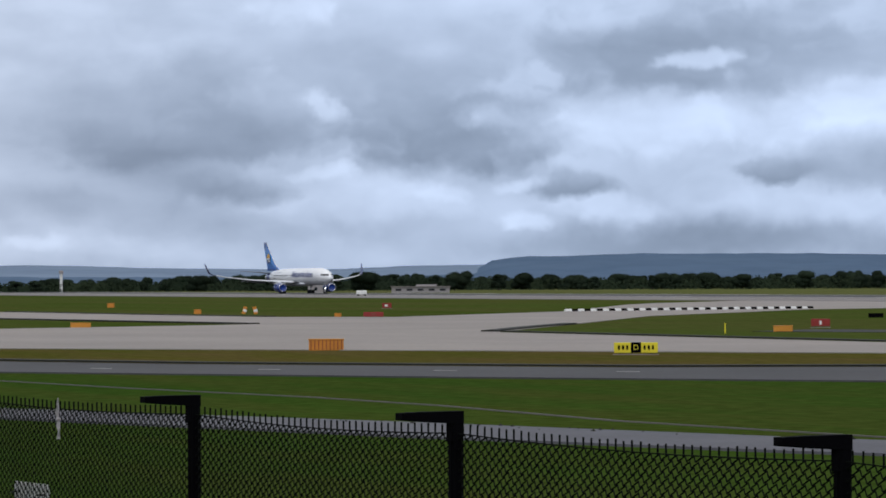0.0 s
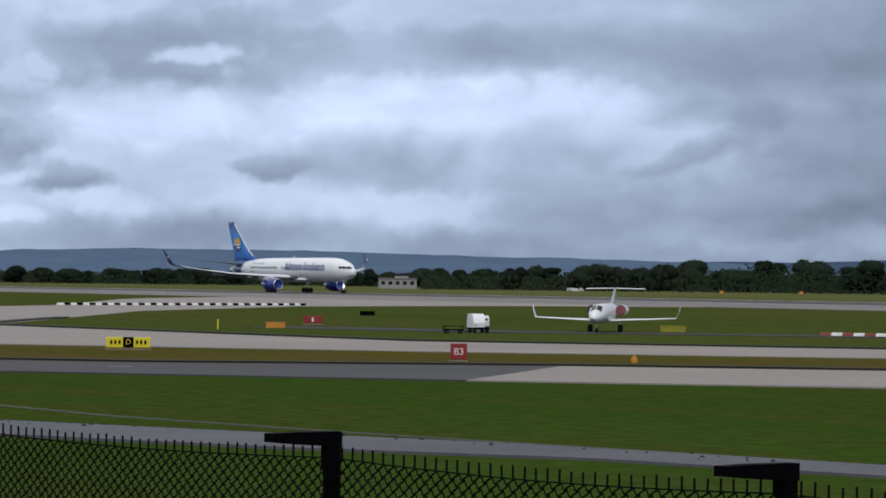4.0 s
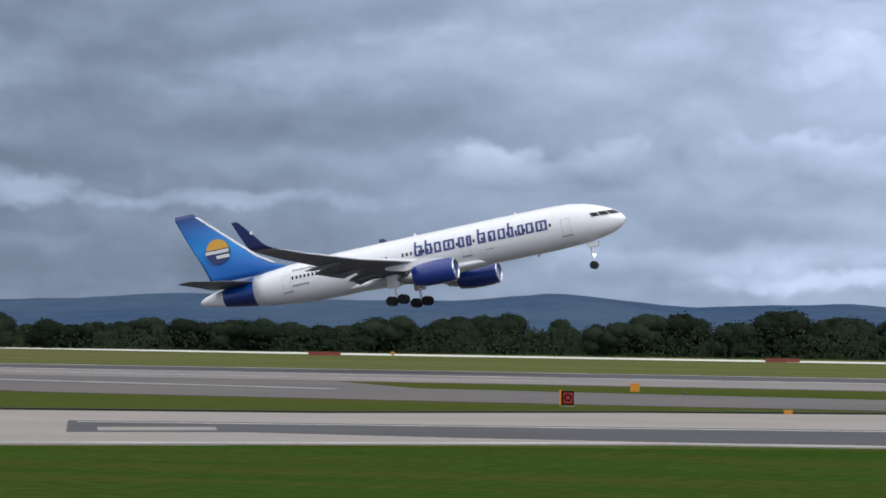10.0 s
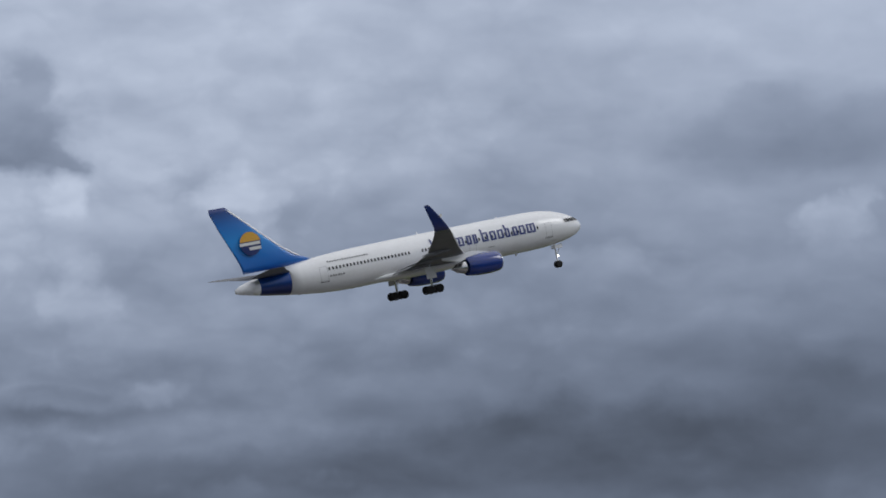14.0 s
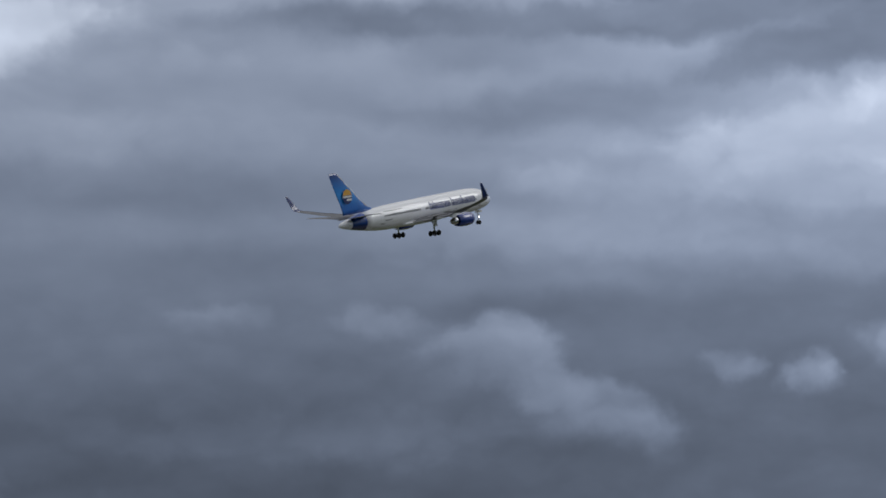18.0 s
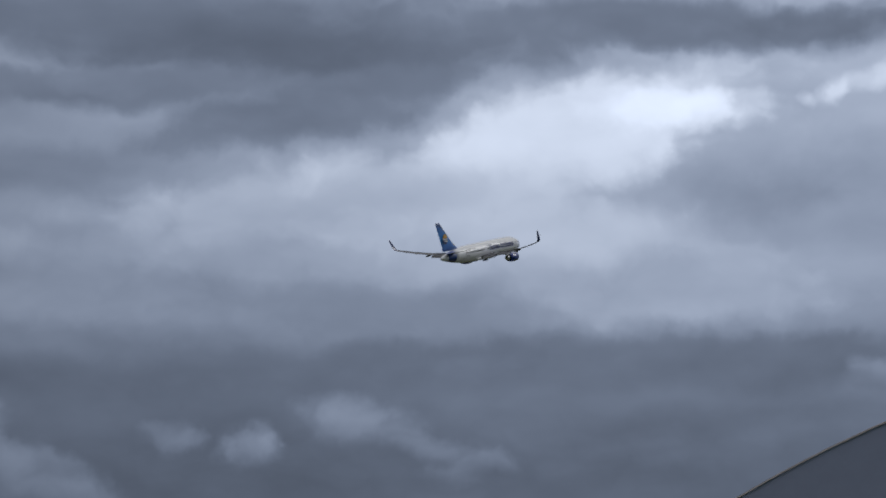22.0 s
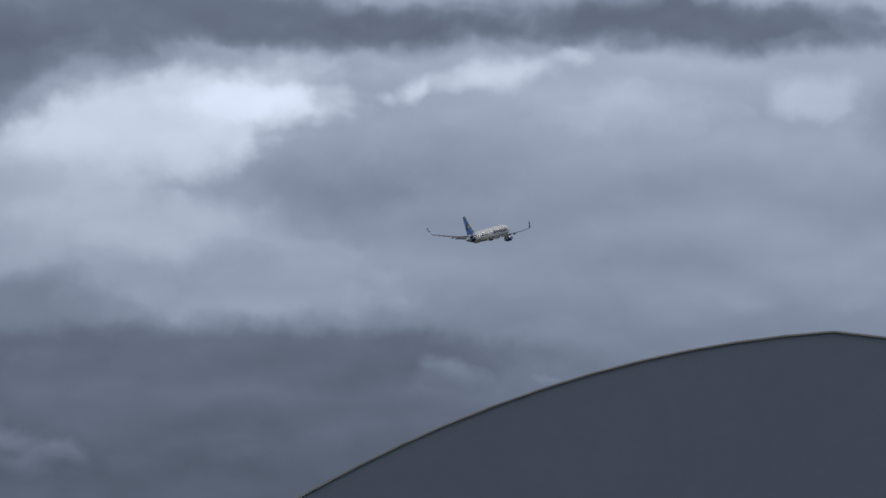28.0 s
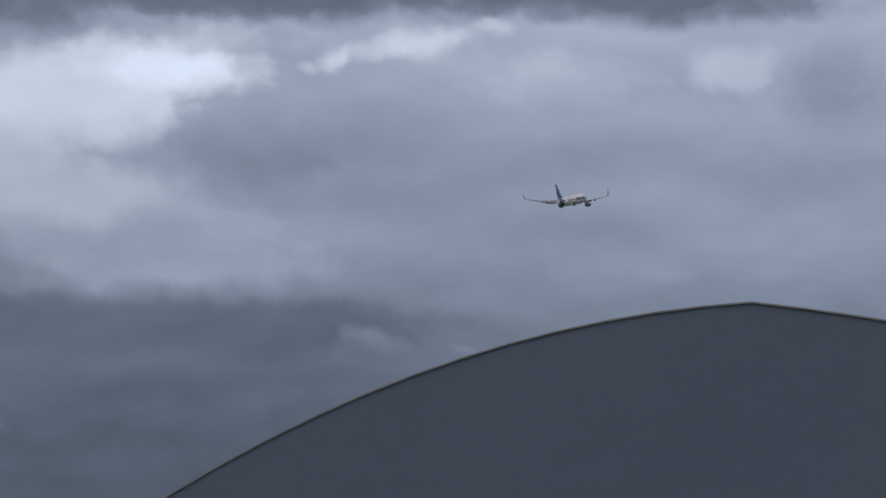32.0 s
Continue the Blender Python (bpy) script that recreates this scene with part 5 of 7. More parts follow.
def spray(verts, faces, rng, p, out, s):
    """A small bent spray of leaves at p, facing roughly outwards."""
    n = (out.normalized() + Vector((rng.gauss(0, .35), rng.gauss(0, .35), rng.gauss(0, .35)))).normalized()
    u = n.cross(Vector((rng.gauss(0, 1), rng.gauss(0, 1), rng.gauss(0, 1)))).normalized()
    v = n.cross(u)
    k = len(verts)
    verts += [p + u * s * rng.uniform(.7, 1.4) - n * s * .3, p + v * s * rng.uniform(.5, 1.1), p - u * s * rng.uniform(.7, 1.4) - n * s * .3, p - v * s * rng.uniform(.5, 1.1)]
    faces += [(k, k + 1, k + 3), (k + 1, k + 2, k + 3)]


def crown_mesh(rng, height, width, clumps, trunk=.05):
    """A crown of many small ragged leaf clumps, set out over a few limbs."""
    verts, faces = [], []
    lobes = [(Vector((rng.uniform(-.33, .33) * width, rng.uniform(-.33, .33) * width, height * rng.uniform(.42, .80))), rng.uniform(.20, .34) * width) for _ in range(7)]
    lobes.append((Vector((0, 0, height * .62)), width * .36))
    lobes += [(Vector((math.cos(a) * .2 * width, math.sin(a) * .2 * width, height * .28)), width * .26) for a in (0, 2.1, 4.2)]
    lobes.append((Vector((0, 0, height * .80)), width * .22))
    # a ragged inner mass of foliage, so that the crown is dense
    for c, r in lobes:
        n = len(verts)
        for i in range(5):
            for k in range(8):
                a, b = 2 * math.pi * k / 8, math.pi * (i + .5) / 5
                q = r * rng.uniform(.66, .90)
                p = c + Vector((q * math.cos(a) * math.sin(b), q * math.sin(a) * math.sin(b), q * math.cos(b)))
                verts.append(Vector((p.x, p.y, max(p.z, height * trunk))))
        for i in range(4):
            for k in range(8):
                j = (k + 1) % 8
                faces.append((n + i * 8 + k, n + (i + 1) * 8 + k, n + (i + 1) * 8 + j, n + i * 8 + j))
        faces += [tuple(range(n, n + 8)), tuple(range(n + 32, n + 40))[::-1]]
    for _ in range(clumps):
        c, r = rng.choice(lobes)
        d = Vector((rng.gauss(0, 1), rng.gauss(0, 1), rng.gauss(0, .9))).normalized()
        p = c + d * r * rng.uniform(.74, .97)
        if p.z < height * trunk:
            continue
        spray(verts, faces, rng, p, d + Vector((0, 0, .25)), width * rng.uniform(.010, .028))
    return [tuple(v) for v in verts], faces


def make_tree(rng, height, width, clumps):
    tree = thing("tree", None, "dark green broadleaf tree at the airfield edge", "tree", "tree belt")
    bm = rodded((0, 0, -.3), (0, 0, height * .5), height * .03, height * .014, 7)
    for _ in range(5):
        z = height * rng.uniform(.22, .45)
        a = rng.uniform(0, 6.28)
        rod(bm, (0, 0, z), (math.cos(a) * width * .3, math.sin(a) * width * .3, z + height * .25), height * .012, height * .004, 5)
    part("trunk", bm, BARK, tree)
    part("crown", crown_mesh(rng, height, width, clumps), LEAF, tree, smooth=True)
    return tree


def build_trees():
    rng = random.Random(11)
    kinds = [make_tree(rng, 10.0, w, 4600) for w in (8.5, 10.5, 7.0, 12.0)]
    used = 0
    az = -80.0
    while az < 34:
        top = between(TREE_TOP, az)
        dist = (1240 if az < -57 else 1030) * rng.uniform(.97, 1.08)
        h = (dist * math.tan(radians(top * (1.04 - .62 * rng.random() ** 1.7))) + EYE.z) * 1.05
        p = bearing(az) * dist
        m = Matrix.Translation((p.x, p.y, 0)) @ Matrix.Rotation(rng.uniform(0, 6.28), 4, "Z")
        k = kinds[used % 4] if used < 4 else None
        ob = k or copy_thing(rng.choice(kinds), m)
        ob.matrix_world = m
        ob.scale = [h / 10 * rng.uniform(1.1, 1.75)] * 2 + [h / 10]
        used += 1
        az += math.degrees(max(h, 6.5) * .95 / dist) * rng.uniform(.45, 1.35)
    # single large trees
    for az, top, dist, w in ((-39.85, .74, 1010, .85), (-39.35, .79, 1020, .95), (-38.95, .70, 1015, .8), (-27.2, .78, 1004, 1.7), (-26.6, .70, 1006, 1.4), (-3.5, .74, 1008, 1.3), (-2.95, .66, 1010, 1.0), (-30.6, .78, 1004, 2.0), (-31.3, .70, 1006, 1.9), (-29.9, .70, 1008, 1.8)):
        h = (dist * math.tan(radians(top)) + EYE.z) * 1.05
        p = bearing(az) * dist
        ob = copy_thing(rng.choice(kinds), Matrix.Translation((p.x, p.y, 0)) @ Matrix.Rotation(rng.uniform(0, 6.28), 4, "Z"))
        ob.scale = (h / 10 * w, h / 10 * w, h / 10)
        tagged(ob, "large dark rounded broadleaf tree standing above the belt")
    for az, top in ((-44.62, .50), (-44.38, .56), (-44.16, .53), (-43.92, .57), (-43.66, .52), (-43.42, .55)):
        h = (990 * math.tan(radians(top)) + EYE.z) * 1.08
        p = bearing(az) * 990
        ob = copy_thing(rng.choice(kinds), Matrix.Translation((p.x, p.y, 0)) @ Matrix.Rotation(rng.uniform(0, 6.28), 4, "Z"))
        ob.scale = (h / 10 * .26, h / 10 * .26, h / 10)
        tagged(ob, "slender upright poplar in a row above the belt")


def build_scrub():
    """The unbroken undergrowth and far wood that fills the belt."""
    rng = random.Random(5)
    verts, faces = [], []
    for _ in range(150000):
        az = rng.uniform(-82, 36)
        top = between(TREE_TOP, az)
        depth = rng.random()
        dist = (1230 if az < -57 else 994) * (1.0 + .13 * depth)
        h = dist * math.tan(radians(top)) + EYE.z
        lump = noise.noise((az * 2.2, depth * 3, 4))
        z = h * rng.random() ** 1.15 * (.70 + .22 * lump)
        if -3.5 < az < -.7 and depth < .4:
            z *= .62 + .2 * lump  # low bushes before the farm sheds
        toward = -bearing(az)
        spray(verts, faces, rng, bearing(az) * dist + Vector((0, 0, z)), toward + Vector((.5 * noise.noise((az * 5, z * .4, 1)), 0, .45 + .6 * noise.noise((az * 6, z * .5, depth * 9)))), rng.uniform(.22, .52))
    # the dense heart of the belt, behind the sprays
    steps = 1500
    for i in range(steps + 1):
        az = -82 + 118 * i / steps
        dist = (1230 if az < -57 else 1020) * 1.12
        h = dist * math.tan(radians(between(TREE_TOP, az))) + EYE.z
        for k in range(4):
            verts.append(bearing(az) * (dist + 9 * noise.noise((az * 7, k, 2))) + Vector((0, 0, h * (-.02, .25, .45, .56 + .16 * noise.noise((az * 2.2, 1.5, 4)) + .10 * noise.noise((az * 9, 0, 8)))[k])))
        if i:
            n = len(verts) - 8
            faces += [(n + k, n + 4 + k, n + 5 + k) for k in range(3)] + [(n + k, n + 5 + k, n + 1 + k) for k in range(3)]
    solo("woodland", ([tuple(v) for v in verts], faces), SCRUB, "dark green hedges and scrub along the airfield boundary", "woodland", "stuff", smooth=True)


build_trees()
build_scrub()

# ---- things on the airfield ----
def facing(az, dist, turn=0.0, z=0.0):
    """A pose on the ground in that direction; its -y side faces the viewer, turned by turn degrees."""
    p = bearing(az) * dist
    return Matrix.Translation((p.x, p.y, z)) @ Matrix.Rotation(radians(-az + turn), 4, "Z")


def letters(text, size, mat, parent, at, name="lettering"):
    curve = bpy.data.curves.new(name, "FONT")
    curve.body, curve.size, curve.align_x, curve.align_y, curve.extrude = text, size, "CENTER", "CENTER", 0.004
    tmp = bpy.data.objects.new(name, curve)
    scene.collection.objects.link(tmp)
    me = bpy.data.meshes.new_from_object(tmp.evaluated_get(bpy.context.evaluated_depsgraph_get()))
    bpy.data.objects.remove(tmp)
    me.materials.clear()
    me.materials.append(mat)
    ob = new(name, me)
    ob.parent = parent
    ob.matrix_basis = Matrix.Translation(at) @ Matrix.Rotation(radians(90), 4, "X")
    return ob


def sign_box(name, label, az, dist, w, h, mat, deep=.28, group="taxiway signs", legs=True, turn=0.0, category="sign"):
    """A boxed sign on short legs; returns it, its front lies at y = -deep / 2."""
    ob = thing(name, facing(az, dist, turn), label, category, group)
    z0 = .10 if legs else 0.0
    part("housing", boxed((w, deep, h), (0, 0, z0 + h / 2), .02), mat, ob)
    if legs:
        for s in (-1, 1):
            part("leg", rodded((s * w * .36, 0, -.03), (s * w * .36, 0, z0 + .03), .03), DARK, ob)
        part("plinth", boxed((w + .1, deep + .12, .05), (0, 0, .015)), CONCRETE, ob)
    return ob


def bar(parent, x, z, w, h, mat, y, name="marking_bar"):
    return part(name, boxed((w, .012, h), (x, y - .006, z)), mat, parent)


def build_signs():
    # large orange cabinet with vertical ribs
    ob = sign_box("equipment_cabinet", "long orange ribbed equipment cabinet on the grass", -67.68, 169, 1.82, .56, ORANGE, .5, "", False, category="cabinet")
    part("lid", boxed((1.9, .58, .06), (0, 0, .59), .015), AMBER, ob, "lighter orange lid")
    for k in range(9):
        part("rib", boxed((.04, .03, .5), (-.8 + k * .2, -.26, .29)), STRIPE_RED, ob)
    # direction board in yellow and black
    ob = sign_box("direction_sign", "yellow taxiway direction sign with black centre panel", -62.18, 156, 2.12, .50, SIGN_YELLOW, .22)
    bar(ob, 0, .36, .5, .5, BLACK, -.113, "centre_panel")
    letters("D", .36, SIGN_YELLOW, ob, (0, -.135, .36))
    for x in (-.82, -.62, -.42, .42, .62, .82):
        bar(ob, x, .36, .10, .2, BLACK, -.113)
    # red mandatory signs
    ob = sign_box("mandatory_sign", "square red sign with white lettering on the verge", -56.32, 140, .72, .68, RED, .2)
    letters("B3", .42, STRIPE_WHITE, ob, (0, -.112, .42))
    ob = sign_box("mandatory_sign", "red sign with one pale bar standing in grass", -58.92, 243, 1.42, .56, RED, .22)
    bar(ob, 0, .37, .16, .3, STRIPE_WHITE, -.112)
    ob = sign_box("mandatory_sign", "long low red sign beside the taxiway bend", -66.84, 322, 2.0, .46, RED, .25)
    bar(ob, 0, .33, .5, .26, STRIPE_RED, -.127)
    ob = sign_box("mandatory_sign", "small dark red sign near the runway", -66.60, 430, 1.25, .62, RED, .25)
    bar(ob, -.1, .4, .4, .3, STRIPE_WHITE, -.127)
    ob = sign_box("runway_sign", "black and red runway holding sign in grass", 6.25, 243, 3.35, .70, RED, .3)
    bar(ob, -1.38, .45, .62, .66, BLACK, -.152, "black_panel")
    bar(ob, -1.38, .45, .3, .3, SIGN_YELLOW, -.165)
    for k in range(5):
        bar(ob, -.6 + k * .42, .45, .18, .26, TRIM, -.152)
    ob = sign_box("runway_sign", "yellow sign with a red no-entry end panel", -2.3, 228, 1.85, .60, AMBER, .3)
    part("end_panel", boxed((.66, .3, .68), (1.28, 0, .42), .02), RED, ob, "dark red end panel")
    part("end_disc", turned([(-.165, .17), (-.163, .25), (-.15, .25), (-.15, .17)], "y", 20, (1.28, 0, .42)), TRIM, ob, "pale ring")
    part("ring_middle", turned([(-.172, .02), (-.17, .17), (-.15, .17)], "y", 20, (1.28, 0, .42)), RED, ob)
    ob = sign_box("no_entry_sign", "black and red no-entry sign with orange edge board", -15.07, 188, .74, .80, BLACK, .25)
    part("face", boxed((.56, .02, .64), (.02, -.132, .50), .004), RED, ob, "dark red face")
    part("ring", turned([(-.146, .15), (-.15, .22), (-.141, .22), (-.141, .15)], "y", 20, (.02, 0, .52)), BLACK, ob, "black ring")
    part("ring_middle", turned([(-.156, .02), (-.154, .14), (-.141, .14)], "y", 20, (.02, 0, .52)), RED, ob)
    part("edge_board", boxed((.12, .5, .84), (-.43, .1, .52), .01), ORANGE, ob, "orange edge board")
    ob = sign_box("lighting_cabinet", "orange lighting cabinet with dark end panel", -27.2, 166, 1.12, .56, AMBER, .5, "", False, category="cabinet")
    part("end_panel", boxed((.14, .5, .6), (.63, 0, .3), .015), DARK, ob)
    part("lid", boxed((1.2, .56, .05), (0, 0, .585), .01), ORANGE, ob)
    ob = sign_box("lighting_cabinet", "orange lighting cabinet beside the near taxiway", 7.08, 128, 1.28, .62, AMBER, .5, "", False, category="cabinet")
    part("lid", boxed((1.36, .56, .05), (0, 0, .645), .01), ORANGE, ob)
    # low orange and black boxes in the grass
    for label, az, dist, w, h, mat in (("low orange marker box in airfield grass", -59.58, 224, 1.32, .40, AMBER), ("low orange marker box in airfield grass", -72.02, 259, 1.6, .40, AMBER),
                                       ("low black marker box in airfield grass", -57.95, 305, 1.4, .38, BLACK), ("yellow-green marker board beside parked aircraft", -52.52, 226, 1.75, .42, OLIVE),
                                       ("small orange box near the runway", -71.49, 465, 1.0, .62, ORANGE), ("small orange box near the runway", -69.96, 367, .8, .5, ORANGE),
                                       ("small orange box near the runway", -67.47, 330, .7, .35, ORANGE), ("small orange box beside exit taxiway", -13.88, 252, .74, .62, AMBER),
                                       ("low yellow light housing at taxiway edge", -11.17, 174, .46, .24, AMBER)):
        ob = sign_box("marker_box", label, az, dist, w, h, mat, .35, "marker boxes", False, category="marker")
        part("lid", boxed((w + .06, .4, .035), (0, 0, h + .015), .008), mat, ob)
    # slanted orange and white boards
    for az, dist, lean in ((-69.13, 364, 18), (-68.94, 362, -14)):
        ob = thing("marker_board", facing(az, dist), "tilted orange and white marker board", "marker", "marker boards")
        part("board", boxed((.42, .08, .85), (0, 0, .43), .01, Matrix.Rotation(radians(lean), 4, "Y")), ORANGE, ob)
        part("stripe", boxed((.43, .09, .3), (.05, 0, .40), .01, Matrix.Rotation(radians(lean), 4, "Y")), STRIPE_WHITE, ob)
    # yellow wind-swept post, orange beacons
    ob = thing("marker_post", facing(-60.6, 218), "thin yellow marker post in grass", "marker")
    part("post", rodded((0, 0, -.03), (0, 0, .62), .05), SIGN_YELLOW, ob)
    part("cap", rodded((0, 0, .6), (0, 0, .68), .075), SIGN_YELLOW, ob)
    for az, dist, s in ((-53.2, 140, .27), (-44.09, 189, .50)):
        ob = thing("beacon_box", facing(az, dist), "squat orange beacon box with small lamp", "beacon", "beacons")
        part("body", boxed((s, s, s * .95), (0, 0, s * .47), .03), ORANGE, ob)
        part("lamp", turned([(s * .94, s * .2), (s * 1.15, s * .2), (s * 1.32, s * .08)], "z", 12), AMBER, ob)
    # edge lights along the far taxiway and runway
    for az, dist in ((1.0, 216), (1.44, 214), (8.05, 186), (7.6, 160), (-9.0, 205), (-13.0, 236)):
        ob = thing("edge_light", facing(az, dist), "small dark edge light on short stem", "light", "edge lights")
        part("stem", rodded((0, 0, -.02), (0, 0, .2), .06), DARK, ob)
        part("lens", turned([(.18, .10), (.27, .10), (.32, .04)], "z", 10), BROWN, ob)
    # yellow and white lights beyond the runway
    for az, dist, mat in ((-45.28, 810, AMBER), (-44.53, 812, AMBER), (-51.67, 830, AMBER), (-50.27, 840, AMBER), (-25.74, 650, AMBER), (-18.19, 800, AMBER), (4.62, 790, SIGN_YELLOW), (-43.9, 700, STRIPE_WHITE), (-7.32, 760, STRIPE_WHITE), (10.93, 700, STRIPE_WHITE)):
        ob = thing("approach_light", facing(az, dist), "small approach light box beyond the runway", "light", "approach lights")
        part("box", boxed((1.0, .6, .75), (0, 0, .75), .05), mat, ob)
        part("post", rodded((0, 0, -.05), (0, 0, .4), .12), DARK, ob)
    # red and yellow boards on the far taxiway
    for label, az, dist, w, h, mat in (("long low red barrier board on far taxiway", -26.24, 680, 5.5, .8, STRIPE_RED), ("long low red barrier board on far taxiway", -19.40, 800, 8.0, .9, STRIPE_RED),
                                       ("long low red barrier board on far taxiway", -11.28, 800, 8.4, 1.0, STRIPE_RED), ("long low red barrier board on far taxiway", -5.98, 800, 8.0, 1.0, STRIPE_RED),
                                       ("short red barrier board on far taxiway", -2.63, 800, 3.2, .9, STRIPE_RED), ("long yellow barrier board beyond the runway", 4.1, 734, 9.4, 1.2, AMBER),
                                       ("long yellow barrier board beyond the runway", 13.3, 648, 9.6, 1.45, AMBER), ("long low red barrier board on far taxiway", -36.3, 1000, 9.0, 1.6, STRIPE_RED),
                                       ("white low board at the wood's edge", -54.26, 1000, 5.2, 1.0, STRIPE_WHITE)):
        ob = sign_box("barrier_board", label, az, dist, w, h, mat, .5, "barrier boards", False, category="barrier")
        for s in (-1, 1):
            part("foot", boxed((.4, 1.2, .12), (s * w * .4, 0, .04), .02), DARK, ob)


def build_barriers():
    """Striped plastic barriers: single blocks end to end."""
    def row(a, b, count, mats, h, group, label, lit=()):
        a, b = Vector(a), Vector(b)
        step = (b - a) / count
        turn = math.atan2(step.y, step.x)
        ln = step.length * .96
        meshes = []
        for mat in mats:
            bm = loft([[Vector((x, y, z)) for y, z in ((-.22, 0), (.22, 0), (.14, h * .8), (.09, h), (-.09, h), (-.14, h * .8))] for x in (-ln / 2, ln / 2)])
            me = bpy.data.meshes.new("barrier_block")
            bm.to_mesh(me)
            bm.free()
            me.materials.append(mat)
            meshes.append(me)
        for k in range(count):
            p = a + step * (k + .5)
            ob = new("barrier_block", meshes[k % len(mats)])
            ob.matrix_world = Matrix.Translation((p.x, p.y, 0.02)) @ Matrix.Rotation(turn, 4, "Z")
            tagged(ob, label[k % len(mats)], "barrier", group)
            if k in lit:
                lamp = part("warning_lamp", turned([(h, .05), (h + .06, .055), (h + .1, .02)], "z", 8), ORANGE, ob)
    row((-167.5, 141), (-134.5, 157.5), 46, (STRIPE_RED, STRIPE_WHITE), .21, "striped barrier line", ("dark red plastic barrier block in a striped row", "white plastic barrier block in a striped row"), (8, 20, 26, 34, 38))
    row((-334, 167), (-342, 205), 42, (STRIPE_WHITE, BLACK), .30, "black and white barrier line", ("white barrier block across the closed exit", "black barrier block across the closed exit"))


def build_cabinets():
    for az, dist, s in ((-37.91, 84.6, 1), (-37.11, 84.2, -1)):
        ob = thing("marker_cabinet", facing(az, dist, 18 * s), "upright amber cabinet with rounded top and pale side", "cabinet", "amber cabinets")
        outline = [(-.14, .04), (.14, .04), (.15, .10), (.15, .60), (.12, .68), (.05, .73), (-.05, .73), (-.12, .68), (-.15, .60), (-.15, .10)]
        part("body", loft([[Vector((x * q, y, z)) for x, z in outline] for y, q in ((-.13, .93), (-.11, 1.0), (.11, 1.0), (.13, .93))]), AMBER, ob)
        part("side_panel", boxed((.03, .20, .54), (s * .166, 0, .36), .01), STRIPE_WHITE, ob, "pale grey side panel")
        part("base", boxed((.36, .32, .07), (0, 0, .015), .01), CONCRETE, ob)
        part("label_plate", boxed((.13, .012, .09), (.03 * s, -.134, .13)), BLACK, ob)


# ---- fence by the viewing mound ----
FENCE_POSTS = [(-25.0, 5.85), (-21.9, 6.22), (-18.3, 6.65), (-15.3, 7.01), (-12.1, 7.40), (-9.37, 7.73), (-6.38, 8.08), (-3.3, 8.45), (-.3, 8.82)]
FENCE_TOP = 2.92


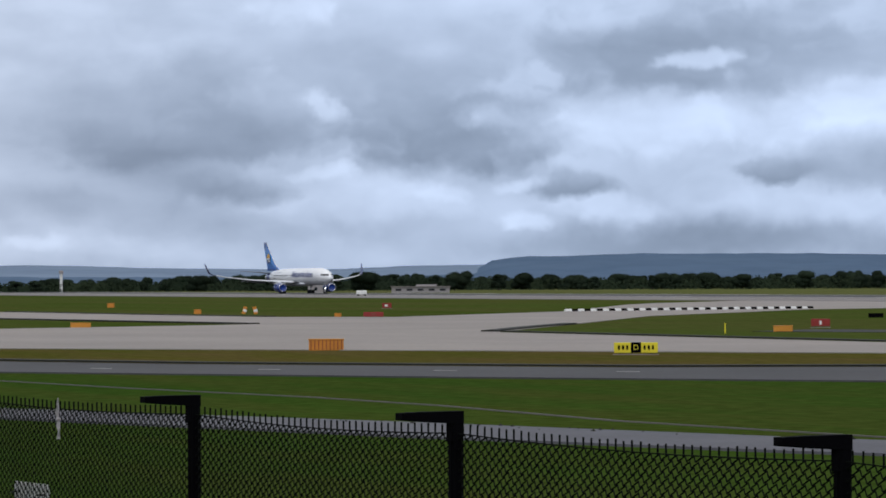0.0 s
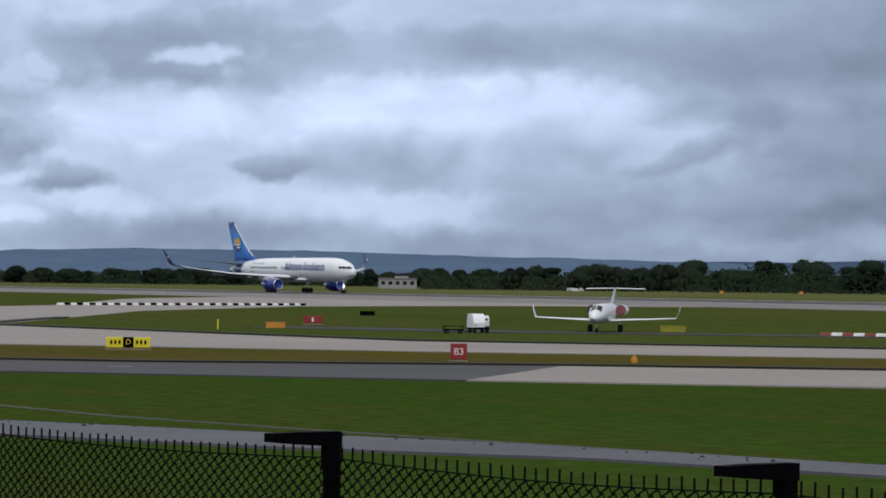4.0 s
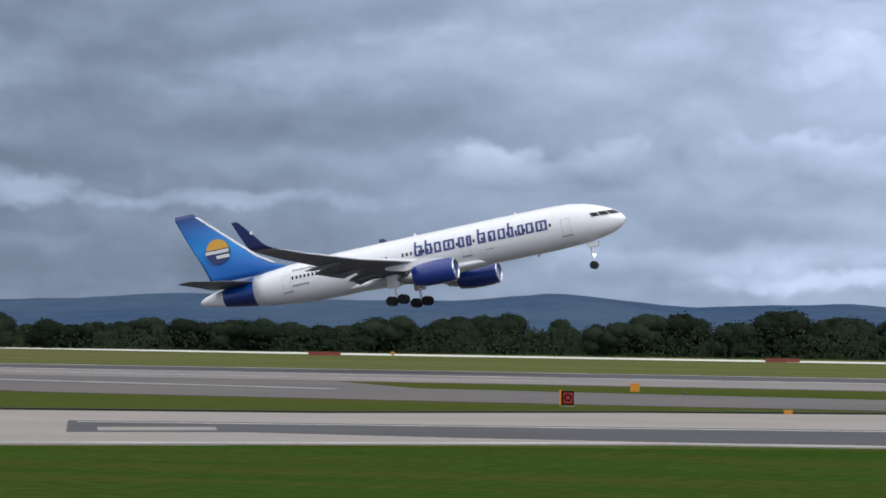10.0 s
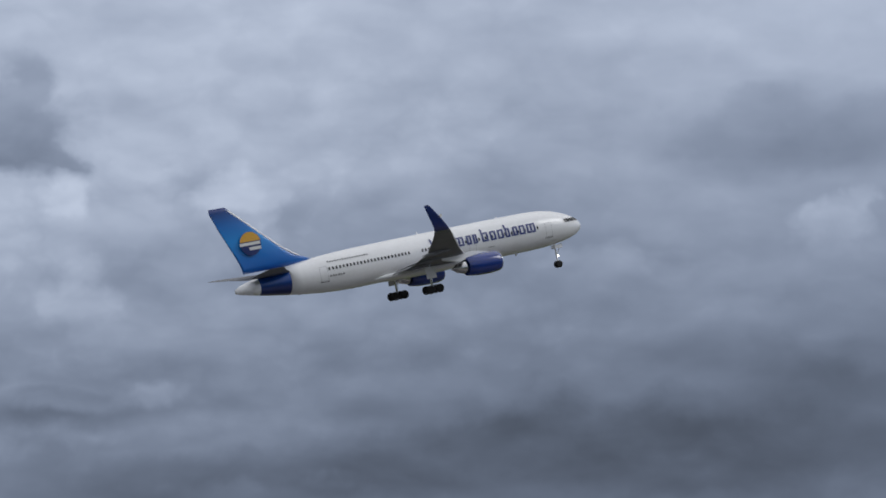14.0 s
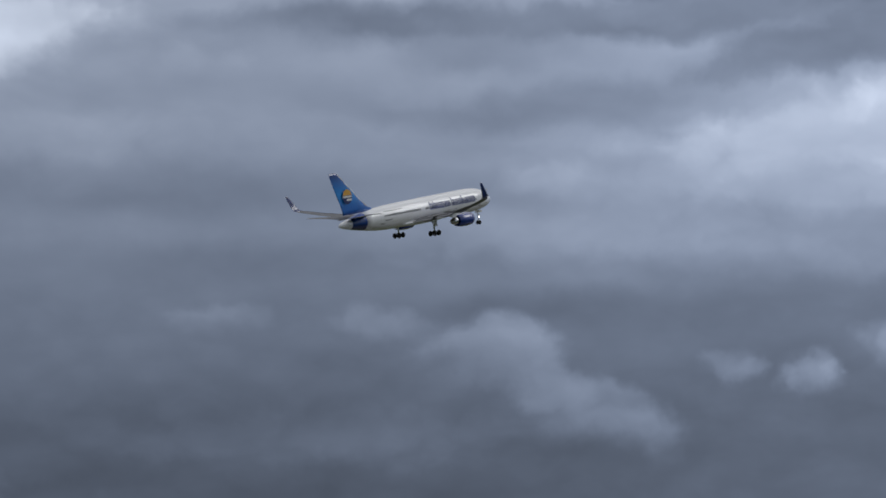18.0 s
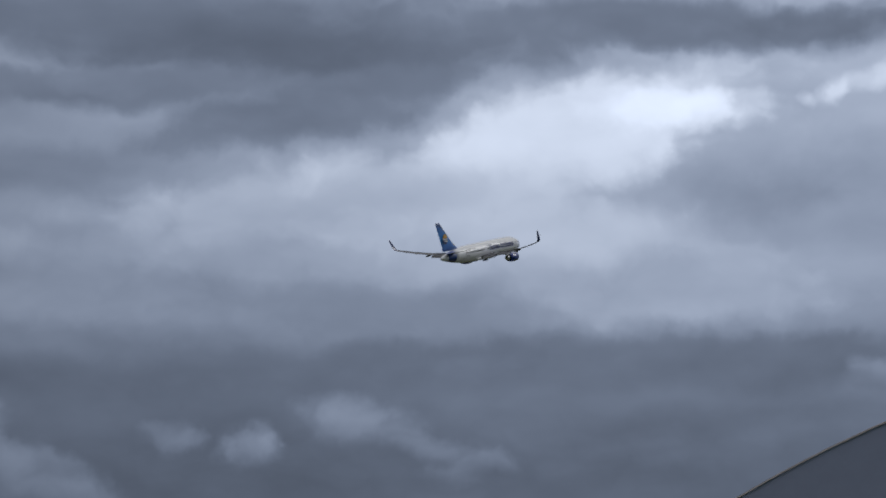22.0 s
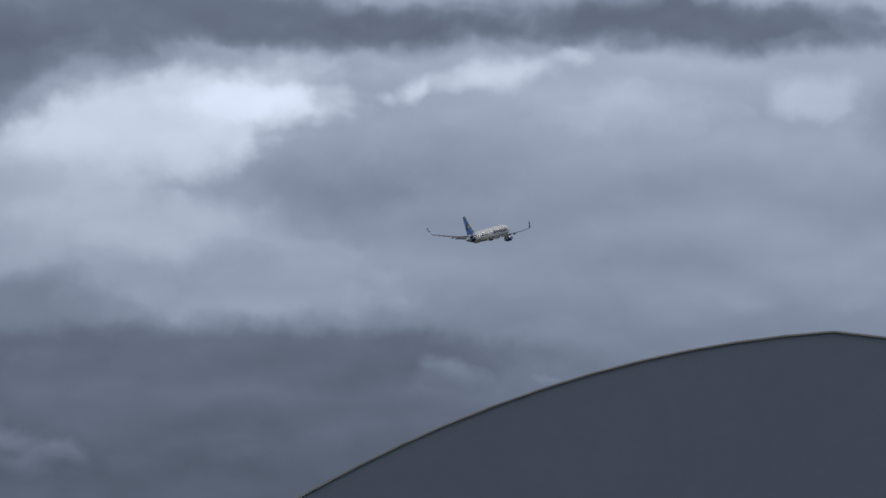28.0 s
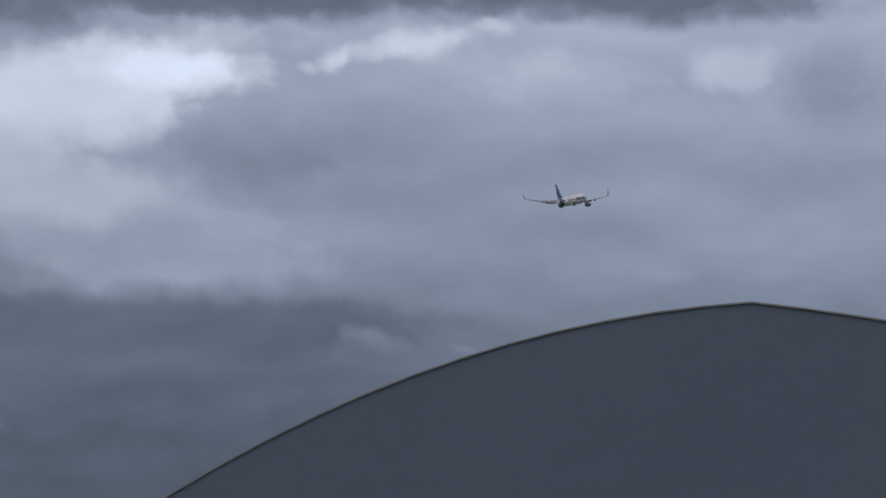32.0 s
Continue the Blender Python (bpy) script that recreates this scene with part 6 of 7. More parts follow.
def build_fence():
    fence = thing("chain_link_fence", None, "black chain-link fence with cranked steel posts", "fence")
    for k, (x, y) in enumerate(FENCE_POSTS):
        lean = (.03 if k == 4 else 0.0)
        g = mound(x, y)
        post = part("post", box(boxed((.062, .062, FENCE_TOP - g), (0, 0, (FENCE_TOP + g) / 2), .006), (.02, .075, FENCE_TOP - g - .1), (.0, 0, (FENCE_TOP + g - .1) / 2)), BLACK, fence,
                    m=Matrix.Translation((x, y, 0)) @ Matrix.Rotation(radians(7), 4, "Z"))
        part("arm", loft([[Vector((-.035, y_, z0)), Vector((.035, y_, z0)), Vector((.035, y_, z1)), Vector((-.035, y_, z1))] for y_, z0, z1 in ((.03, FENCE_TOP - .055, FENCE_TOP + .012), (-.2, FENCE_TOP - .042, FENCE_TOP + .012), (-.335, FENCE_TOP - .03, FENCE_TOP + .008))]),
             BLACK, post, "short cranked arm", m=Matrix.Rotation(radians(-4), 4, "Z"))
        part("brace_plate", boxed((.05, .02, .10), (0, -.036, FENCE_TOP - .10), .004), BLACK, post)
    # woven wire: zigzag strands with knuckled points along the top
    ends = []

    def strand(a, b, r):
        ends.append((a.x, a.y, a.z, b.x, b.y, b.z, r))

    rng = random.Random(3)
    pitch, rise, r = .035, .0275, .0045
    line = [Vector((x, y, 0)) for x, y in FENCE_POSTS]
    spikes = ([], [])
    for p, q in zip(line, line[1:]):
        d = q - p
        count = int(d.length / pitch)
        for k in range(count):
            base = p + d * ((k + .5) / count)
            side = d.normalized() * (d.length / count * .5)
            sag = .028 * math.sin(math.pi * (k + .5) / count) + .004 * rng.random()
            z = FENCE_TOP - .105 - sag
            flip = 1 if k % 2 else -1
            while z > .62:
                strand(base + side * flip + Vector((0, .012, z)), base - side * flip + Vector((0, -.004, z - rise)), r)
                z -= rise
                flip = -flip
            if k % 2:
                top = base + side
                strand(top + Vector((0, 0, FENCE_TOP - .11 - sag)), top + Vector((.004 * rng.uniform(-1, 1), 0, FENCE_TOP - .056 - sag + .010 * rng.random())), .0062)
    ends = np.array(ends)
    a, b, r = ends[:, :3], ends[:, 3:6], ends[:, 6:]
    d = b - a
    u = np.cross(d, (.1, 1, .05))
    u *= r / np.linalg.norm(u, axis=1, keepdims=True)
    v = np.cross(d, u)
    v *= r / np.linalg.norm(v, axis=1, keepdims=True)
    ring = (u, -.5 * u + .87 * v, -.5 * u - .87 * v)
    verts = np.stack([p + q for p in (a, b) for q in ring], axis=1).reshape(-1, 3)
    first = np.arange(len(ends))[:, None, None] * 6
    faces = (first + np.array(((0, 1, 4, 3), (1, 2, 5, 4), (2, 0, 3, 5)))).reshape(-1, 4)
    tagged(part("wire_mesh", (verts.tolist(), faces.tolist()), WIRE, fence, "dense black diamond wire mesh"), kind="stuff")
    # line wire along the top, one length from post to post
    for p, q in zip(line, line[1:]):
        rings = []
        for i in range(9):
            c = p.lerp(q, i / 8) + Vector((0, -.006, FENCE_TOP - .105 - .028 * math.sin(math.pi * i / 8)))
            rings.append([c + Vector((0, .0035 * math.cos(a), .0035 * math.sin(a))) for a in [2 * math.pi * k / 5 for k in range(5)]])
        part("line_wire", loft(rings), WIRE, fence)


def build_fence_plate():
    plate = thing("notice_plate", Matrix.Translation((-20.85, 6.42, 0)) @ Matrix.Rotation(radians(7), 4, "Z"), "small pale notice plate tied behind the fence", "sign")
    part("plate", boxed((.55, .012, .5), (0, 0, 2.02), .004), STRIPE_WHITE, plate)
    for x in (-.22, .22):
        part("tie", rodded((x, -.06, 2.2), (x, .01, 2.2), .006), DARK, plate)
    part("stake", boxed((.04, .03, 2.0), (0, .022, 1.2), .004), DARK, plate)
    tape = thing("torn_tape", Matrix.Translation((-20.2, 6.40, 0)), "torn strip of pale tape knotted on the fence", "tape")
    rng = random.Random(8)
    part("strip", loft([[Vector((.03 * rng.uniform(-1, 1) + w, .01 * rng.uniform(-1, 1) + q, 2.86 - .045 * k)) for w, q in ((-.011, -.003), (.011, -.003), (.011, .003), (-.011, .003))] for k in range(7)]), TRIM, tape)
    part("knot", boxed((.035, .03, .03), (0, 0, 2.72), .01), TRIM, tape)


build_fence_plate()
build_signs()
build_barriers()
build_cabinets()
build_fence()

# ---- parked airfield car ----
def build_car():
    car = thing("airfield_car", facing(-39.32, 127.5, 2.0), "silver off-road car with orange safety panels", "car")
    # side profile of the body; x forward, lofted across y
    lower = [(-2.28, .42), (-2.30, .95), (-2.22, 1.10), (2.05, 1.02), (2.24, .82), (2.26, .45), (2.0, .34), (-2.1, .34)]

    def shell(profile, widths):
        return loft([[Vector((x * (1 - .015 * abs(w) ** 4), w, z)) for x, z in profile] for w in widths])

    body = part("body", shell([(-2.20, .62), (-2.24, 1.0), (-2.16, 1.15), (-1.0, 1.18), (.9, 1.17), (1.12, 1.15), (1.6, 1.07), (2.0, .96), (2.18, .84), (2.2, .6), (1.80, .6), (1.72, .72), (1.53, .83), (1.32, .86), (1.11, .83),
                               (.92, .72), (.86, .55), (-.90, .55), (-.96, .72), (-1.15, .83), (-1.36, .86), (-1.57, .83), (-1.76, .72), (-1.82, .62)], (-.92, -.88, 0, .88, .92)), SILVER, car, "silver painted body")
    for name, prof in (("rear_bumper", [(-2.30, .40), (-2.32, .70), (-1.82, .70), (-1.80, .42), (-1.9, .36)]), ("sill", [(-.92, .30), (-.94, .68), (.90, .66), (.88, .30)]), ("front_wing_cladding", [(1.80, .40), (1.78, .66), (2.26, .70), (2.28, .42), (2.1, .34)])):
        part(name, shell(prof, (-.945, -.90, 0, .90, .945)), CLADDING, car, "dark grey lower cladding")
    part("underbody", boxed((3.6, 1.2, .3), (0, 0, .52), .03), DARK, car)
    part("cabin", shell([(-2.16, 1.13), (-1.88, 1.52), (-1.70, 1.68), (-.6, 1.74), (.05, 1.71), (.30, 1.64), (1.08, 1.14)], (-.86, -.72, .72, .86)), STRIPE_WHITE, car, "white painted cabin frame")
    for side in (-1, 1):
        y = side * .80
        for name, pts in (("rear_side_window", ((-1.97, 1.26), (-1.74, 1.56), (-1.50, 1.57), (-1.66, 1.26))), ("rear_door_window", ((-1.22, 1.20), (-1.02, 1.50), (-.86, 1.58), (-.45, 1.60), (-.42, 1.19))), ("front_door_window", ((-.36, 1.19), (-.39, 1.60), (-.02, 1.59), (.18, 1.52), (.62, 1.17)))):
            part(name, loft([[Vector((x, side * .872, z)) for x, z in pts], [Vector((x, side * .845, z)) for x, z in pts]]), GLASS, car)
        for name, x0, x1, z0, z1 in (("orange_panel", -2.14, -1.20, .90, 1.07), ("orange_panel", -1.02, -.42, .68, 1.04), ("orange_panel", -.38, .80, .68, 1.06), ("orange_panel", .86, 1.30, .92, 1.03)):
            part(name, boxed((x1 - x0, .012, z1 - z0), ((x0 + x1) / 2, side * .929, (z0 + z1) / 2)), FLUO, car, "fluorescent orange side panel")
        part("marking_bar", boxed((.64, .012, .17), (-.14, side * .938, .80)), BLACK, car)
        part("marking_bar", boxed((.62, .012, .08), (.62, side * .938, .98))
             , BLACK, car)
        part("marking_bar", boxed((.42, .012, .10), (-.92, side * .938, 1.06)), BLACK, car)
        part("rear_stripe", loft([[Vector((x, side * q, z)) for x, z in ((-1.58, 1.19), (-1.30, 1.19), (-1.06, 1.56), (-1.28, 1.58))] for q in (.868, .83)]), FLUO, car)
        part("mirror", boxed((.12, .2, .14), (.72, side * .98, 1.16), .03), BLACK, car)
        part("tail_lamp", boxed((.06, .16, .34), (-2.27, side * .80, 1.0), .02), RED, car)
        part("headlamp", boxed((.16, .3, .16), (2.14, side * .70, .84), .03), STRIPE_WHITE, car)
        for x in (-1.36, 1.34):
            w = part("wheel", turned([(-.12, .22), (-.125, .33), (-.08, .375), (.08, .375), (.125, .33), (.12, .22)], "y", 20, (x, side * .83, .375)), RUBBER, car)
            part("rim", turned([(side * .05, .02), (side * .128, .05), (side * .11, .21), (side * .128, .235), (side * .09, .24)], "y", 16, (x, side * .83, .375)), WHEEL_GREY, w)
            part("arch", loft([[Vector((x + rr * math.cos(a), side * q, .40 + rr * math.sin(a))) for rr in (.43, .50)] + [Vector((x + rr * math.cos(a), side * (q - .05), .40 + rr * math.sin(a))) for rr in (.50, .43)] for a in [math.pi * k / 10 for k in range(11)] for q in (.95,)]), CLADDING, car)
    part("windscreen", loft([[Vector((x, w, z)) for w in (-.66, .66)] + [Vector((x - .02, w, z - .02)) for w in (.66, -.66)] for x, z in ((.34, 1.655), (1.04, 1.14))]), GLASS, car)
    part("rear_window", loft([[Vector((x, w, z)) for w in (-.62, .62)] + [Vector((x + .02, w, z)) for w in (.62, -.62)] for x, z in ((-2.14, 1.2), (-1.97, 1.52))]), GLASS, car)
    part("bull_bar", rod(rod(rod(bmesh.new(), (2.36, -.6, .55), (2.36, -.6, 1.0), .03), (2.36, .6, .55), (2.36, .6, 1.0), .03), (2.36, -.6, 1.0), (2.36, .6, 1.0), .03), BARE, car)
    part("front_bumper", boxed((.14, 1.7, .24), (2.28, 0, .5), .05), CLADDING, car)
    part("light_bar", boxed((.34, 1.0, .12), (-.95, 0, 1.80), .04), BLACK, car)
    part("speaker", turned([(-.12, .1), (.1, .16)], "x", 12, (-.7, -.3, 1.84)), DARK, car)
    part("beacon", turned([(1.74, .08), (1.86, .08), (1.9, .03)], "z", 12, (.05, -.45, 0)), ORANGE, car)
    for side in (-1, 1):
        part("roof_rail", rodded((-1.6, side * .62, 1.77), (.1, side * .62, 1.77), .022), BLACK, car)


# ---- parked business jet, nose to the viewer ----
def build_jet():
    jet = thing("business_jet", facing(-53.75, 222, -8), "small white business jet parked nose-on, engines covered", "aircraft")
    # local: nose points to -y
    def sec(y, zc, r):
        return [Vector((r * math.sin(2 * math.pi * k / 18), y, zc + r * math.cos(2 * math.pi * k / 18))) for k in range(18)]
    part("fuselage", loft([sec(*s) for s in ((-5.2, 1.02, .03), (-4.9, 1.03, .2), (-4.3, 1.08, .38), (-3.5, 1.2, .55), (-2.6, 1.3, .66), (0, 1.32, .68), (3.0, 1.34, .66), (4.6, 1.45, .45), (6.2, 1.62, .12))]), WHITE, jet, "white fuselage", smooth=True)
    for s in (-1, 1):
        glass = bmesh.new()
        rows = []
        for i in range(5):
            y = -3.95 + .2 * i
            zc, r = 1.08 + .15 * (y + 4.3), .38 + .2125 * (y + 4.3)
            rows.append([glass.verts.new((s * x, y, zc + math.sqrt(max(r * r - x * x, .01)) + .02)) for x in [.03 + .085 * k for k in range(5)]])
        for p, q in zip(rows, rows[1:]):
            for k in range(4):
                glass.faces.new((p[k], p[k + 1], q[k + 1], q[k]) if s > 0 else (p[k + 1], p[k], q[k], q[k + 1]))
        part("windscreen_pane", glass, GLASS, jet)
        wing = part("wing", loft([[Vector((s * x, y0, z)), Vector((s * x, y0 + c * .3, z + t)), Vector((s * x, y0 + c, z + .01)), Vector((s * x, y0 + c * .3, z - t * .6))] for x, y0, c, z, t in ((.4, -.7, 2.2, .80, .13), (3.0, .0, 1.35, .90, .08), (4.9, .6, .8, .99, .05))]), WHITE, jet, "thin straight white wing")
        part("winglet", loft([[Vector((s * x, y0, z)), Vector((s * (x + .03), y0 + c * .4, z)), Vector((s * x, y0 + c, z)), Vector((s * (x - .03), y0 + c * .4, z))] for x, y0, c, z in ((4.88, .6, .8, .98), (5.08, .9, .6, 1.5), (5.14, 1.2, .36, 1.80))]), WHITE, wing)
        eng = part("engine_nacelle", turned([(1.3, .30), (1.42, .36), (2.2, .39), (3.2, .33), (3.7, .22)], "y", 18, (s * 1.0, 0, 1.52)), STRIPE_WHITE if s < 0 else WHITE, jet)
        part("intake_cover", turned([(1.22, .05), (1.24, .35), (1.31, .37), (1.36, .30)], "y", 18, (s * 1.0, 0, 1.52)), COVER_RED if s > 0 else DARK, eng, "dark red engine cover" if s > 0 else "dark engine cover")
        part("pylon", boxed((.5, 1.2, .1), (s * .75, 2.3, 1.6), .02), WHITE, jet)
        part("tailplane", loft([[Vector((s * x, y0, z)), Vector((s * x, y0 + c * .4, z + .05)), Vector((s * x, y0 + c, z)), Vector((s * x, y0 + c * .4, z - .04))] for x, y0, c, z in ((.05, 5.0, 1.15, 3.02), (2.1, 5.7, .6, 2.98))]), WHITE, jet)
        leg = part("main_gear_leg", rodded((s * 1.05, .8, .85), (s * 1.05, .8, .2), .05), BARE, jet)
        part("wheel", turned([(-.13, .1), (-.15, .24), (0, .28), (.15, .24), (.13, .1)], "x", 14, (s * 1.05, .8, .275)), RUBBER, leg)
    part("tail_fin", loft([[Vector((-.07, y0 + c * .35, z)), Vector((0, y0, z)), Vector((.07, y0 + c * .35, z)), Vector((0, y0 + c, z))] for y0, c, z in ((3.0, 2.9, 1.9), (4.2, 2.0, 2.5), (5.0, 1.3, 3.03))]), WHITE, jet)
    nose = part("nose_gear_leg", rodded((0, -3.3, .75), (0, -3.3, .15), .04), BARE, jet)
    part("wheel", turned([(-.08, .08), (-.09, .16), (0, .19), (.09, .16), (.08, .08)], "x", 14, (0, -3.3, .185)), RUBBER, nose)
    for s in (-1, 1):
        part("gear_door", boxed((.03, .5, .35), (s * .72, .8, .6), .01), WHITE, jet)


# ---- parked light aircraft, nose to the left ----
def build_light_plane():
    pl = thing("light_aircraft", facing(-43.22, 203, 16) @ Matrix.Scale(.90, 4), "white and blue low-wing single-engined light aircraft", "aircraft")
    # local: nose points to -x
    def sec(x, zc, hh, hw):
        return [Vector((x, hw * math.sin(2 * math.pi * k / 16), zc + hh * math.cos(2 * math.pi * k / 16))) for k in range(16)]
    part("fuselage", loft([sec(*s) for s in ((-2.75, 1.0, .16, .16), (-2.6, 1.0, .34, .36), (-1.9, 1.02, .42, .48), (-1.1, 1.05, .46, .55), (.4, 1.08, .46, .55), (1.4, 1.15, .36, .40), (2.6, 1.22, .22, .22), (3.6, 1.27, .1, .08))]), WHITE, pl, "white fuselage", smooth=True)
    part("blue_stripe", loft([[Vector((x, s * w, z)) for s, z in ((-1, z0), (-1, z1), (1, z1), (1, z0))] for x, w, z0, z1 in ((-2.4, .38, .86, .98), (-1.1, .557, .72, .95), (.4, .557, .70, .98), (1.6, .40, .95, 1.08), (2.7, .22, 1.14, 1.2))]), NAVY, pl, "dark blue side stripe")
    part("cabin_roof", loft([sec(*s) for s in ((-1.25, 1.42, .05, .38), (-.75, 1.48, .28, .46), (-.1, 1.5, .34, .48), (.7, 1.46, .28, .44), (1.6, 1.36, .1, .28))]), WHITE, pl, smooth=True)
    for s in (-1, 1):
        for x0, x1, z0, z1 in ((-1.10, -.60, 1.38, 1.66), (-.55, .06, 1.38, 1.72), (.12, .66, 1.40, 1.68)):
            part("cabin_window", loft([[Vector((x, s * (.50 - (z - 1.4) * .32 + .012), z)) for x, z in ((x0, z0), (x1, z0), (x1 - .04, z1), (x0 + .16 * (z1 - z0) / .3, z1))], [Vector((x, s * (.46 - (z - 1.4) * .32), z)) for x, z in ((x0, z0), (x1, z0), (x1 - .04, z1), (x0 + .16 * (z1 - z0) / .3, z1))]]), GLASS, pl)
        part("wing", loft([[Vector((x0, s * y, z)), Vector((x0 + c * .35, s * y, z + .1)), Vector((x0 + c, s * y, z)), Vector((x0 + c * .35, s * y, z - .07))] for x0, c, y, z in ((-.9, 1.6, .45, .72), (-.85, 1.55, 2.6, .88), (-.6, 1.2, 4.7, 1.05))]), WHITE, pl)
        part("tailplane", loft([[Vector((x0, s * y, z)), Vector((x0 + c * .4, s * y, z + .05)), Vector((x0 + c, s * y, z)), Vector((x0 + c * .4, s * y, z - .04))] for x0, c, y, z in ((2.75, .85, .05, 1.22), (2.9, .75, 1.75, 1.24))]), WHITE, pl)
        leg = part("main_gear_leg", rodded((-.15, s * 1.4, .75), (-.15, s * 1.4, .2), .05), WHITE, pl)
        part("wheel_spat", loft([[Vector((x, s * 1.4 + w * math.sin(a), .24 + h * math.cos(a))) for a in [math.pi * k / 4 for k in range(8)]] for x, w, h in ((-.55, .02, .03), (-.3, .1, .15), (0, .11, .16), (.4, .02, .04))]), NAVY, leg)
        part("wheel", turned([(-.06, .1), (-.07, .17), (.07, .17), (.06, .1)], "y", 12, (-.15, s * 1.4, .175)), RUBBER, leg)
    fin = part("tail_fin", loft([[Vector((x0, 0, z)), Vector((x0 + c * .4, .04, z)), Vector((x0 + c, 0, z)), Vector((x0 + c * .4, -.04, z))] for x0, c, z in ((2.3, 1.35, 1.3), (2.75, .85, 1.85))]), WHITE, pl)
    part("fin_tip", loft([[Vector((x0, 0, z)), Vector((x0 + c * .4, .045, z)), Vector((x0 + c, 0, z)), Vector((x0 + c * .4, -.045, z))] for x0, c, z in ((2.74, .86, 1.85), (3.02, .62, 2.28))]), NAVY, fin, "dark blue fin tip")
    part("spinner", turned([(-3.1, .02), (-2.95, .13), (-2.74, .17)], "x", 12, (0, 0, 1.0)), DARK, pl)
    part("propeller", boxed((.05, .10, 1.85), (-2.9, 0, 1.0), .01, Matrix.Rotation(radians(80), 4, "X")), DARK, pl)
    part("engine_cowl_intake", boxed((.06, .6, .1), (-2.68, 0, .95), .02), DARK, pl)
    nose = part("nose_gear_leg", rodded((-2.1, 0, .7), (-2.1, 0, .2), .04), WHITE, pl)
    part("wheel", turned([(-.06, .1), (-.07, .16), (.07, .16), (.06, .1)], "y", 12, (-2.1, 0, .17)), RUBBER, nose)
    for s in (-1,):
        part("registration_bar", boxed((1.15, .01, .16), (.75, s * .545, .98)), STRIPE_WHITE, pl)


# ---- white service vehicle and trolley by the jet ----
def build_service():
    van = thing("service_vehicle", facing(-55.98, 214, 16) @ Matrix.Scale(.84, 4), "small white rounded service vehicle with black chassis", "vehicle")
    part("body_box", loft([[Vector((x, y, z)) for y, z in ((-.95, .42), (-1.0, .80), (-.90, 1.05), (-.72, 1.42), (-.45, 1.52), (.55, 1.52), (.8, 1.40), (.92, 1.0), (.92, .42))] for x in (-.66, -.60, .22, .28)]), WHITE, van, "rounded white body")
    part("cab", loft([[Vector((x, y, z)) for y, z in ((-.8, .55), (-.86, .95), (-.70, 1.30), (-.4, 1.38), (.3, 1.36), (.42, .55))] for x in (.285, .62, .68)]), STRIPE_WHITE, van)
    part("cab_window", boxed((.22, .02, .2), (.46, -.80, 1.08), .01, Matrix.Rotation(radians(-24), 4, "X")), GLASS, van)
    part("rear_lamp", boxed((.1, .02, .1), (-.5, -1.0, .62), .01), STRIPE_RED, van)
    part("chassis", boxed((1.25, 2.1, .16), (0, -.05, .38), .03), BLACK, van)
    for x in (-.52, .52):
        for y in (-.7, .65):
            part("wheel", turned([(-.1, .1), (-.11, .22), (.11, .22), (.1, .1)], "x", 14, (x, y, .22)), RUBBER, van)
    cart = thing("baggage_trolley", facing(-56.42, 210, 10), "low black flat trolley with rails", "trolley")
    part("deck", boxed((1.3, .8, .08), (0, 0, .26), .015), BLACK, cart)
    for x in (-.62, .62):
        part("end_rail", rod(rod(rodded((x, -.36, .28), (x, -.36, .52), .025), (x, .36, .28), (x, .36, .52), .025), (x, -.36, .52), (x, .36, .52), .025), BLACK, cart)
    part("top_rail", rodded((-.62, .36, .5), (.62, .36, .5), .025), BLACK, cart)
    for x in (-.45, .45):
        for y in (-.32, .32):
            part("wheel", turned([(-.04, .05), (-.05, .13), (.05, .13), (.04, .05)], "y", 12, (x, y, .13)), RUBBER, cart)
    part("drawbar", rodded((.65, 0, .2), (1.1, 0, .1), .025), BLACK, cart)


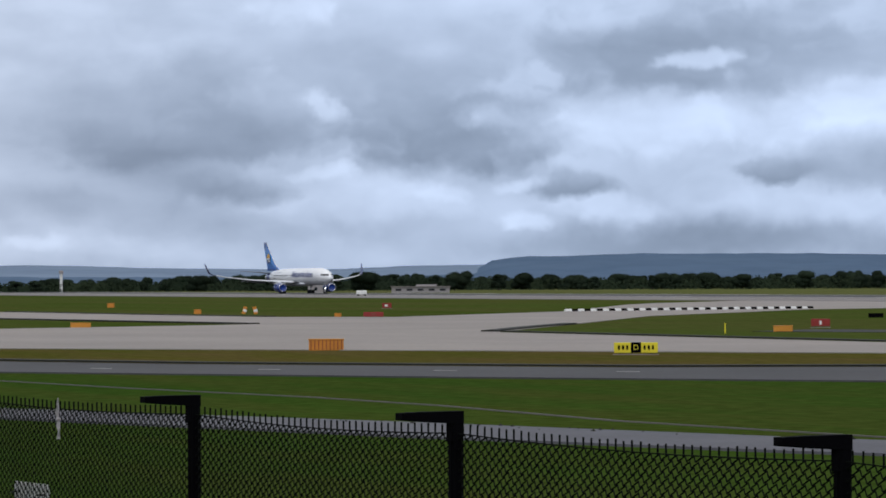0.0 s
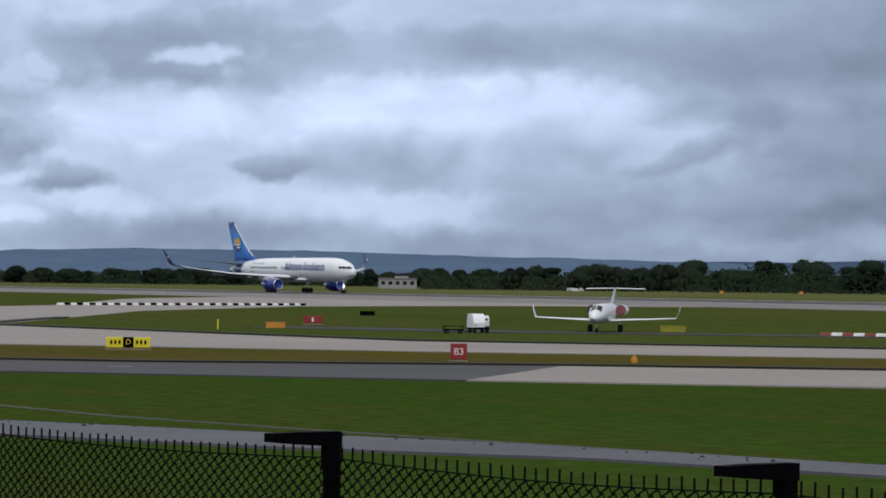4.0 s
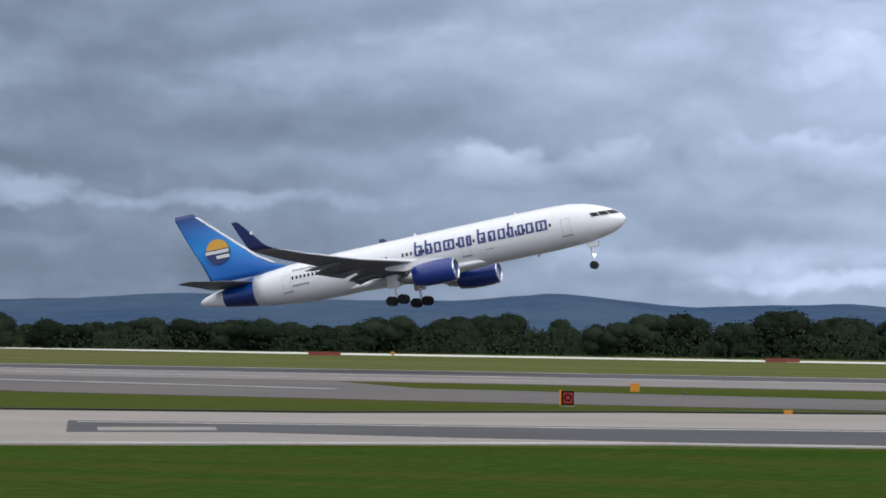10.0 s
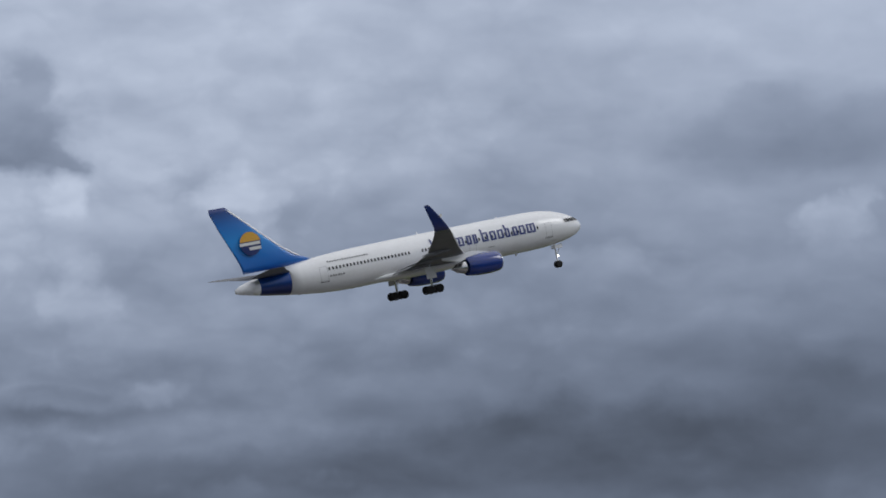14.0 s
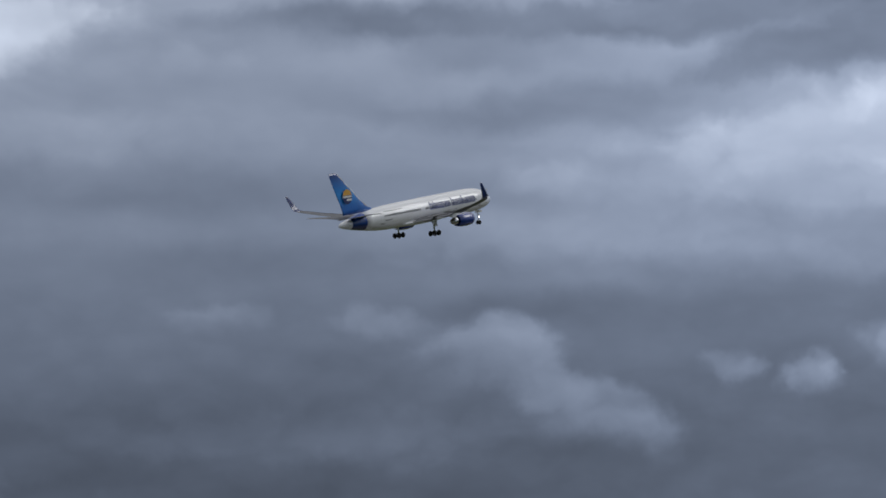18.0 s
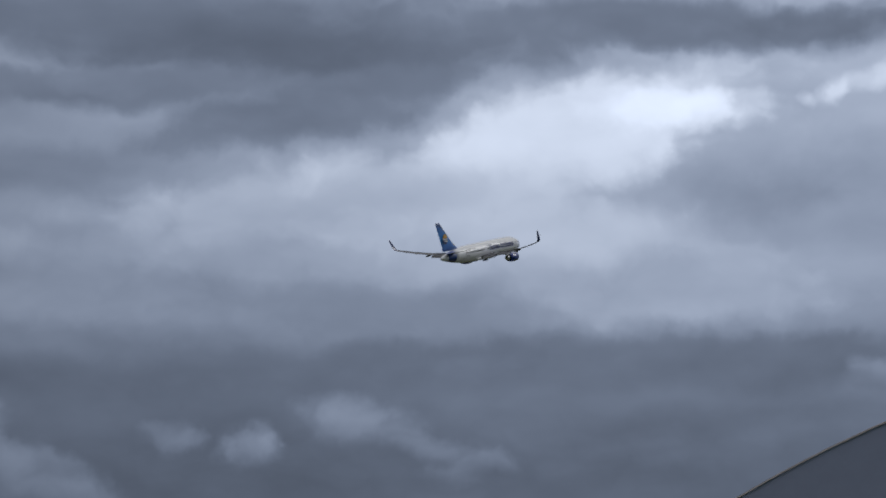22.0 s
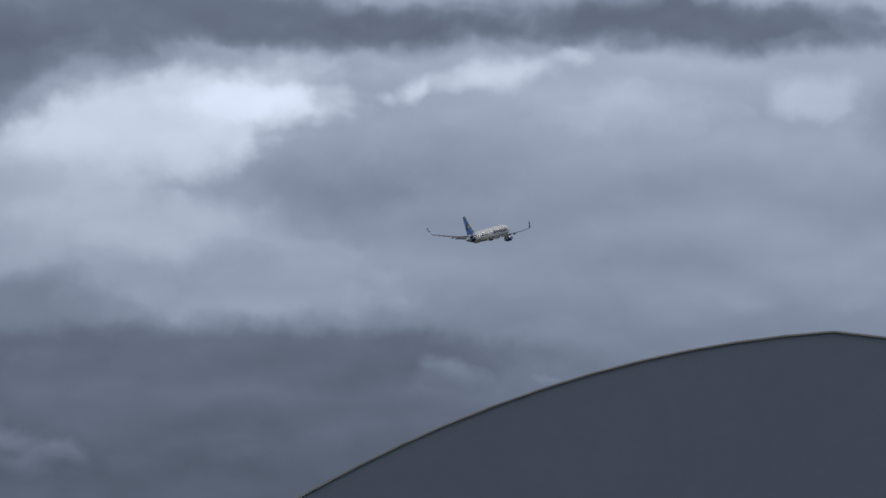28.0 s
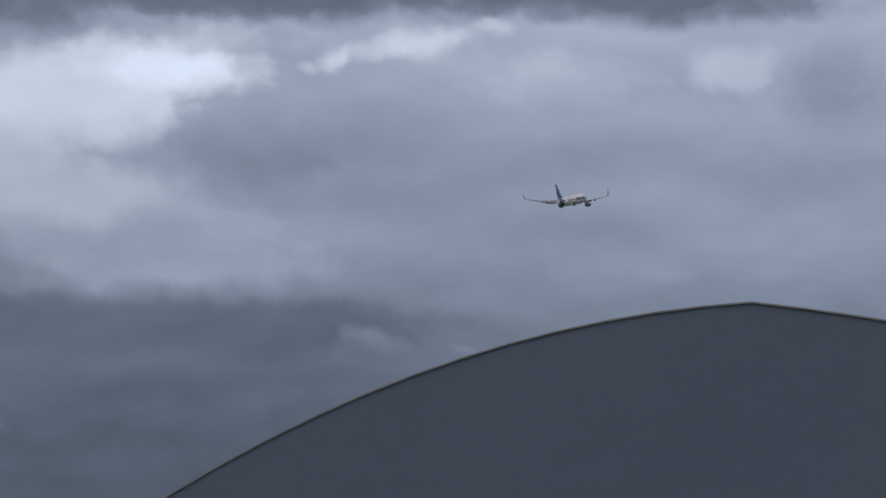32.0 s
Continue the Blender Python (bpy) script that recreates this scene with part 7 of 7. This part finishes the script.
# ---- small buildings and masts beyond the runway ----
def build_far():
    for az, dist, s in ((-46.46, 985, 1.0), (-34.39, 912, .85)):
        hut = thing("instrument_hut", facing(az, dist), "small red and white chequered instrument hut", "hut", "instrument huts")
        n = 0
        for ix in range(4):
            for iz in range(3):
                part("panel", boxed((1.18 * s, .3, 1.18 * s), ((ix - 1.5) * 1.2 * s, -1.5 * s, (.6 + iz * 1.2) * s), .01), STRIPE_WHITE if (ix + iz) % 2 else STRIPE_RED, hut)
        part("body", boxed((4.8 * s, 2.9 * s, 3.6 * s), (0, .1, 1.8 * s), .03), STRIPE_WHITE, hut)
        part("roof", boxed((5.0 * s, 3.3 * s, .14), (0, 0, 3.67 * s), .02), STRIPE_RED, hut)
        part("mast", rodded((-1.6 * s, 0, 3.6 * s), (-1.6 * s, 0, 8.0 * s), .12), STRIPE_WHITE, hut)
    mast = thing("lattice_mast", facing(-47.83, 872), "thin grey lattice mast beyond the runway", "mast")
    for x, y in ((-.35, -.35), (.35, -.35), (0, .4)):
        part("leg", rodded((x * 1.8, y * 1.8, 0), (x * .5, y * .5, 13), .07), DARK, mast)
    for k in range(8):
        part("brace", rodded((-.6 + k * .05, -.5, k * 1.6), (.6 - k * .05, -.5, k * 1.6 + 1.4), .05), DARK, mast)
    part("base_box", boxed((6.5, 2, 1.8), (0, 0, .9), .1), CLADDING, mast)
    part("cross_arm", rodded((-1.2, 0, 12.6), (1.2, 0, 12.6), .06), DARK, mast)
    mast = thing("lattice_mast", facing(18.1, 1000), "red and white T-shaped mast above the trees", "mast")
    part("column", rodded((0, 0, 0), (0, 0, 12.6), .45, .25), TRIM, mast)
    part("cross_arm", boxed((5.2, .4, .5), (0, 0, 13.0), .05), STRIPE_RED, mast)
    tower = thing("water_tower", facing(-72.36, 1240), "slim pale grey tower at the airfield edge", "tower")
    part("shaft", rodded((0, 0, 0), (0, 0, 7.2), .62, .55, 10), STRIPE_WHITE, tower)
    part("head", boxed((1.7, 1.7, 1.2), (0, 0, 7.7), .1), TRIM, tower)
    for az, dist, w, h, label in ((-66.0, 1000, 18.0, 1.7, "low pale building with a flat brown roof"), (-57.42, 1060, 12.5, 3.2, "low white building with a shallow grey roof")):
        b = thing("airfield_building", facing(az, dist), label, "building", "boundary buildings")
        part("wall", boxed((w, 6, h), (0, 0, h / 2), .03), TRIM, b)
        part("roof", boxed((w + .6, 6.8, .35), (0, 0, h + .17), .06), WEAR, b)
        part("roof_box", boxed((w * .35, 2.5, .6), (w * .1, 0, h + .6), .05), TRIM, b)
        for k in range(5):
            part("window", boxed((w * .1, .1, h * .35), (-w * .38 + k * w * .19, -3.03, h * .58)), GLASS, b)
    h = thing("gabled_house", facing(-67.86, 1040), "white gabled house among dark trees", "house")
    part("wall", loft([[Vector((x, y, z)) for x, z in ((-2.6, 0), (2.6, 0), (2.6, 2.2), (0, 3.6), (-2.6, 2.2))] for y in (-3, 3)]), TRIM, h)
    part("roof", loft([[Vector((x, y, z)) for x, z in ((-2.9, 2.1), (0, 3.7), (2.9, 2.1), (2.9, 2.3), (0, 3.95), (-2.9, 2.3))] for y in (-3.2, 3.2)]), WEAR, h)
    part("window", boxed((.9, .1, 1.0), (0, -3.03, 1.3)), GLASS, h)
    for az, w in ((-2.9, 11.0), (-1.45, 8.5)):
        b = thing("farm_shed", facing(az, 1034, 12), "grey pitched shed roof among the trees", "shed", "farm sheds")
        part("wall", boxed((w * 1.3, 9, 6.7), (0, 0, 3.35)), KERB, b)
        part("roof", loft([[Vector((x, y, z)) for y, z in ((-5, 6.6), (0, 8.8), (5, 6.6), (5, 6.8), (0, 9.05), (-5, 6.8))] for x in (-w * .65 - .3, w * .65 + .3)]), TRIM, b, "pale grey sheet roof")
    van = thing("parked_van", facing(-67.05, 800), "small white van parked beside the runway", "van")
    part("body", boxed((2.6, 1.7, 1.1), (0, 0, .85), .15), STRIPE_WHITE, van)
    for x in (-.8, .8):
        part("wheel", turned([(-.85, .3), (.85, .3)], "y", 12, (x, 0, .3)), RUBBER, van)


build_car()
build_jet()
build_light_plane()
build_service()
build_far()

# ---- motion ----
AIRLINER_ROWS = [  # seconds, x, y, z, nose up, bank, heading
    (0, -909.6, 363.8, -0.30, -0.35, -0.0, 0.0), (2, -765.0, 363.7, -0.30, -0.35, -0.0, -0.0), (4.5, -574.6, 363.7, -0.30, -0.35, -0.0, -0.0), (5.2, -519.2, 363.7, -0.30, -0.35, -0.0, 0.0),
    (6, -454.7, 363.8, -0.30, -0.35, -0.1, 0.0), (7, -372.3, 363.9, -0.30, 3.4, 0.0, -0.0), (8, -288.1, 363.8, -0.02, 7.0, 0.0, -0.0), (8.6, -236.9, 363.4, 1.25, 9.1, 0.1, 0.0),
    (9, -202.5, 363.0, 2.51, 9.6, 0.0, -0.0), (9.5, -159.6, 362.4, 4.74, 11.0, 0.4, 0.0), (10, -116.6, 361.6, 7.90, 11.4, -0.2, 0.0), (10.5, -73.6, 360.7, 11.27, 11.9, -0.5, 0.0),
    (11, -30.7, 359.8, 15.11, 12.2, -0.4, -0.0), (11.5, 11.9, 358.9, 19.25, 12.6, -0.5, -0.1), (12, 54.4, 358.1, 23.85, 12.6, -0.5, -0.7), (12.5, 96.9, 357.4, 28.81, 12.8, -0.5, -1.2),
    (13, 139.5, 357.0, 33.47, 12.2, -0.2, -1.5), (13.5, 182.0, 356.8, 37.99, 11.8, -0.3, -1.9), (14, 224.3, 356.8, 42.44, 12.3, -0.4, -2.3), (14.5, 266.3, 357.1, 47.66, 12.2, -0.2, -2.3),
    (16.5, 430.1, 364.1, 74.61, 13.2, 0.2, -2.7), (17, 472.1, 364.7, 81.25, 13.0, 0.7, -2.7), (18, 557.2, 365.7, 94.50, 12.8, 2.1, -3.5), (19, 643.1, 366.5, 108.02, 11.8, 1.3, -4.1),
    (20, 729.5, 367.2, 121.85, 11.6, 0.7, -4.6), (21, 816.0, 367.7, 134.79, 12.2, 1.0, -4.8), (23, 989.3, 367.1, 160.91, 12.9, 0.7, -4.7), (25, 1162.1, 364.7, 187.64, 13.0, 0.7, -5.0),
    (28, 1419.1, 365.0, 228.57, 13.7, -0.4, -7.5), (28.8, 1487.9, 363.3, 239.69, 11.7, 0.4, -7.1), (32, 1763.4, 358.1, 283.51, 12.0, 0.1, -6.2),
]


def motions():
    walk(airliner, [(t, pose(x, y, z, bank, -up, turn)) for t, x, y, z, up, bank, turn in AIRLINER_ROWS])
    # the wings droop on the ground and flex upwards as they take the load
    for wing, side in zip(airliner_wings, (-1, 1)):
        rows = [(0, -4.0), (6.2, -4.0), (7.0, -3.0), (8.2, -1.0), (9.0, 0.0), (32, 0.0)]
        walk(wing, [(t, pose(.5 if side > 0 else 0, side * 2.2, 3.75, side * bend, 0, 0)) for t, bend in rows])
    # the undercarriage folds away during the climb
    for leg, side in zip(airliner_gear[:2], (-1, 1)):
        rows = [(0, 0, .36), (7.0, 0, .36), (8.0, 0, .12), (8.8, 0, 0), (18.0, 0, 0), (19.0, 25, 0), (20.0, 45, 0), (21.2, 68, 0), (22.4, 84, 0), (32, 84, 0)]
        walk(leg, [(t, pose(0, side * 4.65, 3.5 + up, -side * fold, 0, 0)) for t, fold, up in rows])
    walk(airliner_gear[2], [(t, pose(22.76, 0, 3.3 + up, 0, -fold, 0)) for t, fold, up in [(0, 0, .5), (6.0, 0, .5), (7.2, 0, 0), (18.0, 0, 0), (19.0, 40, 0), (20.0, 85, 0), (32, 85, 0)]])


motions()
